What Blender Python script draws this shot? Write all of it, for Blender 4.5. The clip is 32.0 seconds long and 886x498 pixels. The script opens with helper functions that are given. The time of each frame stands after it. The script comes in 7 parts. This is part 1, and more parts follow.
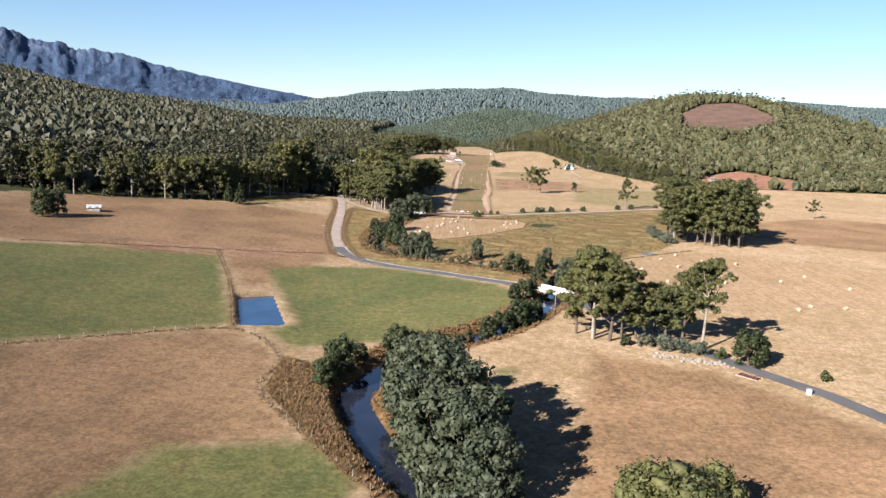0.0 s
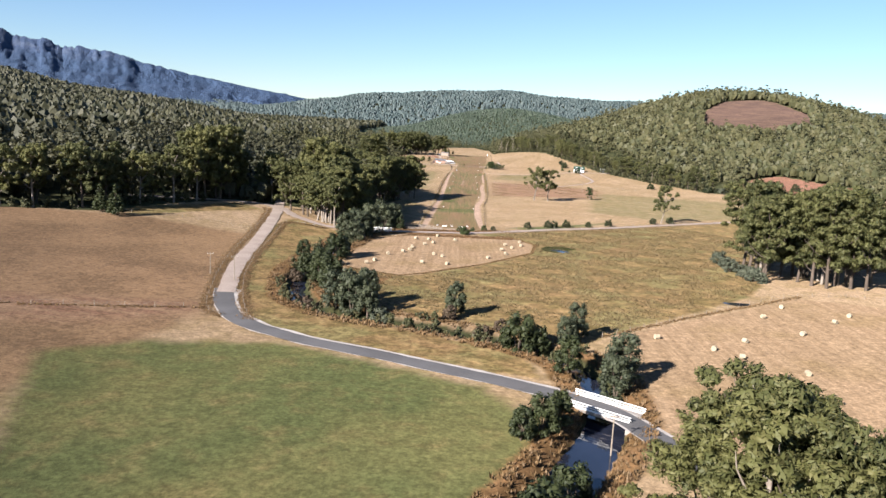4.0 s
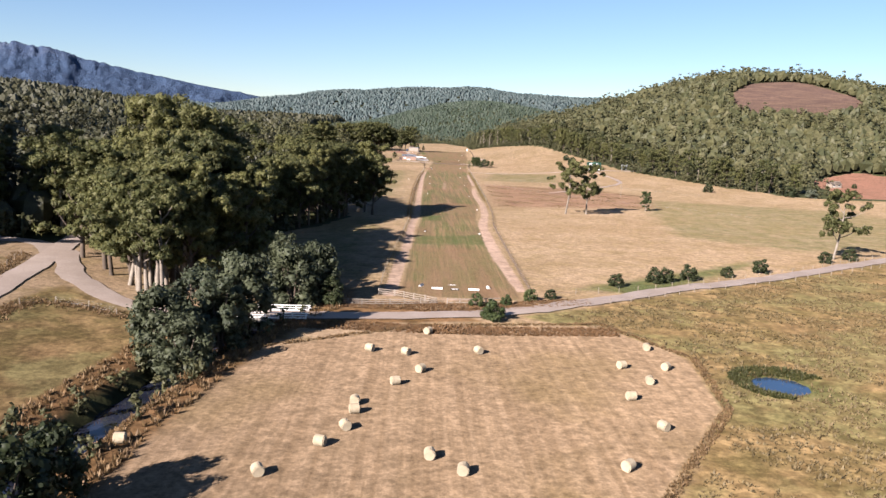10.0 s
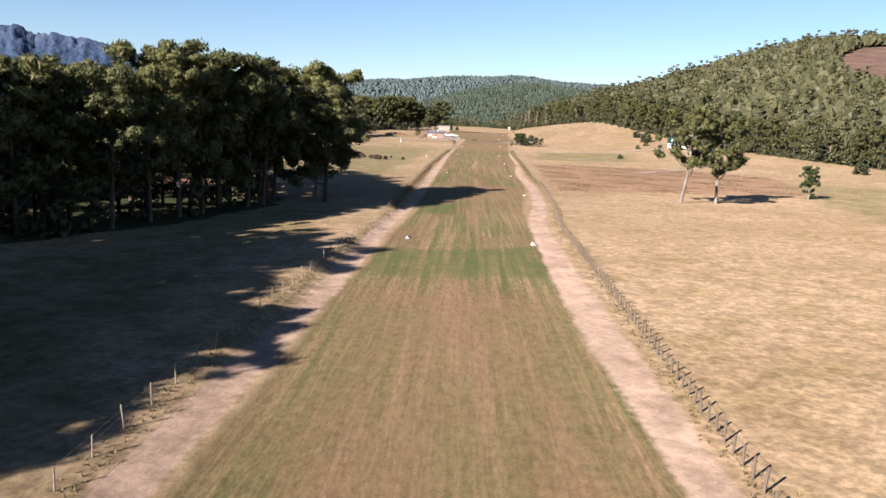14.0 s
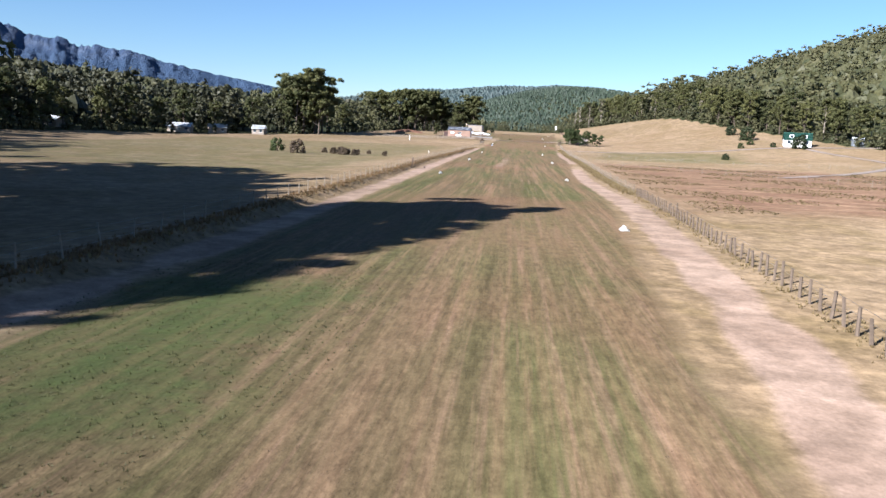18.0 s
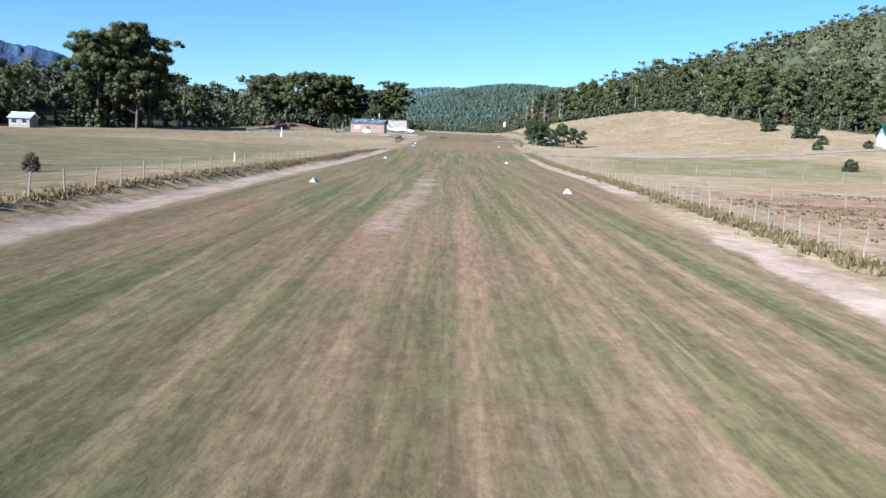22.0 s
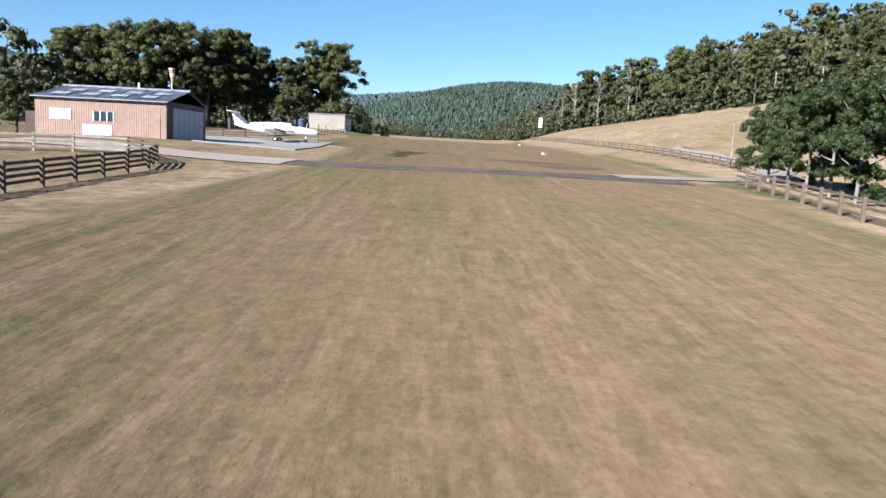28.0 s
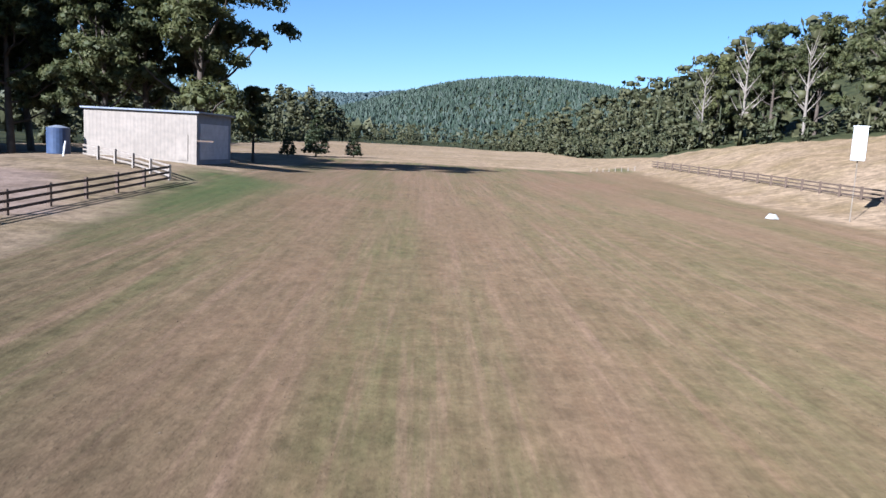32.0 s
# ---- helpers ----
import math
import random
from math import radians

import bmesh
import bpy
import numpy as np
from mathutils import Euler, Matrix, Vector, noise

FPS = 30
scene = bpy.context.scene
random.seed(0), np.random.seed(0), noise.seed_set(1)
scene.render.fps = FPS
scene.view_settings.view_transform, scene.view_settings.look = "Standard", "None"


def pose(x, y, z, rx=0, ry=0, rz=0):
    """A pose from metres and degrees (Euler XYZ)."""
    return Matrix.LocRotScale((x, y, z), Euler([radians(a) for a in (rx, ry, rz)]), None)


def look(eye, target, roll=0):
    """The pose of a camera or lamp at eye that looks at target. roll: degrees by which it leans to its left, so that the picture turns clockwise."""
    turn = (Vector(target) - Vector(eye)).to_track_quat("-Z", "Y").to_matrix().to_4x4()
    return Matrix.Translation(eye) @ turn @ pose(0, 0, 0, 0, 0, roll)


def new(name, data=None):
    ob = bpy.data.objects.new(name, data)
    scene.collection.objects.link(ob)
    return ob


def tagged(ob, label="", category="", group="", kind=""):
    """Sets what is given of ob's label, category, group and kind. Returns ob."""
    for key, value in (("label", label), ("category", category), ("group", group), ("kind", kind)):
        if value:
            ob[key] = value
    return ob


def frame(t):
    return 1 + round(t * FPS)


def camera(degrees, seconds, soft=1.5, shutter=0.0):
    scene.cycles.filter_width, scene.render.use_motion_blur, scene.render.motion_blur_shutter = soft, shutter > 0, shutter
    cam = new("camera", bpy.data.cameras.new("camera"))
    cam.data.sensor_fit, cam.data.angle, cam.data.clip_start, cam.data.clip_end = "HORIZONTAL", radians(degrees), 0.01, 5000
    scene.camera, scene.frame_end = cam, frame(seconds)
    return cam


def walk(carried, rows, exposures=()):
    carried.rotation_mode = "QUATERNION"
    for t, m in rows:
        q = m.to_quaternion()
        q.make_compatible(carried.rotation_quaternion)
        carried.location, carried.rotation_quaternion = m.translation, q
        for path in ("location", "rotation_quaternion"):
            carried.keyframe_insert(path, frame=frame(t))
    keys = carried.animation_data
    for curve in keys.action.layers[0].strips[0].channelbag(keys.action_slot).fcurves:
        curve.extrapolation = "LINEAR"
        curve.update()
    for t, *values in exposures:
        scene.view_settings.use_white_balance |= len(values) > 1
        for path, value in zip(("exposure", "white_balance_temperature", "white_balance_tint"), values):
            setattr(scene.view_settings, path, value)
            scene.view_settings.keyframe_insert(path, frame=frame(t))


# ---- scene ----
cam = camera(61.5, 32.0, shutter=0.035)
ROWS = [
    (0, 0.00, 0.00, 53.00, -9.67, -2.60, 1.54),
    (0.5, 1.91, 15.24, 51.60, -9.61, -2.60, 1.75),
    (1, 3.72, 30.38, 48.70, -9.65, -2.60, 2.78),
    (1.5, 5.51, 46.21, 47.30, -9.68, -2.59, 3.36),
    (2, 6.72, 61.44, 46.10, -9.57, -2.56, 1.81),
    (2.5, 8.32, 77.17, 43.90, -9.63, -2.58, 1.83),
    (4.5, 5.75, 138.24, 43.20, -9.25, -3.69, 0.92),
    (5, -4.34, 152.94, 43.00, -9.19, -3.73, -3.28),
    (5.5, -10.03, 168.34, 42.90, -9.24, -2.98, -4.91),
    (6, -9.41, 182.65, 40.40, -9.15, -2.58, -4.69),
    (6.5, -6.10, 197.92, 37.60, -9.28, -2.62, -1.78),
    (7, -3.29, 213.08, 34.00, -9.33, -2.84, -1.06),
    (7.5, -2.88, 228.29, 32.30, -9.43, -3.14, -0.93),
    (8, -4.48, 243.96, 31.50, -9.41, -3.26, -1.32),
    (8.5, -6.89, 259.92, 31.20, -9.30, -3.12, -2.98),
    (9, -7.00, 276.02, 31.00, -9.15, -2.73, -4.13),
    (9.5, -4.59, 291.37, 30.80, -9.08, -2.59, -3.17),
    (10, -1.68, 306.32, 30.80, -9.10, -2.68, -1.34),
    (10.5, 0.73, 321.57, 28.50, -9.15, -2.62, 1.19),
    (11, 2.73, 337.11, 28.40, -9.28, -2.69, 3.15),
    (11.5, 4.03, 352.74, 27.40, -9.34, -2.61, 3.14),
    (12, 5.32, 368.87, 24.60, -9.50, -2.49, 3.08),
    (12.5, 6.52, 384.50, 23.10, -9.64, -2.50, 3.02),
    (13, 7.52, 400.22, 20.50, -9.67, -2.41, 2.98),
    (13.5, 7.91, 416.13, 16.20, -9.65, -2.59, 3.00),
    (14, 6.71, 431.81, 15.60, -9.70, -2.52, 1.91),
    (14.5, 7.52, 447.23, 13.10, -9.56, -2.37, 0.51),
    (15, 9.43, 462.27, 10.70, -9.40, -2.28, 2.46),
    (15.5, 9.85, 476.78, 10.70, -9.02, -2.94, 2.93),
    (17.5, 10.40, 531.40, 6.80, -8.80, -2.55, 4.39),
    (18, 11.89, 547.43, 6.10, -8.81, -2.49, 5.23),
    (18.5, 12.68, 563.65, 4.20, -8.84, -2.55, 8.49),
    (19, 12.49, 579.05, 3.90, -8.83, -2.54, 8.43),
    (19.5, 11.79, 594.34, 3.90, -8.66, -2.34, 4.76),
    (20, 11.41, 609.03, 3.70, -8.56, -2.21, 1.13),
    (20.5, 12.01, 624.65, 3.80, -8.54, -2.24, 0.83),
    (21, 12.81, 640.36, 3.80, -8.49, -2.34, 1.76),
    (21.5, 13.33, 654.68, 3.90, -8.49, -2.60, 3.76),
    (22, 12.25, 669.56, 3.90, -8.33, -2.56, 0.30),
    (22.5, 10.26, 684.32, 3.90, -8.09, -2.48, -4.14),
    (23, 8.68, 699.30, 4.00, -7.90, -2.41, -7.77),
    (23.5, 10.38, 714.73, 4.00, -8.15, -2.38, -3.70),
    (24, 13.10, 729.59, 4.10, -8.46, -2.71, 2.80),
    (24.5, 14.73, 743.72, 4.10, -8.46, -2.80, 4.40),
    (26.5, 13.75, 805.58, 4.05, -7.93, -2.64, -2.28),
    (27, 13.67, 821.92, 4.61, -7.82, -2.64, -2.96),
    (27.5, 13.69, 837.71, 5.47, -7.83, -2.69, -3.02),
    (28, 14.05, 852.84, 5.58, -7.75, -2.85, -0.82),
    (28.5, 13.76, 869.65, 6.23, -7.85, -2.94, -0.88),
    (29, 13.31, 885.42, 6.98, -7.84, -2.92, -0.93),
    (29.5, 12.48, 901.36, 7.52, -7.51, -2.75, -4.75),
    (30, 12.42, 917.24, 8.19, -7.61, -2.86, -4.34),
    (30.5, 12.07, 933.10, 8.56, -7.56, -2.97, -3.68),
    (31, 11.71, 949.15, 9.21, -7.70, -3.16, -1.51),
    (31.5, 11.19, 965.01, 9.29, -7.57, -3.17, -0.77),
    (32, 9.75, 981.31, 10.76, -7.74, -3.09, -1.47),
]
EXPOSURES = ((0.0, 1.85, 6050, 14), (7.0, 1.8, 6050, 15), (9.0, 1.76, 6200, 19), (12.0, 1.8, 6200, 18), (14.0, 1.8, 6200, 17), (15.5, 1.8, 6200, 16), (18.0, 1.75, 5500, 12), (19.0, 1.85, 5800, 13), (20.0, 2.2, 5800, 13), (21.0, 1.95, 5550, 12), (22.0, 1.75, 4850, 4), (23.0, 1.8, 5250, 10), (24.0, 1.7, 5450, 12), (27.0, 1.8, 5400, 8), (28.0, 1.7, 5300, 7), (29.0, 1.8, 5600, 13), (30.0, 1.85, 5600, 12), (31.0, 1.75, 4950, 11), (32.0, 1.7, 5000, 12))
walk(cam, [(t, pose(x, y, z, 90 + pitch, roll, yaw)) for t, x, y, z, yaw, pitch, roll in [(r[0], r[1], r[2], r[3], r[6], r[4], r[5]) for r in ROWS]], EXPOSURES)

# ---- light: low sun behind the flight, clear sky ----
SUN_EL, SUN_AZ = 27.5, 221.5
world = bpy.data.worlds.new("sky")
scene.world = world
world.use_nodes = True
wt = world.node_tree
sky = wt.nodes.new("ShaderNodeTexSky")
sky.sky_type = "NISHITA"
sky.sun_disc = False
sky.sun_elevation, sky.sun_rotation = radians(SUN_EL), radians(SUN_AZ)
sky.air_density, sky.dust_density, sky.ozone_density = 1.0, 0.0, 4.0
wt.links.new(sky.outputs[0], wt.nodes["Background"].inputs[0])
wt.nodes["Background"].inputs[1].default_value = 0.04
sun_data = bpy.data.lights.new("sun", "SUN")
sun_data.energy, sun_data.angle, sun_data.color = 5.0, radians(0.53), (1.0, 0.91, 0.79)
sun = new("sun", sun_data)
az = radians(SUN_AZ)
sun.matrix_world = look((0, 0, 300), (-300 * math.sin(az) * math.cos(radians(SUN_EL)), -300 * math.cos(az) * math.cos(radians(SUN_EL)), 300 - 300 * math.sin(radians(SUN_EL))))


# ---- node helpers ----
def material(name, rough=0.9):
    m = bpy.data.materials.new(name)
    m.use_nodes = True
    b = m.node_tree.nodes["Principled BSDF"]
    b.inputs["Roughness"].default_value = rough
    b.inputs["Specular IOR Level"].default_value = 0.25
    return m, m.node_tree, b


def coords(nt, sx=1.0, sy=1.0, sz=1.0):
    g = nt.nodes.new("ShaderNodeNewGeometry")
    mp = nt.nodes.new("ShaderNodeMapping")
    mp.inputs["Scale"].default_value = (sx, sy, sz)
    nt.links.new(g.outputs["Position"], mp.inputs[0])
    return mp.outputs[0]


def local(nt, sx=1.0, sy=1.0, sz=1.0):
    g = nt.nodes.new("ShaderNodeTexCoord")
    mp = nt.nodes.new("ShaderNodeMapping")
    mp.inputs["Scale"].default_value = (sx, sy, sz)
    nt.links.new(g.outputs["Object"], mp.inputs[0])
    return mp.outputs[0]


def noise_tex(nt, vec, scale, detail=3.0, rough=0.55, warp=0.0):
    n = nt.nodes.new("ShaderNodeTexNoise")
    n.inputs["Scale"].default_value, n.inputs["Detail"].default_value = scale, detail
    n.inputs["Roughness"].default_value, n.inputs["Distortion"].default_value = rough, warp
    nt.links.new(vec, n.inputs["Vector"])
    return n.outputs["Fac"]


def put(nt, socket, value):
    if hasattr(value, "node"):
        nt.links.new(value, socket)
    elif isinstance(value, tuple):
        socket.default_value = (*value[:3], 1.0)
    else:
        socket.default_value = value


def mix(nt, fac, a, b, kind="MIX"):
    n = nt.nodes.new("ShaderNodeMix")
    n.data_type, n.blend_type = "RGBA", kind
    put(nt, n.inputs[0], fac)
    put(nt, n.inputs[6], a)
    put(nt, n.inputs[7], b)
    return n.outputs[2]


def calc(nt, op, a, b=0.0, clamp=False):
    n = nt.nodes.new("ShaderNodeMath")
    n.operation, n.use_clamp = op, clamp
    put(nt, n.inputs[0], a)
    put(nt, n.inputs[1], b)
    return n.outputs[0]


def span(nt, fac, lo, hi):
    n = nt.nodes.new("ShaderNodeMapRange")
    n.interpolation_type = "SMOOTHSTEP"
    put(nt, n.inputs[0], fac)
    n.inputs[1].default_value, n.inputs[2].default_value = lo, hi
    return n.outputs[0]


def bump(nt, b, height, strength, distance):
    n = nt.nodes.new("ShaderNodeBump")
    n.inputs["Strength"].default_value, n.inputs["Distance"].default_value = strength, distance
    nt.links.new(height, n.inputs["Height"])
    nt.links.new(n.outputs[0], b.inputs["Normal"])


def attribute(nt, name):
    n = nt.nodes.new("ShaderNodeAttribute")
    n.attribute_name = name
    return n.outputs["Fac"]


def speckled(name, a, b, scale=6.0, big=0.4, rough=0.9, bumps=0.3, metal=0.0, use_local=True, c=None):
    """A surface of two close tones, grain and larger blotches."""
    m, nt, bs = material(name, rough)
    v = local(nt) if use_local else coords(nt)
    fine, large = noise_tex(nt, v, scale, 4), noise_tex(nt, v, big, 3)
    col = mix(nt, span(nt, large, 0.35, 0.65), a, b)
    col = mix(nt, calc(nt, "MULTIPLY", span(nt, fine, 0.3, 0.75), 0.55), col, c or tuple(0.6 * x for x in a))
    info = nt.nodes.new("ShaderNodeObjectInfo")
    col = mix(nt, 0.35, col, mix(nt, info.outputs["Random"], (0.62, 0.62, 0.62), (1.0, 1.0, 1.0)), "MULTIPLY")
    nt.links.new(col, bs.inputs["Base Color"])
    bs.inputs["Metallic"].default_value = metal
    if bumps:
        bump(nt, bs, fine, bumps, 0.02)
    return m


def foliage(name, dark, light, tip, through_light=0.25, stuff=False):
    m, nt, b = material(name, 0.6)
    g = nt.nodes.new("ShaderNodeNewGeometry")
    if stuff:
        tree = attribute(nt, "tint")
    else:
        tree = nt.nodes.new("ShaderNodeObjectInfo").outputs["Random"]
    col = mix(nt, tree, dark, light)
    col = mix(nt, calc(nt, "MULTIPLY", span(nt, g.outputs["Random Per Island"], 0.4, 1.0), 0.45), col, tip)
    if stuff:
        grain = noise_tex(nt, coords(nt), 0.9, 4, 0.7)
        col = mix(nt, 0.8, col, mix(nt, span(nt, grain, 0.3, 0.68), (0.5, 0.5, 0.48), (1.15, 1.15, 1.1)), "MULTIPLY")
    big = noise_tex(nt, coords(nt), 0.35, 2)
    col = mix(nt, 0.5, col, mix(nt, span(nt, big, 0.3, 0.7), (0.6, 0.62, 0.6), (1.0, 1.0, 1.0)), "MULTIPLY")
    nt.links.new(col, b.inputs["Base Color"])
    tr = nt.nodes.new("ShaderNodeBsdfTranslucent")
    nt.links.new(col, tr.inputs[0])
    ms = nt.nodes.new("ShaderNodeMixShader")
    ms.inputs[0].default_value = through_light
    nt.links.new(b.outputs[0], ms.inputs[1])
    nt.links.new(tr.outputs[0], ms.inputs[2])
    nt.links.new(ms.outputs[0], nt.nodes["Material Output"].inputs[0])
    return m


# ---- materials ----
M_gum = foliage("gum_leaves", (0.06, 0.07, 0.026), (0.126, 0.127, 0.043), (0.21, 0.19, 0.08), 0.4)
M_wattle = foliage("wattle_leaves", (0.036, 0.046, 0.026), (0.056, 0.065, 0.035), (0.095, 0.103, 0.056))
M_dark = foliage("dark_leaves", (0.0222, 0.0311, 0.0126), (0.037, 0.0459, 0.0163), (0.0629, 0.0703, 0.0259))
M_green = foliage("fresh_leaves", (0.042, 0.062, 0.021), (0.068, 0.084, 0.028), (0.11, 0.122, 0.045), 0.35)
M_grey = foliage("grey_leaves", (0.0629, 0.074, 0.0481), (0.0962, 0.107, 0.0703), (0.148, 0.155, 0.111))
M_russet = foliage("russet_leaves", (0.0666, 0.0459, 0.0296), (0.0888, 0.0629, 0.0407), (0.126, 0.0962, 0.0592))
M_forest = foliage("forest_leaves", (0.056, 0.061, 0.028), (0.088, 0.084, 0.037), (0.118, 0.106, 0.053), 0.16, True)
# Forest leaves copied darker; the left slope's shade is in their colour.
M_shadeforest = foliage("shaded_forest_leaves", (0.03, 0.033, 0.017), (0.054, 0.053, 0.026), (0.08, 0.073, 0.04), 0.12, True)
# Blue of these leaves is distance haze, put into the colour.
M_hazeridge = foliage("hazed_ridge_leaves", (0.052, 0.076, 0.08), (0.063, 0.088, 0.089), (0.076, 0.1, 0.098), 0.1, True)
M_pine = foliage("pine_needles", (0.028, 0.043, 0.03), (0.042, 0.06, 0.038), (0.058, 0.078, 0.048), 0.1, True)
M_strawtuft = foliage("dry_grass", (0.178, 0.126, 0.0555), (0.244, 0.178, 0.0888), (0.311, 0.237, 0.126), 0.3, True)
M_browntuft = foliage("brown_grass", (0.16, 0.095, 0.045), (0.22, 0.14, 0.068), (0.29, 0.2, 0.105), 0.3, True)
M_russettuft = foliage("russet_grass", (0.15, 0.08, 0.038), (0.21, 0.12, 0.058), (0.28, 0.18, 0.092), 0.3, True)
M_greentuft = foliage("green_grass", (0.0459, 0.0528, 0.0161), (0.0732, 0.0732, 0.0252), (0.11, 0.101, 0.0413), 0.3, True)
M_mowntuft = foliage("mown_grass", (0.085, 0.058, 0.034), (0.125, 0.086, 0.052), (0.17, 0.12, 0.078), 0.2, True)
M_striptuft = foliage("green_mown_grass", (0.058, 0.056, 0.024), (0.082, 0.074, 0.033), (0.112, 0.096, 0.048), 0.2, True)
M_rushtuft = foliage("rush_grass", (0.135, 0.1, 0.046), (0.2, 0.146, 0.075), (0.26, 0.196, 0.105), 0.3, True)
M_bark = speckled("pale_bark", (0.265, 0.226, 0.183), (0.156, 0.129, 0.101), 3.0, 0.5, 0.85, 0.5)
M_darkbark = speckled("dark_bark", (0.101, 0.078, 0.0585), (0.0624, 0.0484, 0.0374), 4.0, 0.5, 0.9, 0.6)
M_post = speckled("weathered_post", (0.281, 0.234, 0.183), (0.156, 0.129, 0.0975), 9.0, 1.0, 0.9, 0.4)
M_darkpost = speckled("dark_post", (0.156, 0.117, 0.0858), (0.0936, 0.0702, 0.053), 9.0, 1.0, 0.9, 0.4)
M_rail = speckled("weathered_rail", (0.312, 0.265, 0.218), (0.203, 0.164, 0.129), 7.0, 0.7, 0.9, 0.4)
M_darkrail = speckled("dark_rail", (0.15, 0.104, 0.074), (0.094, 0.067, 0.05), 7.0, 0.7, 0.9, 0.4)
M_wire = speckled("galvanised_wire", (0.234, 0.234, 0.234), (0.156, 0.156, 0.156), 9.0, 1.0, 0.5, 0.0, 0.7)
M_white = speckled("white_paint", (0.8, 0.8, 0.78), (0.72, 0.71, 0.68), 5.0, 0.8, 0.6, 0.1, c=(0.55, 0.53, 0.5))
M_blue = speckled("blue_paint", (0.2, 0.36, 0.62), (0.17, 0.3, 0.54), 5.0, 0.8, 0.5, 0.1)
M_black = speckled("black_board", (0.0234, 0.0234, 0.0234), (0.0351, 0.0328, 0.0312), 5.0, 0.8, 0.8, 0.1)
M_bale = speckled("straw_bale", (0.37, 0.312, 0.222), (0.31, 0.256, 0.175), 14.0, 2.0, 0.95, 0.8, c=(0.272, 0.213, 0.13))
M_stone = speckled("pale_stone", (0.265, 0.226, 0.187), (0.187, 0.16, 0.133), 4.0, 0.6, 0.95, 0.5)
M_asphalt = speckled("asphalt", (0.0897, 0.0874, 0.0897), (0.0663, 0.0647, 0.0663), 5.0, 0.12, 0.95, 0.2, use_local=False, c=(0.125, 0.119, 0.113))
M_gravel = speckled("gravel", (0.316, 0.26, 0.22), (0.26, 0.209, 0.172), 3.0, 0.15, 0.98, 0.4, use_local=False, c=(0.206, 0.161, 0.13))
M_verge = speckled("crushed_stone", (0.406, 0.374, 0.343), (0.312, 0.281, 0.25), 5.0, 0.3, 0.98, 0.5, use_local=False)
M_concrete = speckled("concrete", (0.299, 0.268, 0.24), (0.258, 0.23, 0.204), 3.0, 0.25, 0.9, 0.1, use_local=False, c=(0.218, 0.192, 0.167))
M_tan = speckled("tan_cladding", (0.316, 0.203, 0.154), (0.282, 0.183, 0.138), 2.0, 0.3, 0.6, 0.05)
M_brownshade = speckled("brown_and_shade_cladding", (0.078, 0.0484, 0.0429), (0.0624, 0.039, 0.0351), 2.0, 0.3, 0.6, 0.05)
M_roof = speckled("grey_roof_sheet", (0.234, 0.25, 0.289), (0.195, 0.207, 0.242), 2.0, 0.4, 0.45, 0.05, 0.3)
M_skylight = speckled("skylight_sheet", (0.62, 0.64, 0.66), (0.54, 0.56, 0.58), 3.0, 0.5, 0.4, 0.0)
M_rollerdoor = speckled("pale_door", (0.484, 0.491, 0.515), (0.429, 0.437, 0.468), 2.0, 0.3, 0.5, 0.05)
M_cream = speckled("cream_sheet", (0.3, 0.25, 0.2), (0.265, 0.22, 0.175), 2.0, 0.3, 0.6, 0.05)
M_shadewall = speckled("grey_and_shade_sheet", (0.234, 0.25, 0.281), (0.187, 0.199, 0.226), 2.0, 0.3, 0.6, 0.05)
M_greenroof = speckled("green_roof_sheet", (0.039, 0.109, 0.0819), (0.0312, 0.0858, 0.0663), 2.0, 0.4, 0.5, 0.05)
M_red = speckled("red_paint", (0.312, 0.0429, 0.0234), (0.25, 0.0351, 0.0203), 4.0, 0.6, 0.5, 0.05)
M_aircraft = speckled("aircraft_white", (0.82, 0.82, 0.82), (0.78, 0.78, 0.78), 4.0, 0.6, 0.25, 0.0, c=(0.72, 0.72, 0.72))
M_rubber = speckled("rubber", (0.0195, 0.0195, 0.0195), (0.0273, 0.0265, 0.0257), 9.0, 1.0, 0.8, 0.1)
M_orange = speckled("faded_orange_cloth", (0.484, 0.234, 0.125), (0.429, 0.203, 0.109), 5.0, 0.8, 0.8, 0.1)


def glass_material(name, colour, rough=0.08):
    m, nt, b = material(name, rough)
    b.inputs["Base Color"].default_value = (*colour, 1)
    b.inputs["Specular IOR Level"].default_value = 0.5
    return m


M_glass = glass_material("window_glass", (0.03, 0.04, 0.05))


def water_material(name, deep, ripple):
    m, nt, b = material(name, 0.06)
    v = coords(nt)
    col = mix(nt, span(nt, noise_tex(nt, v, 0.15, 3), 0.35, 0.7), deep, tuple(1.5 * x for x in deep))
    nt.links.new(col, b.inputs["Base Color"])
    b.inputs["Specular IOR Level"].default_value = 0.5
    bump(nt, b, noise_tex(nt, v, 2.2, 3), ripple, 0.03)
    return m


M_pondwater = water_material("pond_water", (0.014, 0.032, 0.065), 0.12)
M_riverwater = water_material("river_water", (0.01, 0.012, 0.02), 0.06)


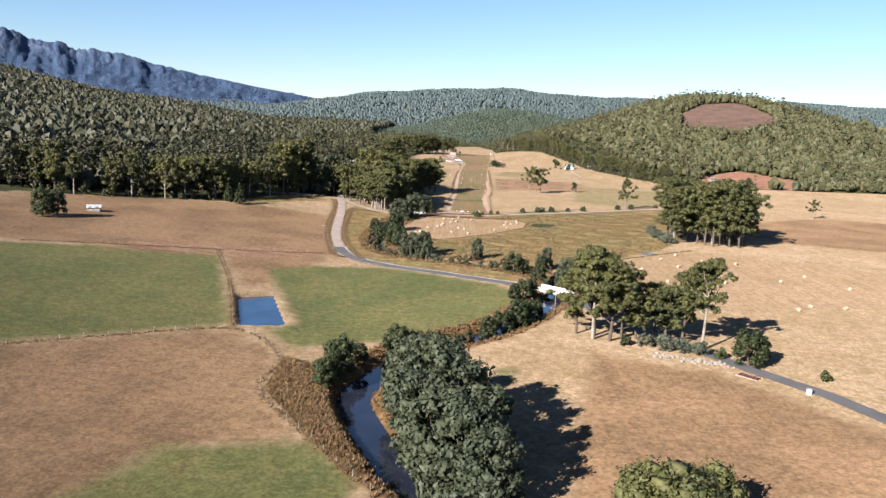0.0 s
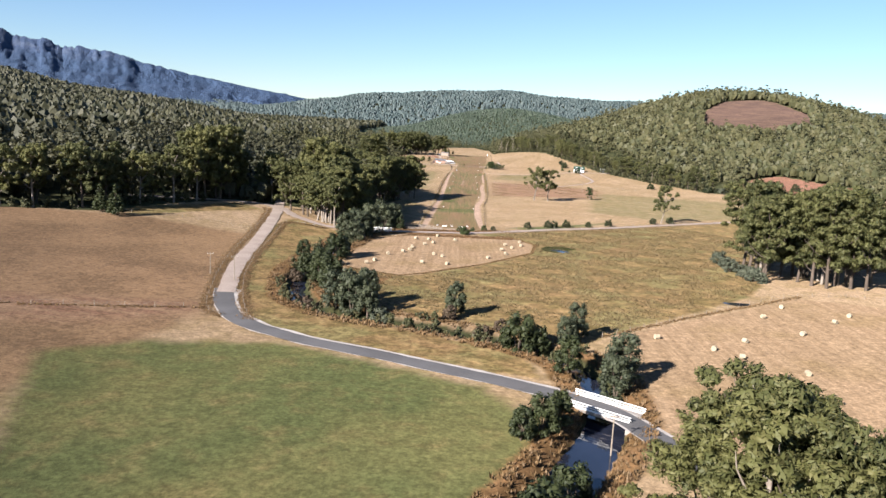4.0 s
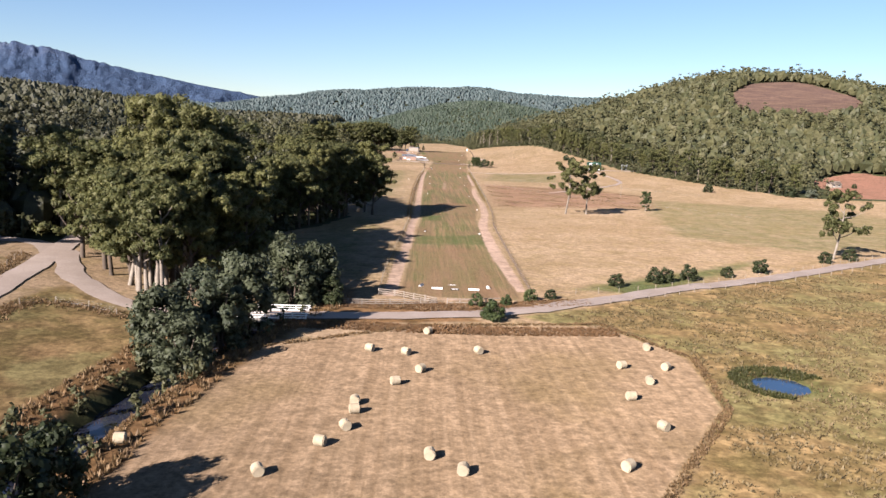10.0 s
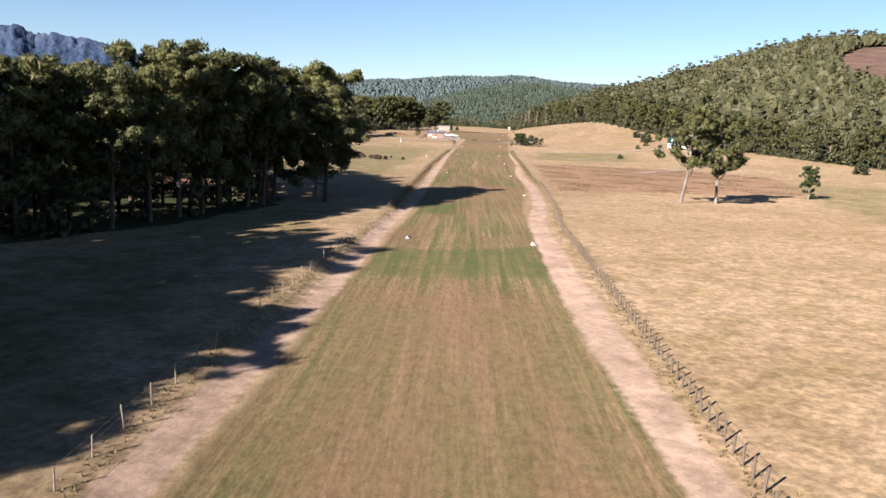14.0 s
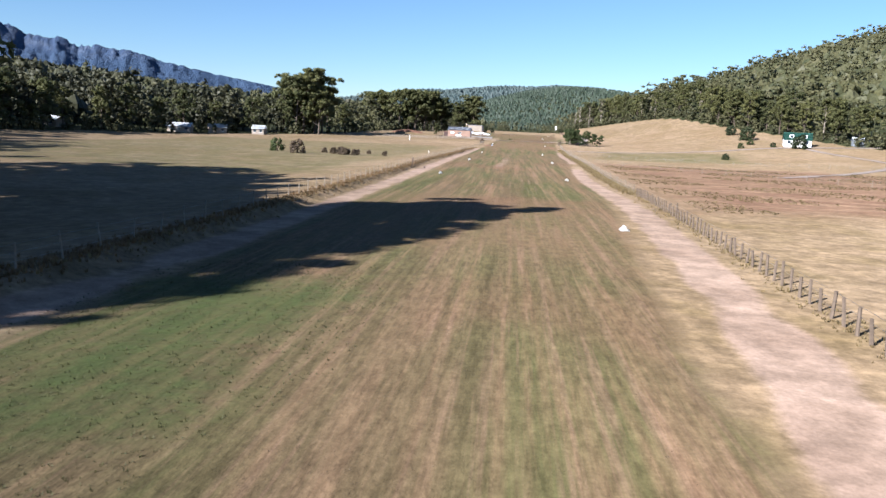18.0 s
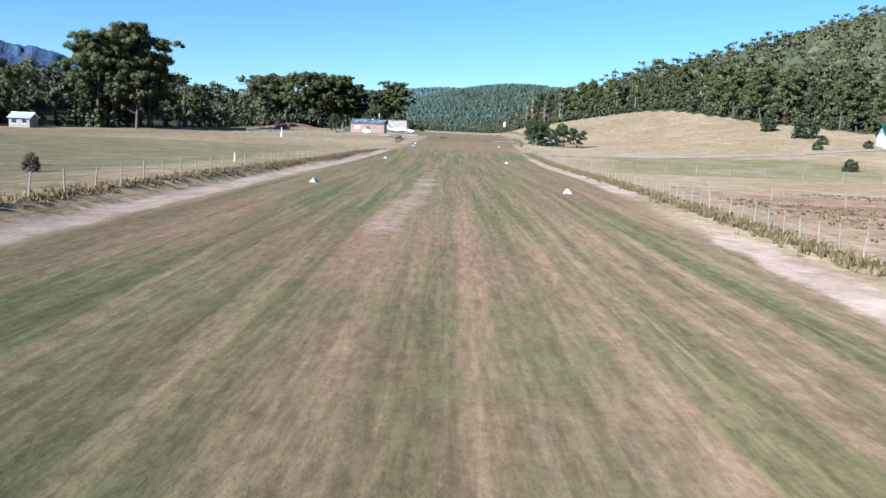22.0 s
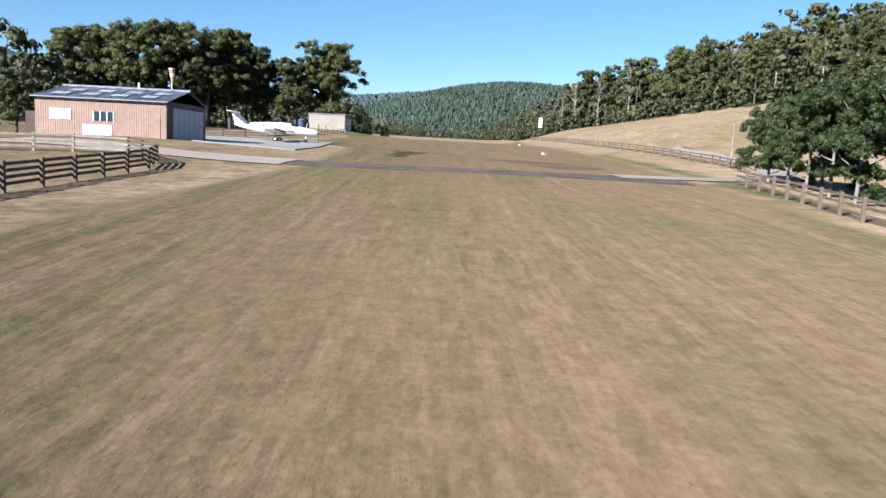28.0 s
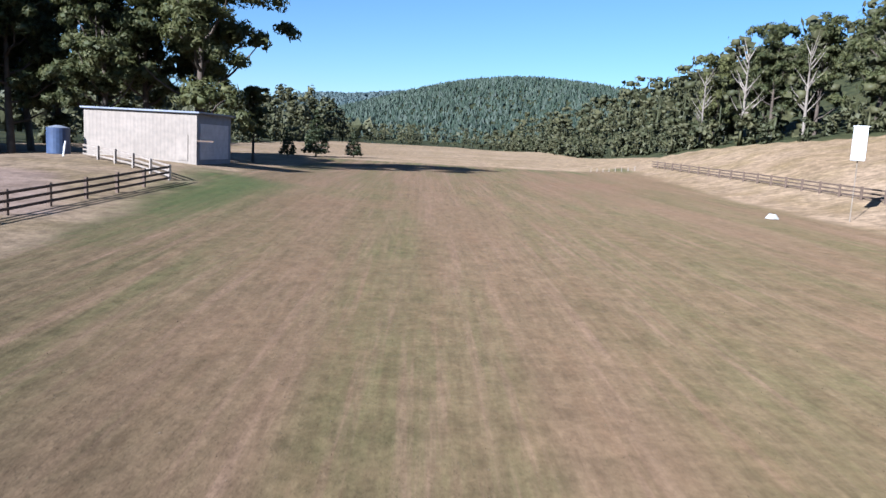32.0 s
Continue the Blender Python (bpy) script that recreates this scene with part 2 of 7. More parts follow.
def ground_material():
    m, nt, b = material("pasture", 0.95)
    b.inputs["Diffuse Roughness"].default_value = 1.0
    b.inputs["Specular IOR Level"].default_value = 0.1
    v = coords(nt)
    fine, mid, big, huge = noise_tex(nt, v, 1.6, 5, 0.65), noise_tex(nt, v, 0.17, 4, 0.6), noise_tex(nt, v, 0.035, 4, 0.55), noise_tex(nt, v, 0.009, 3)
    lines = noise_tex(nt, coords(nt, 1.0, 0.025, 1.0), 1.1, 5, 0.65)
    threads = noise_tex(nt, coords(nt, 1.0, 0.022, 1.0), 2.6, 4, 0.65)
    grain = noise_tex(nt, v, 0.55, 5, 0.7)
    swath = noise_tex(nt, coords(nt, 0.3, 0.02, 1.0), 0.9, 3, 0.5)
    rough_edge = calc(nt, "ADD", calc(nt, "MULTIPLY", calc(nt, "SUBTRACT", mid, 0.5), 0.9), calc(nt, "MULTIPLY", calc(nt, "SUBTRACT", fine, 0.5), 0.55))

    def mask(name, soft=0.16, ragged=0.8):
        a = calc(nt, "ADD", attribute(nt, name), calc(nt, "MULTIPLY", rough_edge, ragged))
        return span(nt, a, 0.5 - soft, 0.5 + soft)

    straw = mix(nt, span(nt, big, 0.35, 0.66), (0.213, 0.156, 0.105), (0.179, 0.128, 0.0805))
    straw = mix(nt, calc(nt, "MULTIPLY", span(nt, mid, 0.42, 0.7), 0.5), straw, (0.121, 0.0909, 0.0388))
    brown = mix(nt, span(nt, big, 0.38, 0.62), (0.154, 0.1, 0.06), (0.106, 0.069, 0.041))
    brown = mix(nt, calc(nt, "MULTIPLY", span(nt, lines, 0.45, 0.7), 0.3), brown, (0.169, 0.103, 0.0564))
    green = mix(nt, span(nt, big, 0.35, 0.65), (0.058, 0.067, 0.026), (0.08, 0.08, 0.032))
    green = mix(nt, calc(nt, "MULTIPLY", span(nt, mid, 0.45, 0.75), 0.45), green, (0.119, 0.0925, 0.0415))
    hay = mix(nt, span(nt, lines, 0.35, 0.68), (0.2, 0.142, 0.094), (0.152, 0.105, 0.066))
    hay = mix(nt, calc(nt, "MULTIPLY", span(nt, big, 0.5, 0.7), 0.5), hay, (0.12, 0.0862, 0.0387))
    rough = mix(nt, span(nt, mid, 0.36, 0.64), (0.165, 0.114, 0.058), (0.1, 0.076, 0.033))
    rough = mix(nt, calc(nt, "MULTIPLY", span(nt, big, 0.52, 0.7), 0.6), rough, (0.15, 0.094, 0.052))
    rough = mix(nt, calc(nt, "MULTIPLY", span(nt, noise_tex(nt, v, 0.05, 4, 0.6), 0.48, 0.62), 0.7), rough, (0.118, 0.108, 0.05))
    strip = mix(nt, span(nt, swath, 0.36, 0.62), (0.0753, 0.0736, 0.0305), (0.1098, 0.0796, 0.0458))
    strip = mix(nt, calc(nt, "MULTIPLY", span(nt, lines, 0.45, 0.72), 0.65), strip, (0.1345, 0.0838, 0.0534))
    strip = mix(nt, calc(nt, "MULTIPLY", span(nt, big, 0.5, 0.68), 0.4), strip, (0.1266, 0.0688, 0.0473))
    strip = mix(nt, calc(nt, "MULTIPLY", span(nt, threads, 0.5, 0.68), 0.55), strip, (0.1661, 0.1084, 0.0751))
    strip = mix(nt, calc(nt, "MULTIPLY", span(nt, threads, 0.48, 0.3), 0.4), strip, (0.0455, 0.0378, 0.0175))
    blades = noise_tex(nt, coords(nt, 1.0, 0.16, 1.0), 5.5, 4, 0.7)
    strip = mix(nt, 0.75, strip, mix(nt, span(nt, blades, 0.3, 0.68), (0.62, 0.6, 0.57), (1.2, 1.19, 1.18)), "MULTIPLY")
    strip = mix(nt, 0.6, strip, mix(nt, span(nt, lines, 0.34, 0.66), (0.62, 0.64, 0.58), (1.16, 1.14, 1.14)), "MULTIPLY")
    dirt = mix(nt, span(nt, mid, 0.35, 0.7), (0.241, 0.175, 0.141), (0.179, 0.126, 0.0977))
    clumps = noise_tex(nt, v, 0.4, 4, 0.6, 0.6)
    rough = mix(nt, 0.75, rough, mix(nt, span(nt, clumps, 0.42, 0.6), (0.66, 0.64, 0.58), (1.16, 1.15, 1.12)), "MULTIPLY")
    bank = mix(nt, span(nt, mid, 0.35, 0.7), (0.131, 0.076, 0.0374), (0.0821, 0.0494, 0.0207))
    # Ground painted dark, standing in for the dark gaps under a closed canopy.
    canopy_gap = mix(nt, span(nt, mid, 0.35, 0.7), (0.024, 0.029, 0.013), (0.044, 0.045, 0.02))
    clay = mix(nt, span(nt, mid, 0.35, 0.7), (0.164, 0.0863, 0.0623), (0.123, 0.0679, 0.0477))
    coupe = mix(nt, span(nt, noise_tex(nt, coords(nt, 0.25, 0.25, 6.0), 0.22, 3), 0.4, 0.62), (0.07, 0.046, 0.04), (0.106, 0.07, 0.055))
    col = straw
    for name, tone, soft, ragged in (("brown", brown, 0.3, 0.7), ("green", green, 0.25, 0.6), ("fallow", mix(nt, span(nt, noise_tex(nt, coords(nt, 0.3, 1.0, 1.0), 0.3, 4, 0.6), 0.36, 0.64), (0.175, 0.115, 0.075), (0.118, 0.068, 0.045)), 0.45, 0.9), ("rough", rough, 0.2, 0.7), ("hay", hay, 0.16, 0.5), ("strip", strip, 0.2, 0.5),
                                     ("lush", mix(nt, span(nt, lines, 0.4, 0.7), (0.0418, 0.0544, 0.0181), (0.069, 0.0666, 0.0268)), 0.3, 0.9), ("tawny", mix(nt, span(nt, lines, 0.35, 0.65), (0.134, 0.081, 0.048), (0.096, 0.063, 0.037)), 0.45, 0.6), ("bank", bank, 0.2, 0.8), ("forest", canopy_gap, 0.2, 0.6), ("coupe", coupe, 0.2, 0.4), ("bare", mix(nt, span(nt, mid, 0.35, 0.7), (0.062, 0.042, 0.027), (0.092, 0.062, 0.039)), 0.3, 0.5), ("clay", clay, 0.25, 0.6), ("dirt", dirt, 0.16, 0.55)):
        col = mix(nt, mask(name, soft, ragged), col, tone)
    col = mix(nt, 0.8, col, mix(nt, span(nt, huge, 0.3, 0.7), (0.84, 0.86, 0.82), (1.0, 1.0, 1.0)), "MULTIPLY")
    even = calc(nt, "SUBTRACT", 0.78, calc(nt, "MULTIPLY", calc(nt, "MAXIMUM", mask("strip", 0.2, 0.5), mask("dirt", 0.16, 0.55)), 0.45))
    col = mix(nt, even, col, mix(nt, span(nt, fine, 0.28, 0.72), (0.5, 0.49, 0.46), (1.18, 1.16, 1.13)), "MULTIPLY")
    tiny = noise_tex(nt, v, 7.0, 3, 0.7)
    col = mix(nt, 0.5, col, mix(nt, span(nt, tiny, 0.25, 0.75), (0.68, 0.67, 0.64), (1.2, 1.19, 1.18)), "MULTIPLY")
    calm = calc(nt, "SUBTRACT", 0.75, calc(nt, "MULTIPLY", mask("strip", 0.2, 0.5), 0.62))
    col = mix(nt, calm, col, mix(nt, span(nt, grain, 0.3, 0.7), (0.6, 0.59, 0.56), (1.16, 1.15, 1.14)), "MULTIPLY")
    nt.links.new(col, b.inputs["Base Color"])
    bump(nt, b, calc(nt, "ADD", calc(nt, "MULTIPLY", fine, 0.6), calc(nt, "MULTIPLY", grain, 0.6)), 0.6, 0.25)
    return m


M_ground = ground_material()


# ---- the lie of the land ----
def ease(a, b, v):
    v = np.clip((v - a) / (b - a), 0, 1)
    return v * v * (3 - 2 * v)


def hump(x, y, cx, cy, h, sx, sy):
    return h * np.exp(-0.5 * (((x - cx) / sx) ** 2 + ((y - cy) / sy) ** 2))


def curve_points(points, step=3.0):
    """Catmull-Rom through a few plan points, evenly stepped."""
    p = np.array(points, float)
    q = np.vstack([2 * p[0] - p[1], p, 2 * p[-1] - p[-2]])
    out = []
    for i in range(len(p) - 1):
        a, b, c, d = q[i:i + 4]
        n = max(2, int(np.hypot(*(c - b)[:2]) / step))
        for t in np.arange(n) / n:
            out.append(0.5 * (2 * b + (c - a) * t + (2 * a - 5 * b + 4 * c - d) * t * t + (3 * b - a - 3 * c + d) * t ** 3))
    return np.array(out + [p[-1]])


RIVER = curve_points([(34, 40), (14, 72), (2, 92), (-9, 112), (-16, 128), (-19, 140), (-16, 151), (-10, 167), (0, 178), (13, 193), (27, 221), (33, 238), (33, 256), (28, 266), (19, 273), (5, 280), (-8, 285),
                      (-20, 290), (-29, 300), (-34, 316), (-37, 336), (-36, 356), (-34, 380), (-31, 402), (-27, 418), (-22, 432), (-21, 440)])


def gap_to(line, x, y):
    """Distance in plan to a stepped line."""
    d = np.full(np.shape(x), 1e9)
    for px, py in line[:, :2]:
        d = np.minimum(d, (x - px) ** 2 + (y - py) ** 2)
    return np.sqrt(d)


DAM = [(-63, 208), (-53, 179), (-43.5, 182), (-53.5, 212)]
PUDDLE = (46, 398)


def inside(poly, x, y, soft=1.5):
    """1 within a plan polygon, 0 outside, eased over the edge."""
    x, y = np.asarray(x, float), np.asarray(y, float)
    odd = np.zeros(x.shape, bool)
    near = np.full(x.shape, 1e9)
    n = len(poly)
    for i in range(n):
        (ax, ay), (bx, by) = poly[i], poly[(i + 1) % n]
        cross = ((ay > y) != (by > y)) & (x < (bx - ax) * (y - ay) / ((by - ay) or 1e-9) + ax)
        odd ^= cross
        ll = (bx - ax) ** 2 + (by - ay) ** 2
        t = np.clip(((x - ax) * (bx - ax) + (y - ay) * (by - ay)) / ll, 0, 1)
        near = np.minimum(near, np.hypot(x - ax - t * (bx - ax), y - ay - t * (by - ay)))
    return np.clip(0.5 + np.where(odd, near, -near) / (2 * soft), 0, 1)


HILL, EAST, DOME, SPUR, WEST, RIDGE, RIDGE_EAST = 87, 45, 71, 25, 0, 95, 112


def land(x, y):
    x, y = np.asarray(x, float), np.asarray(y, float)
    p = 0.4 - 0.7 * ease(500, 600, y) + 0.6 * ease(640, 760, y) + 6.3 * ease(760, 1020, y) + 3.5 * ease(980, 1300, y)
    d = np.clip(-40 - 70 * ease(600, 720, y) - x, 0, 1060)
    p = p + (0.085 * d * d / (d + 25) + 0.07 * np.clip(-600 - x, 0, 500)) * ease(2700, 1500, y)
    p = p + 2 * ease(-25, -70, x) * ease(360, 430, y) * (1 - ease(470, 560, y))
    p = p + ease(40, 120, x) * (hump(x, y, 385, 1190, HILL, 165, 185) + hump(x, y, 95, 345, 1.5, 60, 60) + hump(x, y, 1000, 1500, EAST, 330, 420))
    p = p + hump(x, y, 92, 1850, DOME, 175, 190) + hump(x, y, 470, 1750, SPUR, 220, 230) + hump(x, y, -560, 2300, WEST, 420, 360)
    p = p + ease(2300, 4300, y) * (RIDGE + RIDGE_EAST * ease(-1200, -100, x) + 10 * np.sin(x / 310.0 + 1.0) + 7 * np.sin(x / 127.0))
    p = p + hump(x, y, -13, 914, 0.9, 9, 9) + hump(x, y, -16, 1042, 1.9, 12, 16)
    p = p + 4.2 * ease(36, 60, x) * ease(925, 1000, y) * ease(1190, 1090, y) + hump(x, y, -42, 936, 2.4, 7, 4.5)
    far = ease(150, 600, np.hypot(x - 20, y - 500) - 500)
    p = p + far * (4 * np.sin(x / 61.0 + y / 143.0) + 3 * np.sin(y / 77.0 - x / 190.0)) + 0.12 * np.sin(x / 17.0) * np.sin(y / 23.0)
    return p


FENCE_Y = [441, 466, 493, 530, 565, 611, 677, 740, 790, 825, 850, 871]
FENCE_X = [-9, -9, -8, -6.6, -6, -6.6, -6.2, -5.2, -4, -2.4, -1.4, 0]


def ground_z(x, y):
    x, y = np.asarray(x, float), np.asarray(y, float)
    p = land(x, y)
    f = np.interp(y, FENCE_Y, FENCE_X)
    p = p + 0.55 * ease(f + 1.5, f + 0.3, x) * ease(f - 16, f - 2, x) * ease(455, 490, y) * ease(835, 790, y)
    near = (x > -80) & (x < 60) & (y > 20) & (y < 500)
    d = np.where(near, 0.0, 99.0)
    if near.any():
        d = d.copy() if d.ndim else d
        dd = gap_to(RIVER, np.where(near, x, 0), np.where(near, y, 0))
        d = np.where(near, dd, 99.0)
    p = p - 2.9 * np.exp(-(d / (4.6 - 1.7 * ease(215, 262, y))) ** 4)
    w = inside(DAM, x, y, 1.6)
    ring = inside(DAM, x, y, 6.0)
    p = p + 0.7 * np.clip(ring * (1 - ring) * 4 - 0.2, 0, 1) * (w < 0.5) - 1.7 * w
    p = p - 0.7 * np.exp(-(((x - PUDDLE[0]) / 4.6) ** 2 + ((y - PUDDLE[1]) / 4.4) ** 2) ** 2)
    return p


def gz(x, y):
    return float(ground_z(np.array([x]), np.array([y]))[0])


def grid_lines(parts):
    out = []
    for a, b, step in parts:
        out += list(np.arange(a, b, step))
    return np.array(out + [parts[-1][1]], float)


def fast_mesh(name, verts, quads, mat, tint=None, smooth=False):
    me = bpy.data.meshes.new(name)
    verts, quads = np.asarray(verts, np.float32), np.asarray(quads, np.int32)
    leaning = verts[:, 3:]
    verts = np.ascontiguousarray(verts[:, :3])
    n = quads.shape[1]
    me.vertices.add(len(verts))
    me.vertices.foreach_set("co", verts.ravel())
    me.loops.add(quads.size)
    me.loops.foreach_set("vertex_index", quads.ravel())
    me.polygons.add(len(quads))
    me.polygons.foreach_set("loop_start", np.arange(0, quads.size, n, dtype=np.int32))
    if tint is not None:
        me.attributes.new("tint", "FLOAT", "POINT").data.foreach_set("value", np.asarray(tint, np.float32))
    me.update(calc_edges=True)
    me.polygons.foreach_set("use_smooth", np.full(len(quads), smooth))
    if leaning.shape[1]:
        me.polygons.foreach_set("use_smooth", np.full(len(quads), True))
        me.normals_split_custom_set_from_vertices(leaning)
    if mat:
        me.materials.append(mat)
    return me


xs = grid_lines([(-5400, -1500, 150), (-1500, -500, 50), (-500, -160, 12), (-160, -70, 3), (-70, -22, 1.5), (-22, 42, 1), (42, 70, 2), (70, 180, 3), (180, 420, 8), (420, 1200, 30), (1200, 5400, 150)])
ys = grid_lines([(-3000, -300, 150), (-300, -20, 14), (-20, 100, 3), (100, 320, 1.5), (320, 480, 2), (480, 906, 3), (906, 948, 0.75), (948, 1130, 3), (1130, 1500, 10), (1500, 2600, 30), (2600, 5600, 100)])
GX, GY = np.meshgrid(xs, ys)
GZ = ground_z(GX, GY)
nx, ny = len(xs), len(ys)
k = (np.arange(ny - 1)[:, None] * nx + np.arange(nx - 1)[None]).ravel()
me = fast_mesh("ground", np.stack([GX, GY, GZ], -1).reshape(-1, 3), np.stack([k, k + 1, k + nx + 1, k + nx], -1), M_ground, None, True)
ground = tagged(new("ground", me), "dry autumn pasture, mown strip and fields on a valley floor", "ground", kind="structure")

# fields and surfaces in plan
LEFT_EDGE_Y = [300, 346, 362, 391, 458, 462, 505, 520, 532, 546, 560, 572, 592, 612, 640, 700, 760, 800, 850, 880, 930, 1000, 1100, 1160, 1300, 1420]
LEFT_EDGE_X = [-260, -195, -168, -122, -95, -48, -43, -37, -32, -29, -26, -28, -40, -50, -84, -112, -142, -136, -112, -82, -66, -66, -56, -42, -20, 60]
RIGHT_EDGE_Y = [700, 722, 793, 850, 930, 1000, 1070, 1112, 1250, 1420]
RIGHT_EDGE_X = [260, 206, 170, 142, 122, 96, 74, 52, 50, 20]
CLAY_BANK = [(240, 722), (255, 800), (305, 830), (350, 780), (330, 715)]
CLEARING = [(284, 1000), (300, 1065), (345, 1120), (400, 1125), (425, 1050), (405, 985), (335, 970)]
GLADE = [(-300, 700), (-290, 800), (-345, 880), (-365, 760)]


def woods(x, y):
    """1 where trees stand close."""
    x, y = np.asarray(x, float), np.asarray(y, float)
    left = (x < np.interp(y, LEFT_EDGE_Y, LEFT_EDGE_X, left=-400, right=999)) & (y > 330)
    right = (x > np.interp(y, RIGHT_EDGE_Y, RIGHT_EDGE_X, left=9999, right=-999)) & (y > 712)
    w = (left | right | (y > 1420)).astype(float)
    return w * (1 - inside(CLAY_BANK, x, y)) * (1 - inside(CLEARING, x, y)) * (1 - inside(GLADE, x, y))


near = (GX > -420) & (GX < 460) & (GY > -60) & (GY < 1300)
X, Y = GX[near], GY[near]


def field(name, value_near, elsewhere=None):
    full = np.zeros(GX.shape) if elsewhere is None else elsewhere.astype(float)
    full[near] = value_near
    me.attributes.new(name, "FLOAT", "POINT").data.foreach_set("value", full.ravel().astype(np.float32))


def any_of(*polys, soft=2.0):
    out = np.zeros(X.shape)
    for p in polys:
        out = np.maximum(out, inside(p, X, Y, soft))
    return out


RUNWAY = [(-5, 440), (17.5, 440), (17, 500), (17.5, 570), (22, 620), (24, 680), (27, 760), (29, 830), (32, 900), (36, 960), (39, 1050), (44, 1110), (-8, 1110), (-4, 1030), (-2, 950), (5, 935), (6, 905), (3, 880), (2, 850), (-1, 800), (-1.5, 730), (-2, 640), (-2, 560), (-4, 500)]
LEFT_TRACK = curve_points([(-7, 440), (-6.3, 470), (-5.2, 500), (-4.6, 545), (-3.5, 580), (-3.4, 640), (-2.8, 720), (-2.2, 780), (-0.6, 825)], 2.0)
RIGHT_TRACK = curve_points([(18.3, 448), (17.7, 475), (17.5, 500), (18.2, 536), (19.0, 555), (21.6, 580), (23.8, 620), (24, 665), (25.3, 700), (27.5, 740), (28, 775), (29, 815)], 2.0)
PALE_RUT = curve_points([(9.3, 690), (9.9, 712), (10.6, 732), (11.3, 762), (11.8, 790), (13, 820), (13.3, 860)], 2.0)
RIVER_GAP = np.where((X > -80) & (X < 60) & (Y < 500), gap_to(RIVER, X, Y), 99.0)
field("brown", any_of([(-200, 240), (-146, 243), (-88, 269), (-48, 284), (-60, 345), (-66, 385), (-110, 392), (-200, 360)], [(-96, 145), (-54, 174), (-38, 157), (-37, 136), (-24, 117), (-46, 108), (-60, 60), (-160, 60)],
                      [(-88, 268), (-48, 283), (-50, 258), (-62, 215)], [(14, 60), (20, 118), (34, 172), (60, 162), (76, 138), (120, 60)], [(120, 380), (330, 330), (400, 460), (240, 500), (150, 440)], soft=5.0) * 0.9)
field("green", any_of([(-150, 236), (-87, 266), (-56, 179), (-96, 147), (-190, 130)], [(-64, 246), (-50, 258), (-24, 262), (13, 244), (24, 226), (6, 190), (-9, 176), (-37, 164), (-45, 176), (-40, 184), (-52, 216)],
                      [(-70, 60), (-50, 95), (-45, 110), (-21, 114), (-13, 102), (-14, 60)], [(44, 448), (30, 452), (90, 500)], soft=5.0) + 0.5 * any_of([(30, 770), (90, 770), (98, 830), (44, 850)], [(75, 540), (110, 512), (220, 560), (210, 660), (100, 690)], [(-110, 650), (-9, 640), (-6, 835), (-110, 830)], [(-50, 450), (-10, 450), (-8, 560), (-30, 570)], soft=10.0))
field("rough", any_of([(34, 272), (44, 284), (92, 330), (128, 400), (190, 480), (185, 545), (110, 492), (55, 455), (16, 428), (36, 412), (34, 388), (16, 358), (-6, 334), (-24, 345), (-28, 318), (-20, 297), (8, 288)],
                      [(-40, 276), (-10, 262), (24, 249), (22, 264), (-8, 280), (-24, 286), (-38, 315), (-42, 370), (-38, 412), (-60, 428), (-64, 390), (-52, 320)], [(-110, 392), (-76, 440), (-90, 452), (-120, 400)], soft=3.0))
field("fallow", 0.85 * any_of([(29, 618), (60, 628), (104, 640), (116, 700), (80, 738), (33, 742)], soft=8.0) + 0.8 * any_of([(-120, 246), (-70, 262), (-47, 277), (-50, 290), (-80, 282), (-120, 268)], soft=5.0))
field("hay", any_of([(-23, 404), (-29, 382), (-31, 361), (-31, 349), (-20, 340), (-9, 335), (-2, 340), (16, 360), (34, 388), (37, 407), (28, 424), (0, 419)], [(42, 280), (66, 300), (102, 327), (118, 322), (172, 297), (150, 240), (82, 219), (40, 224), (38, 243)], soft=1.6))
field("strip", inside(RUNWAY, X, Y, 1.6))
field("lush", np.maximum.reduce([0.55 * any_of([(-3.5, 503), (6, 503), (17, 507), (16.5, 528), (5, 522), (-3.5, 519)], soft=1.2), 0.6 * any_of([(-3, 558), (6, 560), (7, 580), (-3, 578)], soft=2.5), 0.85 * any_of([(9.9, 934), (12.8, 931.5), (12.2, 927.5), (11.4, 924), (11, 919), (9.8, 919), (9.9, 925), (10, 930)], soft=0.6), 0.3 * any_of([(-1, 640), (21, 640), (26, 815), (-1, 815)], soft=8.0), 0.7 * any_of([(33, 880), (37, 905), (39, 960), (36, 960), (32, 900)], soft=2.0),
                                 0.8 * any_of([(2, 1035), (-2, 1000), (-8, 1040)], soft=3.0), 0.55 * np.exp(-(((X - 12) / 6) ** 2 + ((Y - 152) / 9) ** 2)), 0.75 * np.exp(-(((X - PUDDLE[0]) / 7) ** 2 + ((Y - PUDDLE[1]) / 7) ** 2))]))
field("tawny", np.maximum.reduce([0.43 * any_of([(3, 838), (32, 838), (37, 930), (38, 960), (4, 960), (6, 905)], soft=6.0), 0.42 * any_of([(-4, 440), (17, 440), (17, 500), (-4, 498)], soft=4.0), 0.42 * any_of([(-3, 586), (21, 586), (22, 628), (-3, 628)], soft=5.0), 0.45 * any_of([(0, 965), (38, 965), (44, 1100), (-4, 1100)], soft=5.0)]))
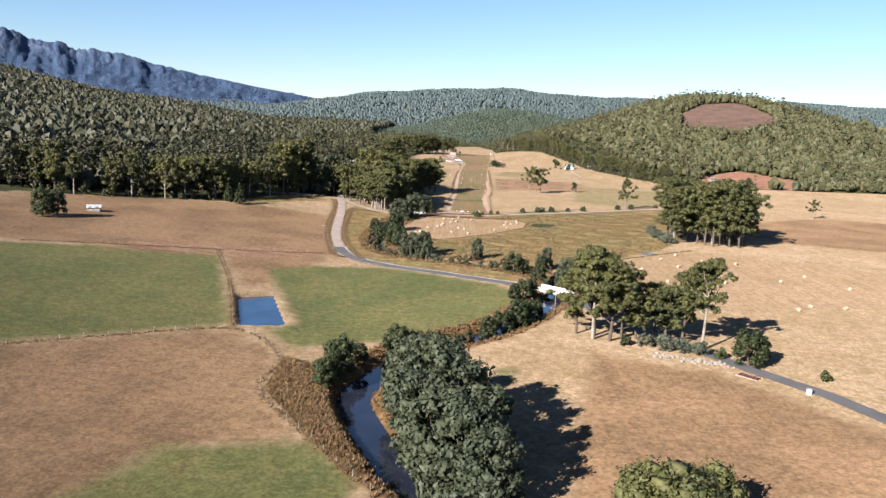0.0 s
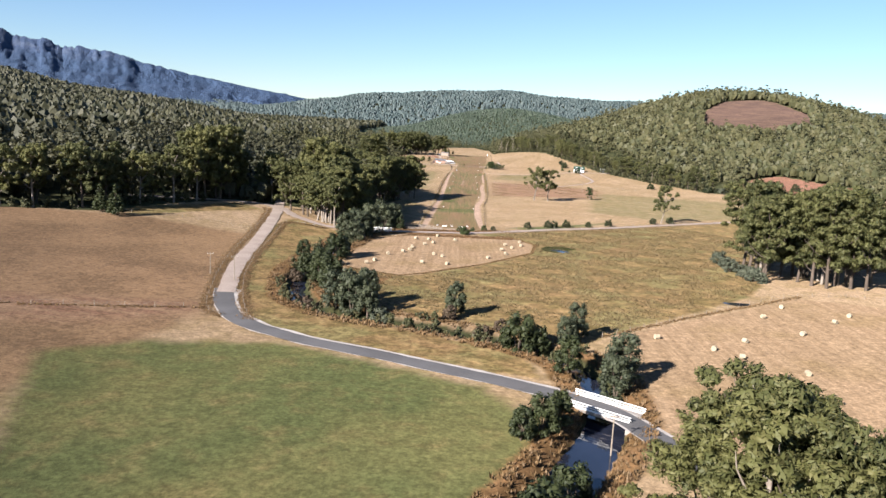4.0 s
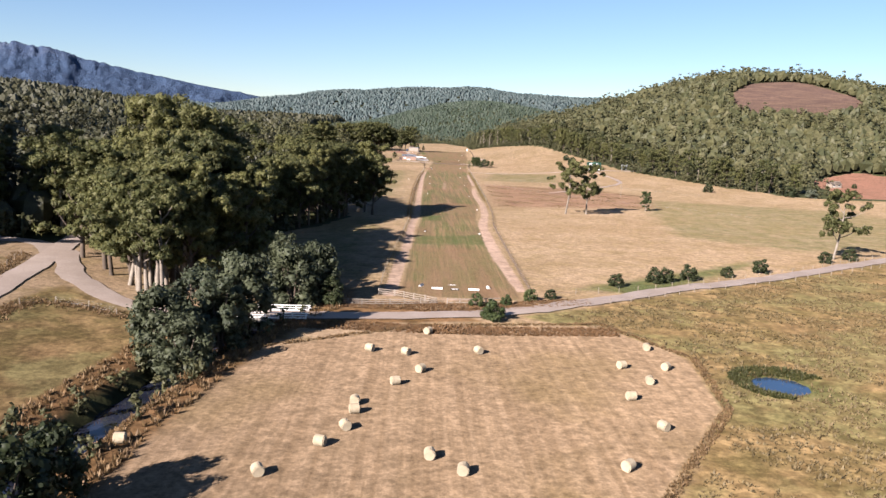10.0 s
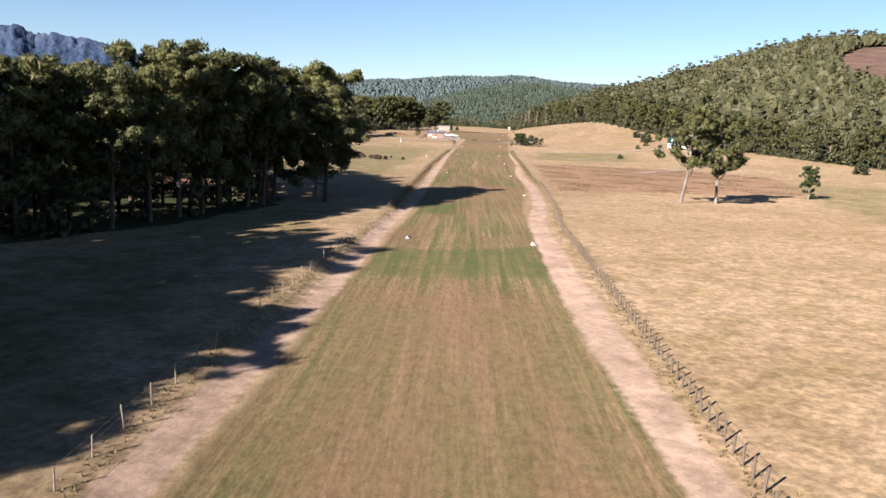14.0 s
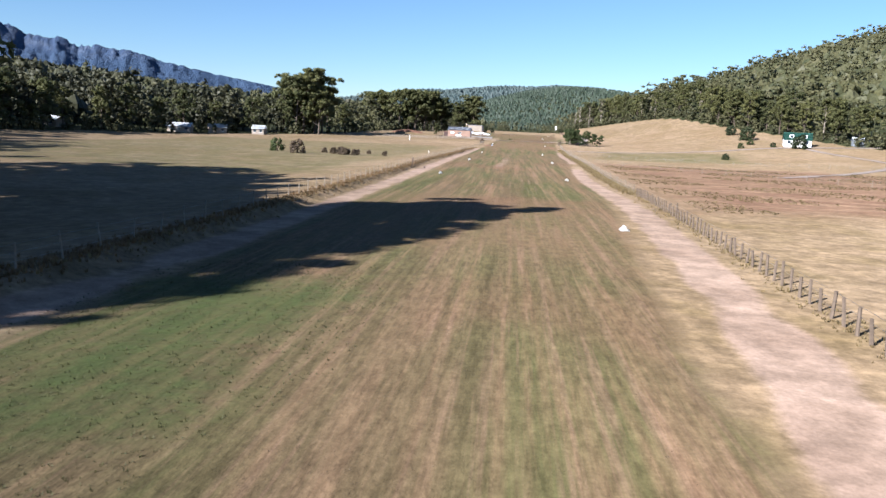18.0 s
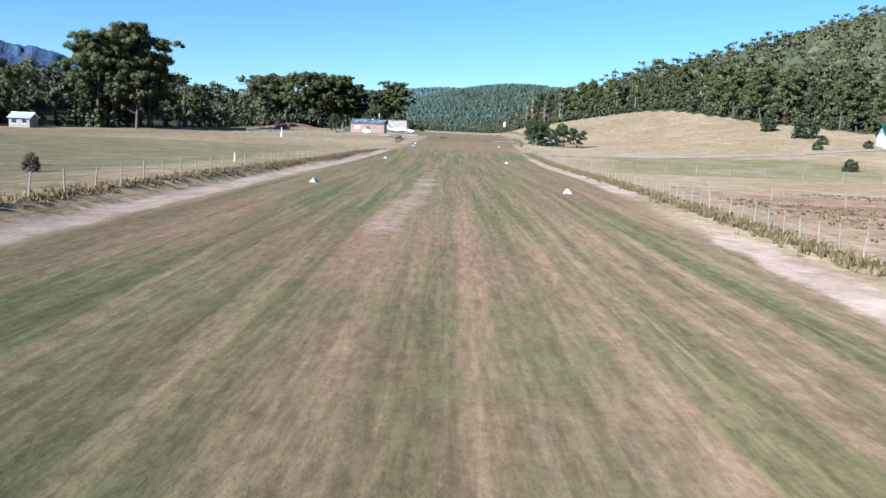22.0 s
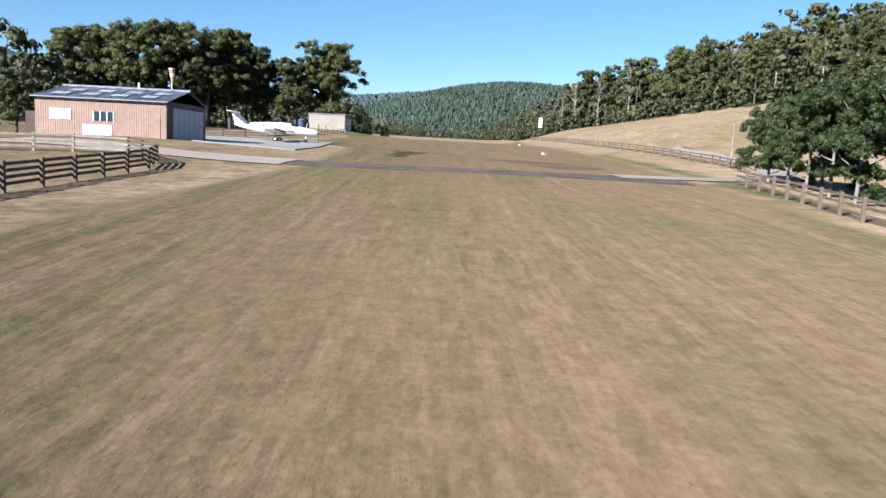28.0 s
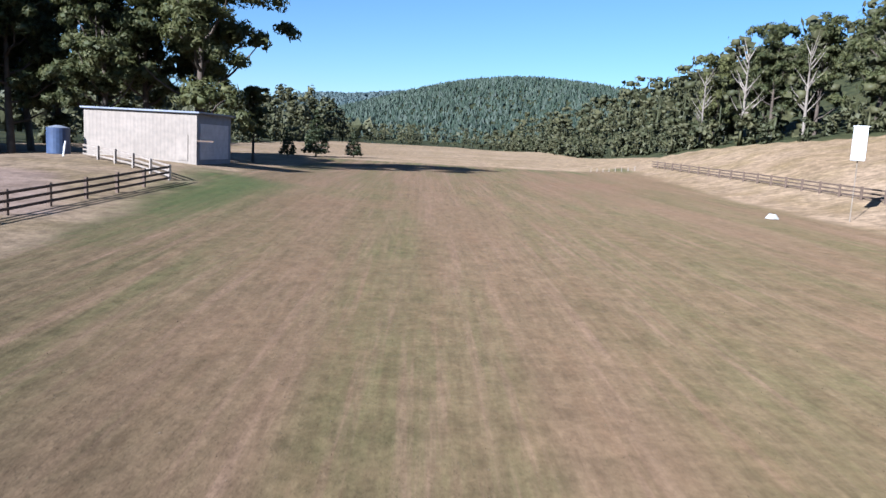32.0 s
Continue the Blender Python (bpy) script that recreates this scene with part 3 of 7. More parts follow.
field("bank", np.maximum.reduce([np.clip(1.15 - np.abs(RIVER_GAP - 5.5) / 4.5, 0, 1) * (0.85 - 0.35 * ease(262, 275, Y) * ease(300, 285, Y)), any_of([(-37, 157), (-36, 137), (-23, 116), (-15, 104), (-12, 112), (-22, 136), (-22, 150)], [(-28, 340), (-10, 333), (-12, 322), (-26, 326)], [(-30, 415), (10, 424), (-2, 431), (-24, 428)], soft=2.0)]))
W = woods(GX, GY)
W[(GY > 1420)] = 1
# The same dark tone fills the river bed, standing in for brush.
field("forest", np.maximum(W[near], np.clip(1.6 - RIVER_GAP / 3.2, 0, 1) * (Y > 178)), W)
field("clay", np.maximum.reduce([0.44 * ease(800, 740, Y) * np.clip(1.5 - gap_to(PALE_RUT, X, Y) / 1.9, 0, 1), any_of(CLAY_BANK, [(-30, 570), (-60, 575), (-60, 600), (-36, 606)], [(-15, 1000), (-40, 1040), (-24, 1046)], [(-50, 931), (-34, 931), (-34, 941), (-50, 941)], [(0.4, 850), (3.4, 850), (4, 857), (1, 859)], [(28, 850), (29.2, 850), (28.4, 860), (27.4, 860)], soft=1.6)]))
field("bare", 1.35 * any_of([(2, 942.4), (6.3, 939.6), (10, 936.4), (12.6, 934.6), (14.7, 932.6), (16.9, 929.4), (20, 925), (25, 922.4), (28.6, 917.6), (28, 913.6), (26, 912), (24, 911.6), (22, 917), (18.6, 923.4), (15.8, 928.4), (13.8, 931.4), (12, 933.2), (9.6, 935), (6, 938.2), (2, 941.2)], soft=0.7))
field("coupe", any_of(CLEARING, soft=4.0))
ruts = np.maximum.reduce([np.clip(1.3 - gap_to(LEFT_TRACK, X, Y) / 1.6, 0, 1), np.clip(1.4 - gap_to(RIGHT_TRACK, X, Y) / np.interp(Y, [450, 470, 500, 575, 700], [1.1, 1.9, 1.9, 1.7, 1.4]), 0, 1) * (1 - 0.75 * ease(702, 708, Y) * ease(732, 726, Y)), np.interp(Y, [690, 704, 728, 745, 860], [0.3, 0.47, 0.49, 0.42, 0.38]) * np.clip(1.6 - gap_to(PALE_RUT, X, Y) / 1.5, 0, 1)])
ruts = np.maximum.reduce([ruts, any_of([(2, 436), (12, 437), (14, 441), (-2, 441)], soft=2.0) * 0.55, any_of([(-12, 1012), (-4, 1012), (-12, 1028), (-22, 1032)], soft=2.0) * 0.7, np.clip(1.0 - np.abs(RIVER_GAP - 3.4) / 1.2, 0, 1) * 0.5 * ((Y > 120) & (Y < 175))])
field("dirt", ruts)

# ---- far mountain ----
AZ = np.radians(np.linspace(-62, -7, 420))
RR = np.concatenate([np.linspace(3000, 4000, 8)[:-1], np.linspace(4000, 4740, 34)])
AA, RG = np.meshgrid(AZ, RR)
deg = np.degrees(AA)
rise = np.interp(deg, [-62, -50, -40, -34, -31.5, -29.5, -27, -24.5, -21, -17, -13, -10, -7], [2.6, 3.6, 4.6, 4.75, 4.7, 4.25, 3.95, 3.6, 2.9, 2.2, 1.6, 1.2, 0.8])
jag = np.array([noise.fractal((a * 60, 3.1, 0), 0.8, 2.2, 5) for a in AZ])[None] * 15 + np.array([noise.fractal((a * 16, 7.7, 0), 0.8, 2.2, 3) for a in AZ])[None] * 14
top = 53 + 4620 * np.tan(np.radians(rise)) + jag * np.clip((rise - 1.5) / 2.5, 0, 1)
shape = np.interp(RG, [3000, 3600, 4050, 4360, 4560, 4620, 4740], [0.0, 0.14, 0.36, 0.62, 0.9, 1.0, 0.93])
rib = np.array([[noise.fractal((a * 42, r / 260.0, 5.0), 0.9, 2.1, 4) for a in AZ] for r in RR]) * 26 * np.clip((shape - 0.2) / 0.3, 0, 1) * np.clip((1 - shape) / 0.08, 0, 1)
crag = np.array([[1 - abs(noise.noise((a * 150, r / 150.0, 9.0))) * 2 for a in AZ] for r in RR]) * 12 * np.clip((shape - 0.55) / 0.2, 0, 1) * np.clip((rise - 2.2) / 1.2, 0, 1)
MZ = 20 + (top - 20) * shape + rib + crag - 7 * np.clip((rise - 2.2) / 1.2, 0, 1) * (shape > 0.55)
na, nr = len(AZ), len(RR)
k = (np.arange(nr - 1)[:, None] * na + np.arange(na - 1)[None]).ravel()
m, nt, b = material("hazed_rock_and_scrub", 0.95)
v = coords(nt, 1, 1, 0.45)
# Distance haze is painted in: rock and scrub tones both shifted to blue.
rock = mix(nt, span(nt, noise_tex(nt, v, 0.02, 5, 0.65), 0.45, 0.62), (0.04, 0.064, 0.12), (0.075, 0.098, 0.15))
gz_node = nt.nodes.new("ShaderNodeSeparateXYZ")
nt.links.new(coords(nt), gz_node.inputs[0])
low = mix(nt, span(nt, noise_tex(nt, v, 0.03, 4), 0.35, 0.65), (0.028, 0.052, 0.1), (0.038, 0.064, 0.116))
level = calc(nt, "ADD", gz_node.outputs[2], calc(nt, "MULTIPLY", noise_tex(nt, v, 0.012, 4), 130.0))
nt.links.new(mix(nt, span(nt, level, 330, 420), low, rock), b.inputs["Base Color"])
bump(nt, b, noise_tex(nt, v, 0.03, 6, 0.7), 1.0, 30.0)
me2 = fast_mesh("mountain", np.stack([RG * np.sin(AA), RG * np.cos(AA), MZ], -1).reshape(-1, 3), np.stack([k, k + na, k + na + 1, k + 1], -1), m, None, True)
tagged(new("backdrop_mountain", me2), "craggy distant mountain range, haze blue put into its colour", "mountain", kind="structure")


# ---- building helpers ----
def part(name, bm_or_mesh, mat, parent, label=""):
    """One mesh under a thing or a part."""
    if isinstance(bm_or_mesh, bmesh.types.BMesh):
        mesh = bpy.data.meshes.new(name)
        bm_or_mesh.to_mesh(mesh)
        bm_or_mesh.free()
    else:
        mesh = bm_or_mesh
    if mat and not mesh.materials:
        mesh.materials.append(mat)
    ob = new(name, mesh)
    ob.parent = parent
    if label:
        tagged(ob, label)
    return ob


def thing(name, x, y, label, category, group="", kind="", turn=0.0, z=None):
    e = new(name)
    e.matrix_world = pose(x, y, gz(x, y) if z is None else z, 0, 0, turn)
    return tagged(e, label, category, group, kind)


def box(bm, x0, y0, z0, x1, y1, z1, bevel=0.0):
    v = bmesh.ops.create_cube(bm, size=1.0, matrix=Matrix.Translation(((x0 + x1) / 2, (y0 + y1) / 2, (z0 + z1) / 2)) @ Matrix.Diagonal((x1 - x0, y1 - y0, z1 - z0, 1)))["verts"]
    if bevel:
        bmesh.ops.bevel(bm, geom=list({e for q in v for e in q.link_edges}), offset=bevel, segments=1, affect="EDGES")
    return v


def rod(bm, a, b, r0, r1=None, sides=8):
    a, b = Vector(a), Vector(b)
    m = Matrix.Translation((a + b) / 2) @ (b - a).to_track_quat("Z", "Y").to_matrix().to_4x4()
    bmesh.ops.create_cone(bm, cap_ends=True, segments=sides, radius1=r0, radius2=r0 if r1 is None else r1, depth=(b - a).length, matrix=m)


def boxed(*dims, bevel=0.0):
    bm = bmesh.new()
    box(bm, *dims, bevel=bevel)
    return bm


def rodded(a, b, r0, r1=None, sides=8):
    bm = bmesh.new()
    rod(bm, a, b, r0, r1, sides)
    return bm


def tube(points, radii, sides):
    """Vertices and quads of a bent, tapered limb."""
    p = np.array(points, float)
    d = np.gradient(p, axis=0)
    d /= np.linalg.norm(d, axis=1)[:, None] + 1e-9
    ref = np.array([0.31, 0.95, 0.05])
    u = np.cross(d, ref)
    u /= np.linalg.norm(u, axis=1)[:, None] + 1e-9
    w = np.cross(d, u)
    a = np.linspace(0, 2 * math.pi, sides, endpoint=False)
    v = p[:, None] + np.array(radii)[:, None, None] * (np.cos(a)[None, :, None] * u[:, None] + np.sin(a)[None, :, None] * w[:, None])
    q = []
    for i in range(len(p) - 1):
        for j in range(sides):
            q.append((i * sides + j, i * sides + (j + 1) % sides, (i + 1) * sides + (j + 1) % sides, (i + 1) * sides + j))
    return v.reshape(-1, 3), np.array(q)


def leaf_cloud(rng, centres, radii, per, size, droop=0.0, slim=0.45):
    """Small leaf sprays scattered through clumps, facing mostly outward."""
    c = np.repeat(np.array(centres, float), per, 0)
    r = np.repeat(np.array(radii, float), per, 0)
    n = len(c)
    u = rng.normal(size=(n, 3))
    u /= np.linalg.norm(u, axis=1)[:, None]
    pos = c + u * r * (0.55 + 0.5 * rng.random((n, 1)) ** 0.6)
    nrm = u * 1.1 + rng.normal(size=(n, 3)) * 0.55 + np.array([0, 0, 0.25])
    nrm /= np.linalg.norm(nrm, axis=1)[:, None]
    t = np.cross(nrm, rng.normal(size=(n, 3)))
    t /= np.linalg.norm(t, axis=1)[:, None] + 1e-9
    s = np.cross(nrm, t)
    h = size * (0.6 + 0.8 * rng.random((n, 1)))
    t, s = t * h, s * h * (slim + 0.3 * rng.random((n, 1)))
    t[:, 2] -= droop * h[:, 0]
    j = lambda: 1 + 0.35 * rng.normal(size=(n, 1))
    v = np.stack([pos - t * j(), pos - s * j(), pos + t * j(), pos + s * j()], 1).reshape(-1, 3)
    soft = u * 0.6 + nrm * 0.55 + np.array([0, 0, 0.15])
    soft /= np.linalg.norm(soft, axis=1)[:, None]
    m = len(centres)
    cube = np.array([(x, y, z) for x in (-1, 1) for y in (-1, 1) for z in (-1, 1)], float) / 1.732
    core = cube[None] * np.array(radii, float)[:, None] * (0.6 + 0.12 * rng.normal(size=(m, 8, 1))) + np.array(centres, float)[:, None]
    faces = np.array([(0, 1, 3, 2), (4, 6, 7, 5), (0, 4, 5, 1), (2, 3, 7, 6), (0, 2, 6, 4), (1, 5, 7, 3)])
    inner = np.hstack([core.reshape(-1, 3), np.tile(cube, (m, 1))])
    quads = np.vstack([np.arange(4 * n).reshape(-1, 4), (4 * n + 8 * np.arange(m)[:, None, None] + faces[None]).reshape(-1, 4)])
    return np.vstack([np.hstack([v, np.repeat(soft, 4, 0)]), inner]), quads


def joined(pieces):
    vs, qs, n = [], [], 0
    wide = max(v.shape[1] for v, q in pieces)
    for v, q in pieces:
        if v.shape[1] < wide:
            out = v - v.mean(0)
            v = np.hstack([v, out / (np.linalg.norm(out, axis=1)[:, None] + 1e-9)])
        vs.append(v)
        qs.append(np.asarray(q) + n)
        n += len(v)
    return np.vstack(vs), np.vstack(qs)


def gum_shape(seed, height, spread, bare, clumps, per, leaf, fork=5, lean=0.0, lump=0.2):
    """Trunk, limbs and crown of a eucalypt: bare lower trunk, forked limbs, clumped open crown."""
    rng = np.random.default_rng(seed)
    r0 = height * 0.015
    bend = rng.normal(size=2) * height * 0.02 + np.array([lean, 0])
    th = np.linspace(0, 0.82, 7)
    spine = np.stack([bend[0] * np.sin(th * 2.4), bend[1] * np.sin(th * 3.1), th * height], 1)
    limbs = [tube(spine, r0 * (1.25 - th / 0.82 * 0.95), 7)]
    ends = []
    for i in range(fork):
        f = bare + (0.80 - bare) * (i + 0.3 * rng.random()) / fork
        base = np.array([np.interp(f, th, spine[:, k]) for k in range(3)])
        a = i * 2.4 + rng.random()
        reach = spread * (0.5 + 0.5 * rng.random()) * (1.1 - 0.5 * f)
        up = height * (0.12 + 0.16 * rng.random())
        q = np.linspace(0, 1, 5)
        path = base + np.stack([np.cos(a) * reach * q ** 0.85, np.sin(a) * reach * q ** 0.85, up * q ** 1.3], 1) + rng.normal(size=(5, 3)) * 0.12 * q[:, None] * spread * 0.3
        limbs.append(tube(path, r0 * (0.5 - 0.4 * q), 5))
        ends += [path[-1], path[3], path[2] + np.array([0, 0, 0.04 * height])]
    ends.append(spine[-1] + np.array([0, 0, 0.05 * height]))
    cs, rs = [], []
    for i in range(len(ends) + clumps // 12):
        e = np.array(ends[-1 - i % len(ends)]) + rng.normal(size=3) * np.array([spread * 0.17, spread * 0.17, height * 0.05])
        e[2] = min(max(e[2], height * bare * 0.85), height * 0.97)
        k = spread * lump * (1.15 + 0.85 * rng.random())
        for j in range(5):
            u = rng.normal(size=3)
            u /= np.linalg.norm(u)
            u[2] = abs(u[2]) - 0.35
            f = k * (0.5 + 0.22 * rng.random())
            cs.append(e + u * k * np.array([0.9, 0.9, 1.05]))
            rs.append((f, f, f * 0.8))
    return joined(limbs), leaf_cloud(rng, cs, rs, per, leaf, 0.35, 0.3)


def dome_shape(seed, height, spread, clumps, per, leaf, low=0.12):
    """A dense rounded tree or shrub leafed nearly to the ground, lobed outline."""
    rng = np.random.default_rng(seed)
    limbs = []
    for i in range(4):
        a = i * 1.57 + rng.random()
        q = np.linspace(0, 1, 4)
        path = np.stack([np.cos(a) * spread * 0.4 * q, np.sin(a) * spread * 0.4 * q, height * 0.75 * q ** 0.8], 1)
        limbs.append(tube(path, height * 0.022 * (1.1 - q), 5))
    cs, rs = [], []
    for i in range(clumps):
        a, f = rng.random() * 6.283, rng.random()
        z = low + (0.9 - low) * f
        ring = math.sqrt(max(0.05, 1 - (max(0, z - 0.35) / 0.62) ** 2)) * (0.75 + 0.3 * rng.random())
        k = spread * (0.2 + 0.14 * rng.random())
        cs.append((math.cos(a) * ring * spread * 0.72, math.sin(a) * ring * spread * 0.72, z * height))
        rs.append((k, k, k * 0.85))
    return joined(limbs), leaf_cloud(rng, cs, rs, per, leaf)


def pine_shape(seed, height, spread, tiers, per, leaf):
    rng = np.random.default_rng(seed)
    trunk = tube([(0, 0, 0), (0, 0, height * 0.5), (0, 0, height * 0.98)], [height * 0.018, height * 0.012, 0.03], 6)
    cs, rs = [], []
    for i in range(tiers):
        f = (i + 0.5) / tiers
        n = max(2, int(7 * (1 - f)) + 1)
        for jn in range(n):
            a = jn * 6.283 / n + rng.random()
            ring = spread * (1 - f) ** 0.8 * 0.7
            cs.append((math.cos(a) * ring, math.sin(a) * ring, height * (0.1 + 0.86 * f)))
            k = spread * (0.16 + 0.22 * (1 - f))
            rs.append((k, k, k * 0.6))
    return joined([trunk]), leaf_cloud(rng, cs, rs, per, leaf, 0.3)


def tree_kind(name, shape, leaves, bark, label, category):
    (tv, tq), (cv, cq) = shape
    trunk = fast_mesh("trunk", tv, tq, bark, None, True)
    crown = fast_mesh("crown", cv, cq, leaves)
    return (name, trunk, crown, label, category)


def plant(kind, x, y, size=1.0, turn=0.0, label=None, group="", sink=0.15, wide=1.0):
    name, trunk, crown, lab, cat = kind
    e = new(name)
    e.matrix_world = pose(x, y, gz(x, y) - sink, 0, 0, turn) @ Matrix.Diagonal((size * wide, size * wide, size, 1))
    tagged(e, label or lab, cat, group)
    for n, mesh in (("trunk", trunk), ("crown", crown)):
        ob = new(n, mesh)
        ob.parent = e
    return e


GUMS = [tree_kind("eucalyptus_tree", gum_shape(s, 24, sp, bare, 84, 60, 0.3, 10, lump=0.15), M_gum, M_bark, "tall eucalyptus with pale bare trunk and olive crown", "tree") for s, sp, bare in ((1, 6.4, 0.28), (2, 5.8, 0.34), (3, 7.0, 0.24), (4, 5.4, 0.38))]
LEAFYGUM = [tree_kind("eucalyptus_tree", gum_shape(s, 24, sp, 0.14, 100, 60, 0.28, 12, lump=0.14), M_gum, M_darkbark, "broad eucalyptus with dense olive foliage", "tree") for s, sp in ((11, 7.0), (12, 6.2), (13, 7.8))]
FINEGUM = [tree_kind("eucalyptus_tree", gum_shape(s, 24, sp, br, 120, 92, 0.235, 14, lump=0.135), M_gum, M_darkbark, "tall eucalyptus with dense clumped olive foliage", "tree") for s, sp, br in ((14, 6.4, 0.2), (15, 5.4, 0.28), (16, 7.2, 0.16))]
OPENGUM = [tree_kind("eucalyptus_tree", gum_shape(s, 14, sp, 0.26, 40, 70, 0.2, 9, ln, lump=0.1), M_gum, M_bark, "spreading paddock eucalyptus with open crown and white limbs", "tree") for s, sp, ln in ((21, 5.2, 1.2), (22, 5.8, -1.0))]
WATTLES = [tree_kind("wattle_tree", dome_shape(s, 12, sp, 60, 70, 0.28), M_wattle, M_darkbark, "dense blue-green wattle leafed to the ground", "tree") for s, sp in ((31, 4.4), (32, 5.0), (33, 3.6))]
DARKS = [tree_kind("blackwood_tree", dome_shape(s, 9, sp, 54, 64, 0.24), M_dark, M_darkbark, "dark rounded blackwood tree in pasture", "tree") for s, sp in ((41, 4.0), (42, 3.4))]
BUSHES = [tree_kind("bush", dome_shape(s, 3.0, sp, 34, 50, 0.13, 0.05), mt, M_darkbark, lab, "bush") for s, sp, mt, lab in ((51, 1.9, M_dark, "dark rounded bush in dry grass"), (52, 1.7, M_green, "fresh green leafy bush in grass"), (53, 2.1, M_grey, "grey-green spreading shrub in grass"), (54, 1.8, M_russet, "brown withered shrub on the bank"))]
GREATGUM = tree_kind("eucalyptus_tree", gum_shape(17, 28, 9.8, 0.1, 200, 110, 0.31, 22, lump=0.125), M_gum, M_bark, "great spreading eucalyptus", "tree")
OLIVES = [tree_kind("eucalyptus_tree", dome_shape(s, 7, 5.2, 70, 80, 0.2, 0.1), M_gum, M_darkbark, "low dense olive eucalyptus in dry pasture", "tree") for s in (45, 46)]
FIR = tree_kind("conifer", pine_shape(61, 14, 4.2, 9, 40, 0.36), M_dark, M_darkbark, "dark conical conifer beside the forest", "tree")
YOUNG = [tree_kind("eucalyptus_tree", gum_shape(s, 9, 3.0, 0.14, 74, 130, 0.1, 10, lump=0.16), M_green, M_bark, "young green tree on a thin trunk", "tree") for s in (71, 72)]


def bare_shape(seed, height, spread):
    rng = np.random.default_rng(seed)
    limbs = [tube([(0, 0, 0), (0.1, 0, height * 0.5), (0.3, 0.1, height)], [height * 0.02, height * 0.013, 0.02], 6)]
    for i in range(16):
        f = 0.25 + 0.65 * rng.random()
        a = rng.random() * 6.28
        l = spread * (1.1 - 0.6 * f)
        q = np.linspace(0, 1, 4)
        limbs.append(tube(np.stack([np.cos(a) * l * q, np.sin(a) * l * q, height * (f + 0.22 * q)], 1) + rng.normal(size=(4, 3)) * 0.1 * q[:, None], height * 0.008 * (1.1 - q), 4))
    return joined(limbs)


bv, bq = bare_shape(81, 14, 3.0)
DEADMESH = fast_mesh("dead_tree", bv, bq, M_bark, None, True)


def dead_tree(x, y, size, turn):
    ob = new("dead_tree", DEADMESH)
    ob.matrix_world = pose(x, y, gz(x, y) - 0.2, 0, 0, turn) @ Matrix.Scale(size, 4)
    return tagged(ob, "leafless grey dead eucalyptus", "tree", "dead trees on the forest edge")


rnd = random.Random(5)
# river trees at the start of the flight
for x, y, kd, s in ((-1, 104, 1, 1.45), (3, 100, 0, 1.35), (6, 106, 2, 1.3), (-4, 112, 0, 1.35), (1, 113, 1, 1.5), (-6, 121, 2, 1.35), (-2, 122, 0, 1.5), (-7, 130, 1, 1.25), (-9, 139, 2, 1.0), (6, 96, 1, 1.1), (4, 112, 2, 1.2)):
    plant(WATTLES[kd], x, y, s, rnd.random() * 360, group="wattles along the river")
for x, y, s in ((-23, 147, 1.05), (-25, 141, 0.75), (-13, 168, 0.95), (-9, 170, 0.8), (-5, 172, 0.75), (9, 186, 0.8), (13, 191, 0.85), (17, 195, 1.05), (19, 199, 1.0), (23, 208, 0.8), (2, 177, 0.5), (4, 180, 0.5), (-20, 156, 0.6)):
    plant(DARKS[rnd.randrange(2)], x, y, s, rnd.random() * 360, group="dark trees along the river")
plant(BUSHES[3], -12, 160, 1.4, 20)
plant(BUSHES[3], 3, 176, 1.3, 80)
# gum cluster by the lane
for x, y, kd, s, w in ((32, 188, 2, 0.72, 1.2), (35.5, 183.5, 3, 0.92, 1.25), (36.5, 187, 0, 0.98, 1.2), (39.5, 182.5, 0, 0.88, 1.25), (43, 185, 2, 0.74, 1.2), (47, 186, 4, 0.58, 1.35), (51, 185, 5, 0.62, 1.3), (54.5, 186, 4, 0.6, 1.35), (58, 184, 0, 0.82, 1.1), (61.5, 179, 3, 0.94, 1.1)):
    plant(GUMS[3] if kd == 3 else LEAFYGUM[kd - 4] if kd > 3 else FINEGUM[kd], x, y, s, rnd.random() * 360, group="gums beside the lane", wide=w)
for x, y, kd, s in ((48, 180, 2, 1.1), (52, 178, 2, 1.3), (56, 177, 2, 1.2), (43, 180, 0, 0.9), (60, 175, 2, 1.2), (64, 173, 1, 1.0)):
    plant(BUSHES[kd], x, y, s, rnd.random() * 360)
plant(DARKS[0], 69, 168, 1.05, 30, "dense mid-green rounded tree beside the lane")
plant(DARKS[1], 72, 170, 0.85, 70, "dense mid-green rounded tree beside the lane")
plant(BUSHES[1], 83, 160, 0.85, 10)
plant(OLIVES[0], 27.5, 92, 1.35, 40)
plant(OLIVES[1], 35, 95, 1.3, 140)
plant(OLIVES[0], 31, 91, 1.4, 220)
# tall grove in the far paddock
for i in range(34):
    x, y = 101 + 42 * rnd.random(), 342 + 36 * rnd.random()
    x -= (y - 342) * 0.1
    plant(GUMS[rnd.randrange(4)] if rnd.random() < 0.35 else LEAFYGUM[rnd.randrange(3)], x, y, 0.98 + 0.26 * rnd.random(), rnd.random() * 360, group="tall eucalyptus grove", wide=1.05)
for i in range(14):
    plant(BUSHES[rnd.choice((0, 2, 2))], 97 + 4 * rnd.random(), 346 + i * 2.4 + 3 * rnd.random(), 0.9 + 0.8 * rnd.random(), rnd.random() * 360)
# lone tree and scattered paddock trees
plant(DARKS[0], -165, 289, 1.3, 0, "dark round lone tree in the brown paddock")
plant(DARKS[1], -161, 293, 1.2, 0, "dark round lone tree in the brown paddock")
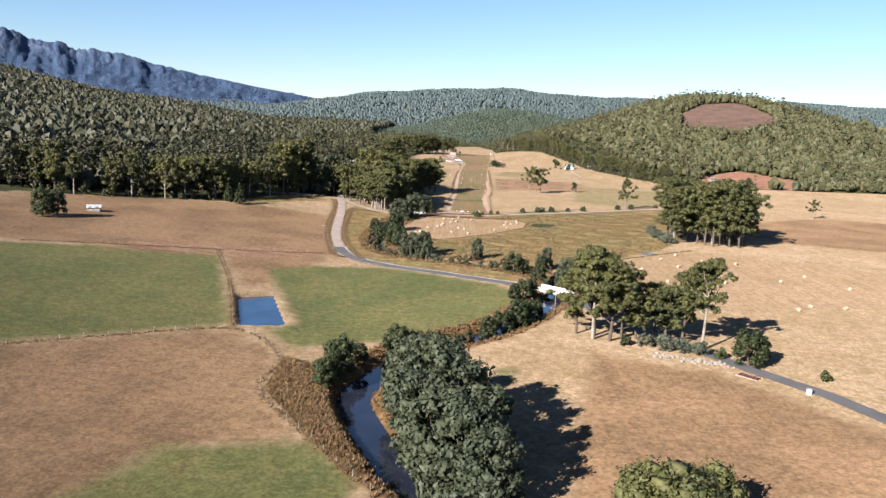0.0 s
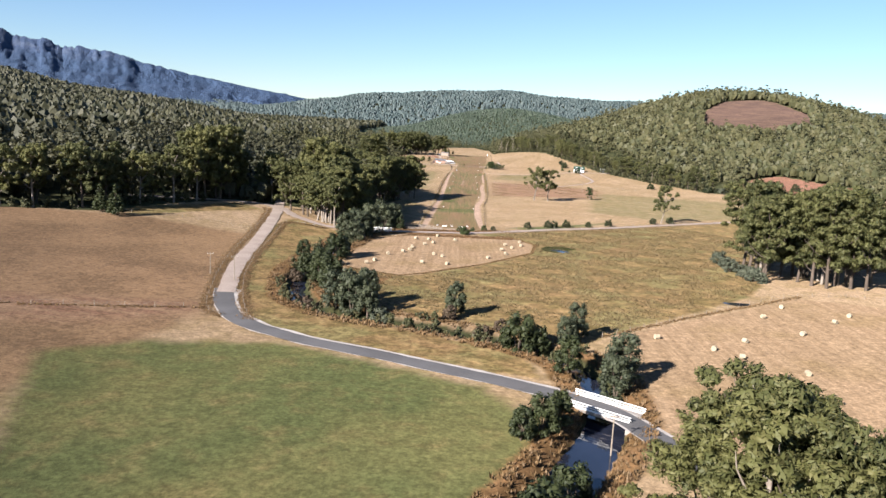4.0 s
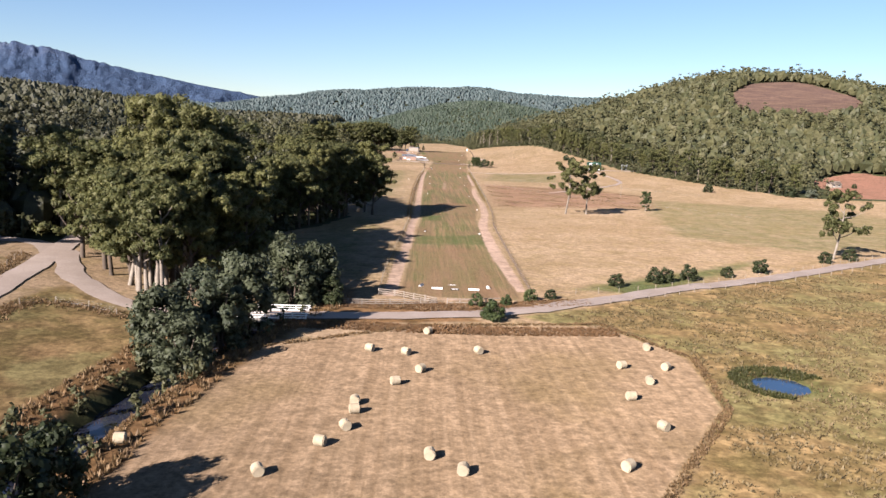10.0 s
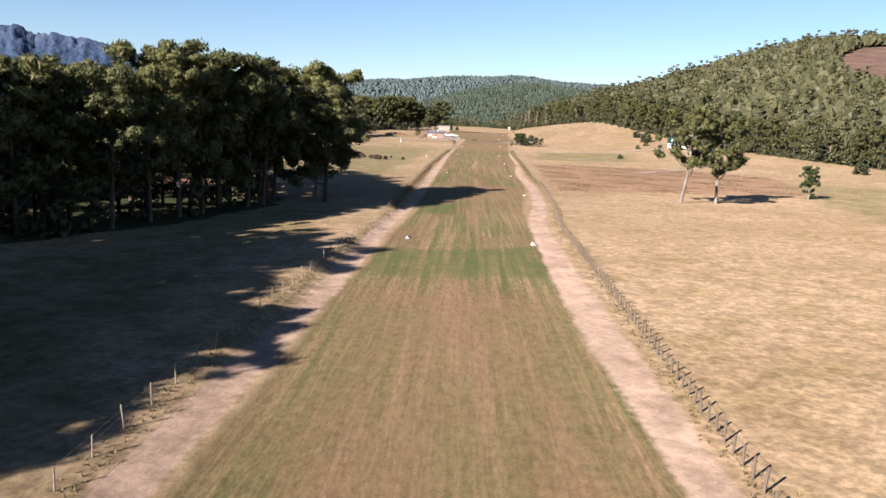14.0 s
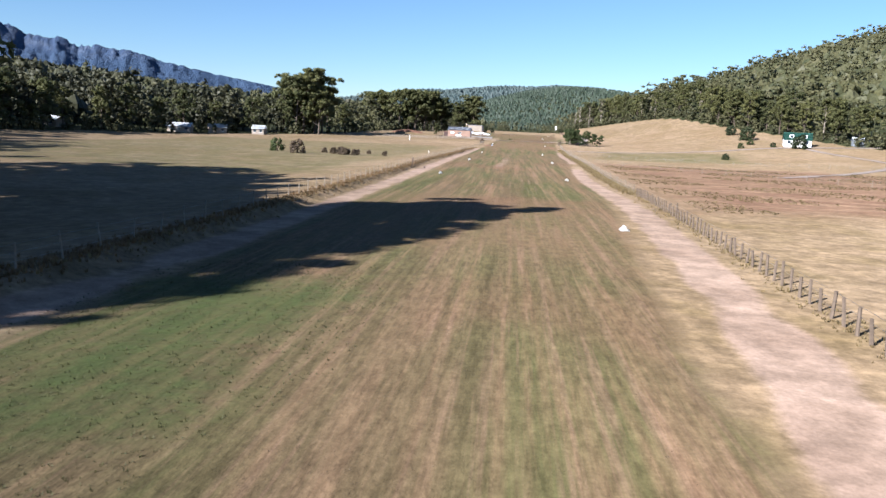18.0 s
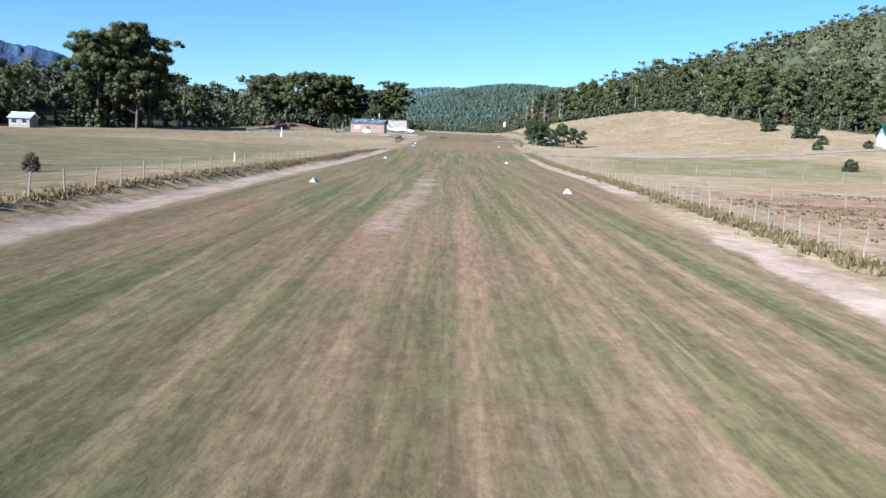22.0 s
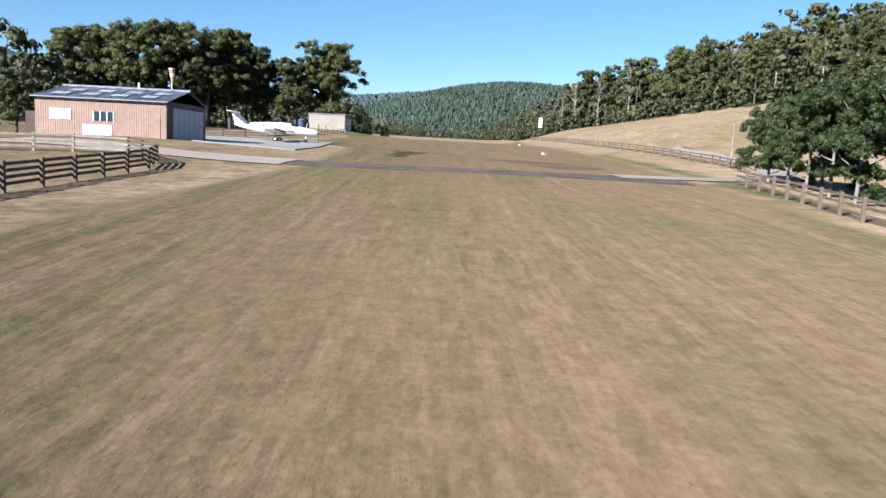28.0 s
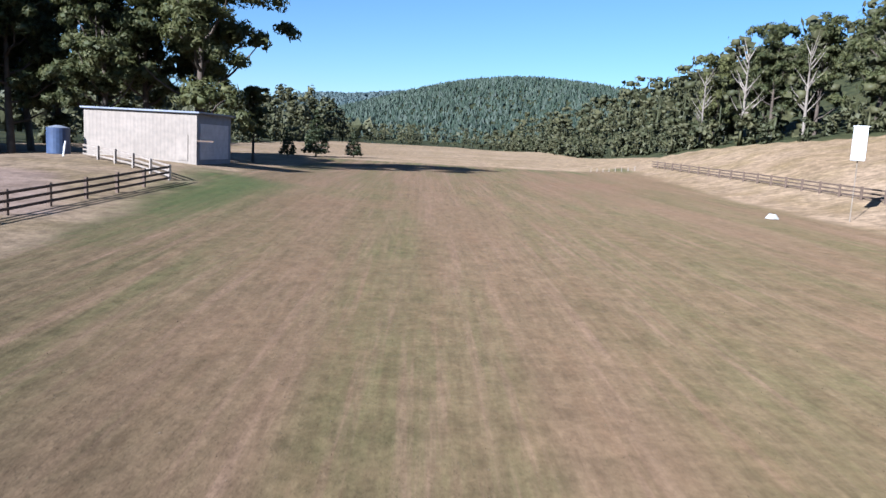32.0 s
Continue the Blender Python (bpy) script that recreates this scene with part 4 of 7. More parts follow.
for x, y, s in ((-115, 386, 0.85), (-122, 389, 0.75)):
    plant(FIR, x, y, s, 40 * x)
for x, y, kd, s in ((56, 603, 0, 1.55), (65, 606, 1, 1.4), (112, 506, 1, 1.35), (178, 569, 0, 1.3), (186, 574, 1, 1.2), (235, 498, 0, 0.9)):
    plant(OPENGUM[kd], x, y, s, 37 * x)
plant(YOUNG[0], 95.5, 627, 0.95, 0, "slim sapling alone in the paddock")
plant(BUSHES[0], 106, 499, 1.1, 0)
plant(BUSHES[0], 116, 505, 1.2, 50)
# willows and wattles round the bend of the river
for x, y, kd, s in ((29, 254, "d1", 0.85), (36, 246, "w0", 0.75), (38, 251, "w1", 0.8), (34, 277, "w2", 0.75), (31, 272, "w0", 0.55), (21, 269, "d0", 1.05), (25, 270, "d1", 0.85), (8, 291, "w2", 0.75), (7, 287, "b3", 1.2), (-2, 281, "d1", 0.5), (3, 281, "b3", 1.1), (14, 278, "b3", 1.3), (18, 280, "b3", 1.0),
                   (-16, 291, "w0", 0.85), (-12, 289, "w2", 0.8), (-20, 294, "w1", 0.8), (-13, 296, "w0", 0.8), (-18, 300, "w2", 0.75), (-9, 287, "b2", 1.4), (-25, 313, "d0", 1.0), (-28, 317, "d1", 1.05), (-35, 332, "d1", 0.95), (-33, 340, "d0", 0.75), (-37, 328, "b3", 1.5), (-27, 296, "b3", 1.5), (-31, 299, "b3", 1.2),
                   (-30, 355, "d0", 1.0), (-29, 360, "d1", 0.85), (-40, 352, "d1", 0.75), (-34, 398, "w0", 0.95), (-30, 395, "w1", 0.8), (-28, 404, "w2", 1.0), (-26, 409, "w0", 1.1), (-32, 408, "w1", 1.0), (-23, 431, "w1", 1.15), (-19, 434, "w0", 0.95), (-16.5, 431, "d0", 0.6), (-26, 436, "w2", 1.05), (21, 225, "d0", 0.75), (24, 228, "d1", 0.7), (18, 223, "d1", 0.6)):
    plant({"d": DARKS, "w": WATTLES, "b": BUSHES}[kd[0]][int(kd[1])], x, y, s, rnd.random() * 360, group="riverside trees")
# bushes along the gravel road
for x, y, kd, s in ((39, 456, 0, 1.0), (49, 462, 0, 1.15), (52, 464, 0, 1.1), (58, 467, 0, 1.2), (69, 473, 0, 0.9), (80, 480, 0, 1.2), (8.5, 434, 1, 0.85), (11, 424.5, 1, 1.25), (10, 426, 1, 0.9), (19, 440, 1, 0.85), (23, 442, 0, 0.7), (14, 436, 1, 0.7)):
    plant(BUSHES[kd], x, y, s, rnd.random() * 360, group="bushes beside the gravel road")
# bushes and trees round the far paddocks
for x, y, kd, s in ((-23.8, 734.4, 3, 0.42), (-18.0, 724.1, 3, 0.45), (-34.1, 730.2, 3, 0.50), (-30.7, 725.1, 3, 0.62), (-28.4, 722.3, 3, 0.70), (-27.1, 721.4, 3, 0.66), (-27.3, 724.4, 3, 0.60), (-24.9, 721.9, 3, 0.55), (-24.9, 725.1, 3, 0.52), (-45.1, 726.9, 1, 1.15), (-37.7, 718.8, 3, 1.15), (81, 797, 0, 0.75), (112, 905, 0, 1.5), (108, 862, 1, 0.9), (101, 850, 1, 0.8), (113, 850, 0, 0.7), (163, 733, 0, 1.7), (232, 721, 0, 1.5), (288, 752, 0, 2.2), (270, 770, 0, 1.0), (205, 720, 0, 2.0), (215, 716, 2, 1.8), (225, 712, 0, 1.6), (120, 842, 0, 1.8), (112, 880, 0, 2.0)):
    plant(BUSHES[kd], x, y, s, rnd.random() * 360)
# clump right of the strip
for x, y, s in ((38.8, 907.3, 0.95), (39.6, 911, 0.9), (38.4, 903.6, 1.0), (38.1, 900.4, 1.05), (37.8, 896.9, 1.1), (37.4, 893.4, 1.1), (37.3, 890, 1.15), (40.5, 898, 1.15), (40.8, 892, 1.1), (41, 904, 1.0), (37.8, 886, 1.05), (40.8, 886.6, 1.0), (42.4, 880.6, 0.85), (45.4, 882.4, 1.1), (48, 883, 0.9), (51, 888, 0.8)):
    plant(YOUNG[rnd.randrange(2)], x, y, s * 0.68, rnd.random() * 360, group="clump of trees beside the strip")
# grove by the junction and edge of the forest
for i in range(26):
    x, y = -66 + 24 * rnd.random(), 424 + 26 * rnd.random()
    if x + 66 < (445 - y) * 0.9 or x > -40 + (424 - y) * 0.1:
        x, y = -50 + 8 * rnd.random(), 428 + 14 * rnd.random()
    plant(LEAFYGUM[i % 3] if i % 3 == 1 else GUMS[i % 4], x, y, 0.78 + 0.2 * rnd.random(), rnd.random() * 360, group="grove at the road junction", wide=1.15)
for yy in np.arange(445, 622, 6.0):
    for row in range(2):
        xe = float(np.interp(yy, LEFT_EDGE_Y, LEFT_EDGE_X)) - 1 - row * 7 - 3 * rnd.random()
        if yy > 462 or xe < -50:
            plant(FINEGUM[rnd.randrange(3)] if row == 0 and yy > 520 else LEAFYGUM[rnd.randrange(3)], xe, yy + 4 * rnd.random(), (1.2 if yy < 480 else 0.74 if yy < 535 else 0.86) + 0.17 * rnd.random(), rnd.random() * 360, group="forest edge beside the strip")
plant(FINEGUM[0], -28, 566, 0.84, 130, group="forest edge beside the strip", wide=1.1)
for x, y, s, kd in ((-44, 446, 1.1, 0), (-40, 450, 1.05, 1), (-46, 455, 1.12, 2), (-42, 460, 1.0, 0), (-50, 448, 1.1, 1), (-37, 456, 0.85, 2)):
    plant(FINEGUM[kd], x, y, s, 50 * x, group="forest edge beside the strip")
for x, y, s, kd in ((-58, 452, 0.95, 0), (-52, 456, 0.9, 1), (-63, 458, 0.95, 2), (-57, 463, 0.9, 0), (-48, 466, 0.85, 1), (-66, 448, 0.95, 2), (-53, 472, 0.85, 1), (-61, 470, 0.95, 2), (-47, 444, 0.9, 0), (-39, 446, 0.75, 1), (-34, 445, 0.85, 0), (-38, 438, 0.85, 2), (-40, 431, 0.8, 1)):
    plant(LEAFYGUM[kd], x, y, s, 41 * x, group="forest edge beside the strip", wide=1.15)
for x, y, s in ((-9, 1113, 0.62), (-3, 1119, 0.42), (-13, 1108, 0.38)):
    plant(FIR, x, y, s, 30 * x, "dark ragged conifer past the end of the strip")
plant(FINEGUM[2], -19.2, 569, 0.88, 200, group="forest edge beside the strip", wide=1.15)
plant(GREATGUM, -22.5, 577.6, 0.88, 60, "great spreading eucalyptus at the forest's corner", wide=1.12)
for x, y in ((-185, 350), (-174, 360), (-164, 366), (-152, 374), (-142, 380), (-132, 388), (-126, 396), (-118, 410), (-112, 424), (-106, 440), (-102, 452), (-96, 464), (-88, 470), (-80, 468), (-74, 462), (-196, 352), (-205, 352), (-214, 352), (-158, 376), (-146, 386), (-136, 396), (-128, 408), (-120, 424), (-112, 446)):
    plant(LEAFYGUM[rnd.randrange(3)] if rnd.random() < 0.7 else GUMS[rnd.randrange(4)], x + 3 * rnd.random(), y + 4 * rnd.random(), 0.72 + 0.25 * rnd.random(), rnd.random() * 360, group="forest edge behind the brown paddock")
# trees beyond the left paddock and behind the hangar
for x, y, s, kd in ((-83, 884, 1.16, 0), (-79, 889, 1.22, 1), (-88, 892, 1.1, 2), (-75, 881, 0.85, 0), (-77, 895, 1.08, 2), (-85, 878, 1.05, 1), (-93, 886, 1.0, 0), (-65, 1055, 1.15, 0), (-59, 1058, 1.1, 1), (-54, 1056, 1.15, 2), (-48, 1060, 1.12, 0), (-42, 1062, 1.12, 1), (-37, 1068, 0.95, 2), (-70, 1058, 1.0, 1), (-75, 1062, 1.1, 0), (-81, 1058, 1.05, 2), (-87, 1064, 1.05, 1), (-24, 1062, 0.82, 0), (-21, 1066, 0.86, 1), (-27, 1070, 0.7, 2), (-36, 1076, 0.9, 0), (-42, 1082, 0.95, 1), (-50, 1070, 0.9, 2), (-58, 1090, 0.95, 0), (-15, 1064, 1.02, 2), (-12, 1078, 0.4, 1), (-26, 926, 0.26, 2)):
    plant(FINEGUM[kd], x, y, s, rnd.random() * 360, group="trees beyond the hangar", wide=1.15)
for x, y, s, kd in ((-57, 1072, 1.1, 0), (-45, 1074, 1.15, 1), (-16, 1068, 0.95, 3), (-47, 1078, 1.0, 2)):
    plant(GUMS[kd], x, y, s, rnd.random() * 360, group="trees beyond the hangar")
for i in range(20):
    yy = 700 + 240 * i / 20
    xe = float(np.interp(yy, LEFT_EDGE_Y, LEFT_EDGE_X)) - 4 - 6 * rnd.random()
    plant(LEAFYGUM[rnd.randrange(3)], xe, yy, 0.5 + 0.3 * rnd.random(), rnd.random() * 360, group="trees along the far paddock")
for i in range(56):
    yy = 730 + 400 * i / 56
    xe = float(np.interp(yy, RIGHT_EDGE_Y, RIGHT_EDGE_X)) + 1 + 14 * rnd.random()
    plant((GUMS[rnd.randrange(4)] if rnd.random() < 0.2 else LEAFYGUM[rnd.randrange(3)]), xe, yy, 0.52 + 0.3 * rnd.random(), rnd.random() * 360, group="forest edge on the hill side")
for x, y, s in ((60, 1100, 1.1), (66, 1092, 1.0), (73, 1082, 1.2), (79, 1078, 0.9), (92, 1052, 1.0), (98, 1040, 0.9), (58, 1112, 0.9), (86, 1064, 1.1)):
    dead_tree(x, y, s, rnd.random() * 360)


# ---- close woods as joined masses ----
def scatter(kinds, spots, sizes, rng):
    """Many trees in one mesh; kinds are leaf and trunk outlines."""
    vs, qs, ts, n = [], [], [], 0
    for (x, y), s in zip(spots, sizes):
        v, q = kinds[rng.integers(len(kinds))]
        a = rng.random() * 6.283
        c, d = math.cos(a) * s, math.sin(a) * s
        w = np.empty_like(v)
        w[:, 0], w[:, 1], w[:, 2] = v[:, 0] * c - v[:, 1] * d, v[:, 0] * d + v[:, 1] * c, v[:, 2] * s * (0.85 + 0.3 * rng.random())
        if v.shape[1] == 6:
            w[:, 3], w[:, 4], w[:, 5] = (v[:, 3] * c - v[:, 4] * d) / s, (v[:, 3] * d + v[:, 4] * c) / s, v[:, 5]
        w[:, :2] += (x, y)
        vs.append(w)
        qs.append(q + n)
        ts.append(np.full(len(v), rng.random()))
        n += len(v)
    v = np.vstack(vs)
    owner = np.repeat(np.arange(len(vs)), [len(a) for a in vs])
    base = ground_z(np.array([p[0] for p in spots]), np.array([p[1] for p in spots])) - 0.3
    v[:, 2] += base[owner]
    return v, np.vstack(qs), np.concatenate(ts)


def spots_in(rng, x0, x1, y0, y1, count, test):
    out = np.empty((0, 2))
    while len(out) < count:
        p = np.stack([rng.uniform(x0, x1, 4000), rng.uniform(y0, y1, 4000)], 1)
        out = np.vstack([out, p[test(p[:, 0], p[:, 1])]])
    return out[:count]


def crown_only(seed, height, spread, clumps, per, leaf, bare=0.3):
    rng = np.random.default_rng(seed)
    cs, rs = [], []
    for i in range(clumps):
        f = bare + (0.93 - bare) * rng.random()
        ring = spread * math.sqrt(max(0.08, 1 - ((f - 0.55) / 0.5) ** 2)) * 0.62 * rng.random() ** 0.5
        a = rng.random() * 6.283
        k = spread * (0.3 + 0.16 * rng.random())
        cs.append((math.cos(a) * ring, math.sin(a) * ring, f * height))
        rs.append((k, k, k * 0.7))
    leaves = leaf_cloud(rng, cs, rs, per, leaf)
    return joined([leaves, tube([(0, 0, 0), (0.1, 0, height * 0.4), (0, 0.1, height * 0.8)], [0.34, 0.24, 0.08], 4)])


frng = np.random.default_rng(77)
MID = [crown_only(s, 20, 5.4, 15, 12, 0.7, 0.15) for s in (1, 2, 3, 4, 5)]
HILLSIDE = [crown_only(s, 18, 5.4, 10, 6, 0.8, 0.1) for s in (6, 7, 8, 9)]
FARTHER = [crown_only(s, 19, 5.8, 3, 2, 2.2, 0.25) for s in (15, 16, 17)]
FAR = [crown_only(s, 18, 6.0, 5, 3, 1.5, 0.15) for s in (11, 12, 13, 14)]


def plantation_pine(seed, height, spread):
    """A ragged tapering conifer for hillsides far off."""
    rng = np.random.default_rng(seed)
    z, r = np.array([0.06, 1.0]) * height, np.array([1.0, 0.1]) * spread
    a = np.linspace(0, 6.283, 6)[:-1]
    k = 1 + 0.3 * rng.normal(size=(2, 5))
    v = np.stack([np.cos(a)[None] * r[:, None] * k, np.sin(a)[None] * r[:, None] * k, z[:, None] + 0.5 * rng.normal(size=(2, 5))], -1).reshape(-1, 3)
    q = [(j, (j + 1) % 5, 5 + (j + 1) % 5, 5 + j) for j in range(5)]
    return v, np.array(q)


def canopy(seed, height, spread, sides=5, rings=3):
    """One lumpy tree crown of a closed canopy, seen from far off."""
    rng = np.random.default_rng(seed)
    f = np.linspace(0, 1, rings)
    z = height * np.interp(f, [0, 0.5, 1.0], [0.25, 0.7, 0.94])
    r = spread * np.interp(f, [0, 0.5, 1.0], [0.8, 1.0, 0.42])
    a = np.linspace(0, 6.283, sides + 1)[:-1]
    k = 1 + 0.24 * rng.normal(size=(rings, sides))
    v = np.stack([np.cos(a)[None] * r[:, None] * k, np.sin(a)[None] * r[:, None] * k, z[:, None] + 0.07 * height * rng.normal(size=(rings, sides))], -1).reshape(-1, 3)
    q = [(i * sides + j, i * sides + (j + 1) % sides, (i + 1) * sides + (j + 1) % sides, (i + 1) * sides + j) for i in range(rings - 1) for j in range(sides)]
    return v, np.array(q)


PINES = [plantation_pine(s, 8.0, 3.4) for s in (21, 22, 23, 24, 25, 26)]
CANOPY = [canopy(s, 15, 5.0) for s in range(41, 49)]
LOW_CANOPY = [canopy(s, 9.5, 3.6) for s in range(51, 59)]
WIDE_CANOPY = [canopy(s, 15, 8.5, 5, 2) for s in range(61, 69)]
depth_left = lambda x, y: np.interp(y, LEFT_EDGE_Y, LEFT_EDGE_X, left=-400, right=999) - x
wooded = lambda x, y: woods(x, y) > 0.5
for name, region, count, kinds, test, smin, smax, label, leaves in (
        ("forest_left_near", (-330, -40, 345, 900), 1150, MID, lambda x, y: wooded(x, y) & (depth_left(x, y) > 8) & (depth_left(x, y) < 190), 0.7, 1.15, "close eucalyptus forest beside the valley floor", M_shadeforest),
        ("forest_left_under", (-330, -40, 345, 900), 2300, LOW_CANOPY, lambda x, y: wooded(x, y) & (depth_left(x, y) > 34) & (depth_left(x, y) < 200), 0.7, 1.2, "lower trees filling the eucalyptus forest", M_shadeforest),
        ("forest_left_far", (-1500, -180, 330, 2100), 30000, CANOPY, lambda x, y: wooded(x, y) & (depth_left(x, y) > 150), 0.75, 1.25, "eucalyptus forest covering the rising slope", M_shadeforest),
        ("forest_hill", (60, 640, 712, 1420), 2500, HILLSIDE, lambda x, y: wooded(x, y) & (x < 640), 0.6, 1.05, "eucalyptus forest covering the rounded hill", M_forest),
        ("forest_hill_under", (60, 640, 712, 1420), 9500, LOW_CANOPY, lambda x, y: wooded(x, y) & (x > 70 + np.interp(y, RIGHT_EDGE_Y, RIGHT_EDGE_X)) & (y < 1300), 0.7, 1.2, "lower trees filling the forest on the hill", M_forest),
        ("forest_right_far", (560, 1500, 640, 2100), 12000, CANOPY, wooded, 0.85, 1.4, "distant eucalyptus forest on the slopes", M_forest),
        ("forest_behind_hangar", (-330, -20, 900, 1420), 560, MID, lambda x, y: wooded(x, y) & (depth_left(x, y) > 6), 0.7, 1.1, "eucalyptus forest beyond the airstrip", M_forest),
        ("forest_behind_under", (-330, -20, 900, 1420), 1500, LOW_CANOPY, lambda x, y: wooded(x, y) & (depth_left(x, y) > 70), 0.7, 1.2, "lower trees filling the forest beyond the airstrip", M_forest),
        ("forest_valley_end", (-120, 120, 1330, 1440), 340, FAR, wooded, 0.3, 0.62, "low eucalyptus forest below the plantation", M_forest),
        ("pine_plantation", (-420, 560, 1430, 1980), 40000, PINES, lambda x, y: y > 1430, 0.28, 0.62, "dark pine plantation on the far hill", M_pine),
        ("forest_ridge", (-1800, 2500, 2050, 4400), 42000, WIDE_CANOPY, lambda x, y: (y > 2250) | (x > 560) | (x < -420), 0.7, 1.25, "forest on the far ridge, distance haze in its blue-green", M_hazeridge)):
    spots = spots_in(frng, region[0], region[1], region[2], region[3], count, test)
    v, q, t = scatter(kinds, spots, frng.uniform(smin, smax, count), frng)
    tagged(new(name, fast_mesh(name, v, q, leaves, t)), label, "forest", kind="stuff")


SCRUB = [crown_only(s, 4.5, 2.6, 7, 12, 0.35, 0.02) for s in (31, 32, 33)]
edge_l = lambda x, y: (depth_left(x, y) > -1) & (depth_left(x, y) < 9) & wooded(x, y)
edge_r = lambda x, y: (np.abs(x - np.interp(y, RIGHT_EDGE_Y, RIGHT_EDGE_X, left=9999)) < 9) & wooded(x, y)
for name, region, count, test, label in (("scrub_left", (-230, -30, 345, 1300), 420, edge_l, "low scrub under the forest edge"), ("scrub_right", (40, 270, 715, 1300), 420, edge_r, "low scrub under the hillside forest edge"), ("scrub_river", (-60, 45, 255, 442), 120, lambda x, y: (gap_to(RIVER, x, y) > 2.6) & (gap_to(RIVER, x, y) < 5.5), "low scrub crowding the river banks")):
    spots = spots_in(frng, *region, count, test)
    v, q, t = scatter(SCRUB, spots, frng.uniform(0.35, 0.7, count) if "river" in name else frng.uniform(0.6, 1.3, count), frng)
    tagged(new(name, fast_mesh(name, v, q, M_forest, t)), label, "scrub", kind="stuff")


def tufts(name, spots, height, width, blades, mat, label, rng):
    """Clumps of grass blades, three-cornered, joined into one mesh."""
    n = len(spots)
    p = np.repeat(np.column_stack([spots, ground_z(spots[:, 0], spots[:, 1]) - 0.03]), blades, 0)
    a = rng.random(n * blades) * 6.283
    k = np.repeat(rng.uniform(0.6, 1.4, n), blades)
    out = np.stack([np.cos(a), np.sin(a), np.zeros_like(a)], 1)
    side = np.stack([-np.sin(a), np.cos(a), np.zeros_like(a)], 1)
    h = (height * k * rng.uniform(0.6, 1.2, n * blades))[:, None]
    w = (width * k)[:, None]
    base = p + out * w * rng.uniform(0, 0.8, (n * blades, 1))
    v = np.stack([base - side * w * 0.35, base + side * w * 0.35, base + out * w * 0.7 + np.array([0, 0, 1.0]) * h], 1).reshape(-1, 3)
    t = np.repeat(np.repeat(rng.random(n), blades), 3)
    return tagged(new(name, fast_mesh(name, v, np.arange(len(v)).reshape(-1, 3), mat, t)), label, "grass", kind="stuff")


ROUGH_POLY = [(44, 286), (92, 332), (126, 398), (150, 450), (110, 488), (55, 452), (20, 428), (38, 412), (36, 388), (18, 358), (-4, 334), (-22, 342), (-24, 318), (-16, 302), (10, 292)]
tufts("tussock_grass", spots_in(frng, -40, 150, 284, 492, 26000, lambda x, y: (inside(ROUGH_POLY, x, y) > 0.6) & (np.sin(x / 3.1 + 2 * np.sin(y / 5.3)) + np.sin(y / 2.7 + x / 6.1) > -0.9)), 0.3, 0.3, 4, M_rushtuft, "straw-coloured tussocks in rough pasture", frng)
along = lambda line, lo, hi: (lambda x, y: (gap_to(line, x, y) > lo) & (gap_to(line, x, y) < hi))
tufts("river_reeds", spots_in(frng, -60, 50, 60, 440, 4200, along(RIVER, 3.6, 8.0)), 0.6, 0.36, 8, M_browntuft, "tall brown rank grass on the river bank", frng)
tufts("hay_edge_grass", spots_in(frng, -34, 40, 330, 432, 4200, lambda x, y: np.abs(inside([(-23, 404), (-29, 382), (-31, 361), (-31, 349), (-20, 340), (-9, 335), (-2, 340), (16, 360), (34, 388), (37, 407), (28, 424), (0, 419)], x, y, 1.5) - 0.22) < 0.2), 0.26, 0.16, 8, M_browntuft, "uncut brown grass round the hay paddock", frng)
tufts("bank_grass", spots_in(frng, -40, -10, 100, 160, 5200, lambda x, y: inside([(-37, 157), (-36, 137), (-23, 116), (-15, 104), (-11, 110), (-21, 134), (-23, 150)], x, y) > 0.5), 0.5, 0.26, 8, M_browntuft, "tall straw-coloured grass between fence and river", frng)
tufts("road_bank_grass", spots_in(frng, -32, 30, 412, 442, 6500, lambda x, y: (np.abs(y - 417.5 - 0.012 * np.maximum(0, x) ** 1.6) < 2.4) | ((np.abs(y - 432 - 0.4 * np.maximum(0, x - 8)) < 3.0) & (x > -18))), 0.3, 0.16, 9, M_russettuft, "tall russet grass and sedge beside the gravel road", frng)


# ---- roads and water ----
def ribbon(name, points, width, mat, label, lift=0.06, crown=0.06, ragged=0.12, offset=0.0, category="road", cols=6, seed=1):
    rng = np.random.default_rng(seed)
    p = curve_points(points, 2.0)
    d = np.gradient(p, axis=0)
    d /= np.linalg.norm(d, axis=1)[:, None]
    side = np.stack([d[:, 1], -d[:, 0]], 1)
    w = np.linspace(-0.5, 0.5, cols + 1)
    jig = np.cumsum(rng.normal(size=(len(p), 2)) * 0.4, 0)
    jig = (jig - np.array([np.convolve(jig[:, i], np.ones(9) / 9, "same") for i in range(2)]).T) * ragged * 3
    rows = []
    for i, f in enumerate(w):
        off = offset + width * f + (jig[:, 0] if i == 0 else jig[:, 1] if i == cols else 0)
        q = p + side * (off if np.ndim(off) == 0 else off[:, None])
        rows.append(np.column_stack([q, land(q[:, 0], q[:, 1]) + (lift if crown or 0 < i < cols else -0.05) + crown * (1 - (2 * f) ** 2)]))
    v = np.stack(rows, 1)
    n, c = v.shape[:2]
    k = (np.arange(n - 1)[:, None] * c + np.arange(c - 1)[None]).ravel()
    return tagged(new(name, fast_mesh(name, v.reshape(-1, 3), np.stack([k, k + 1, k + c + 1, k + c], -1), mat, None, True)), label, category, kind="structure")


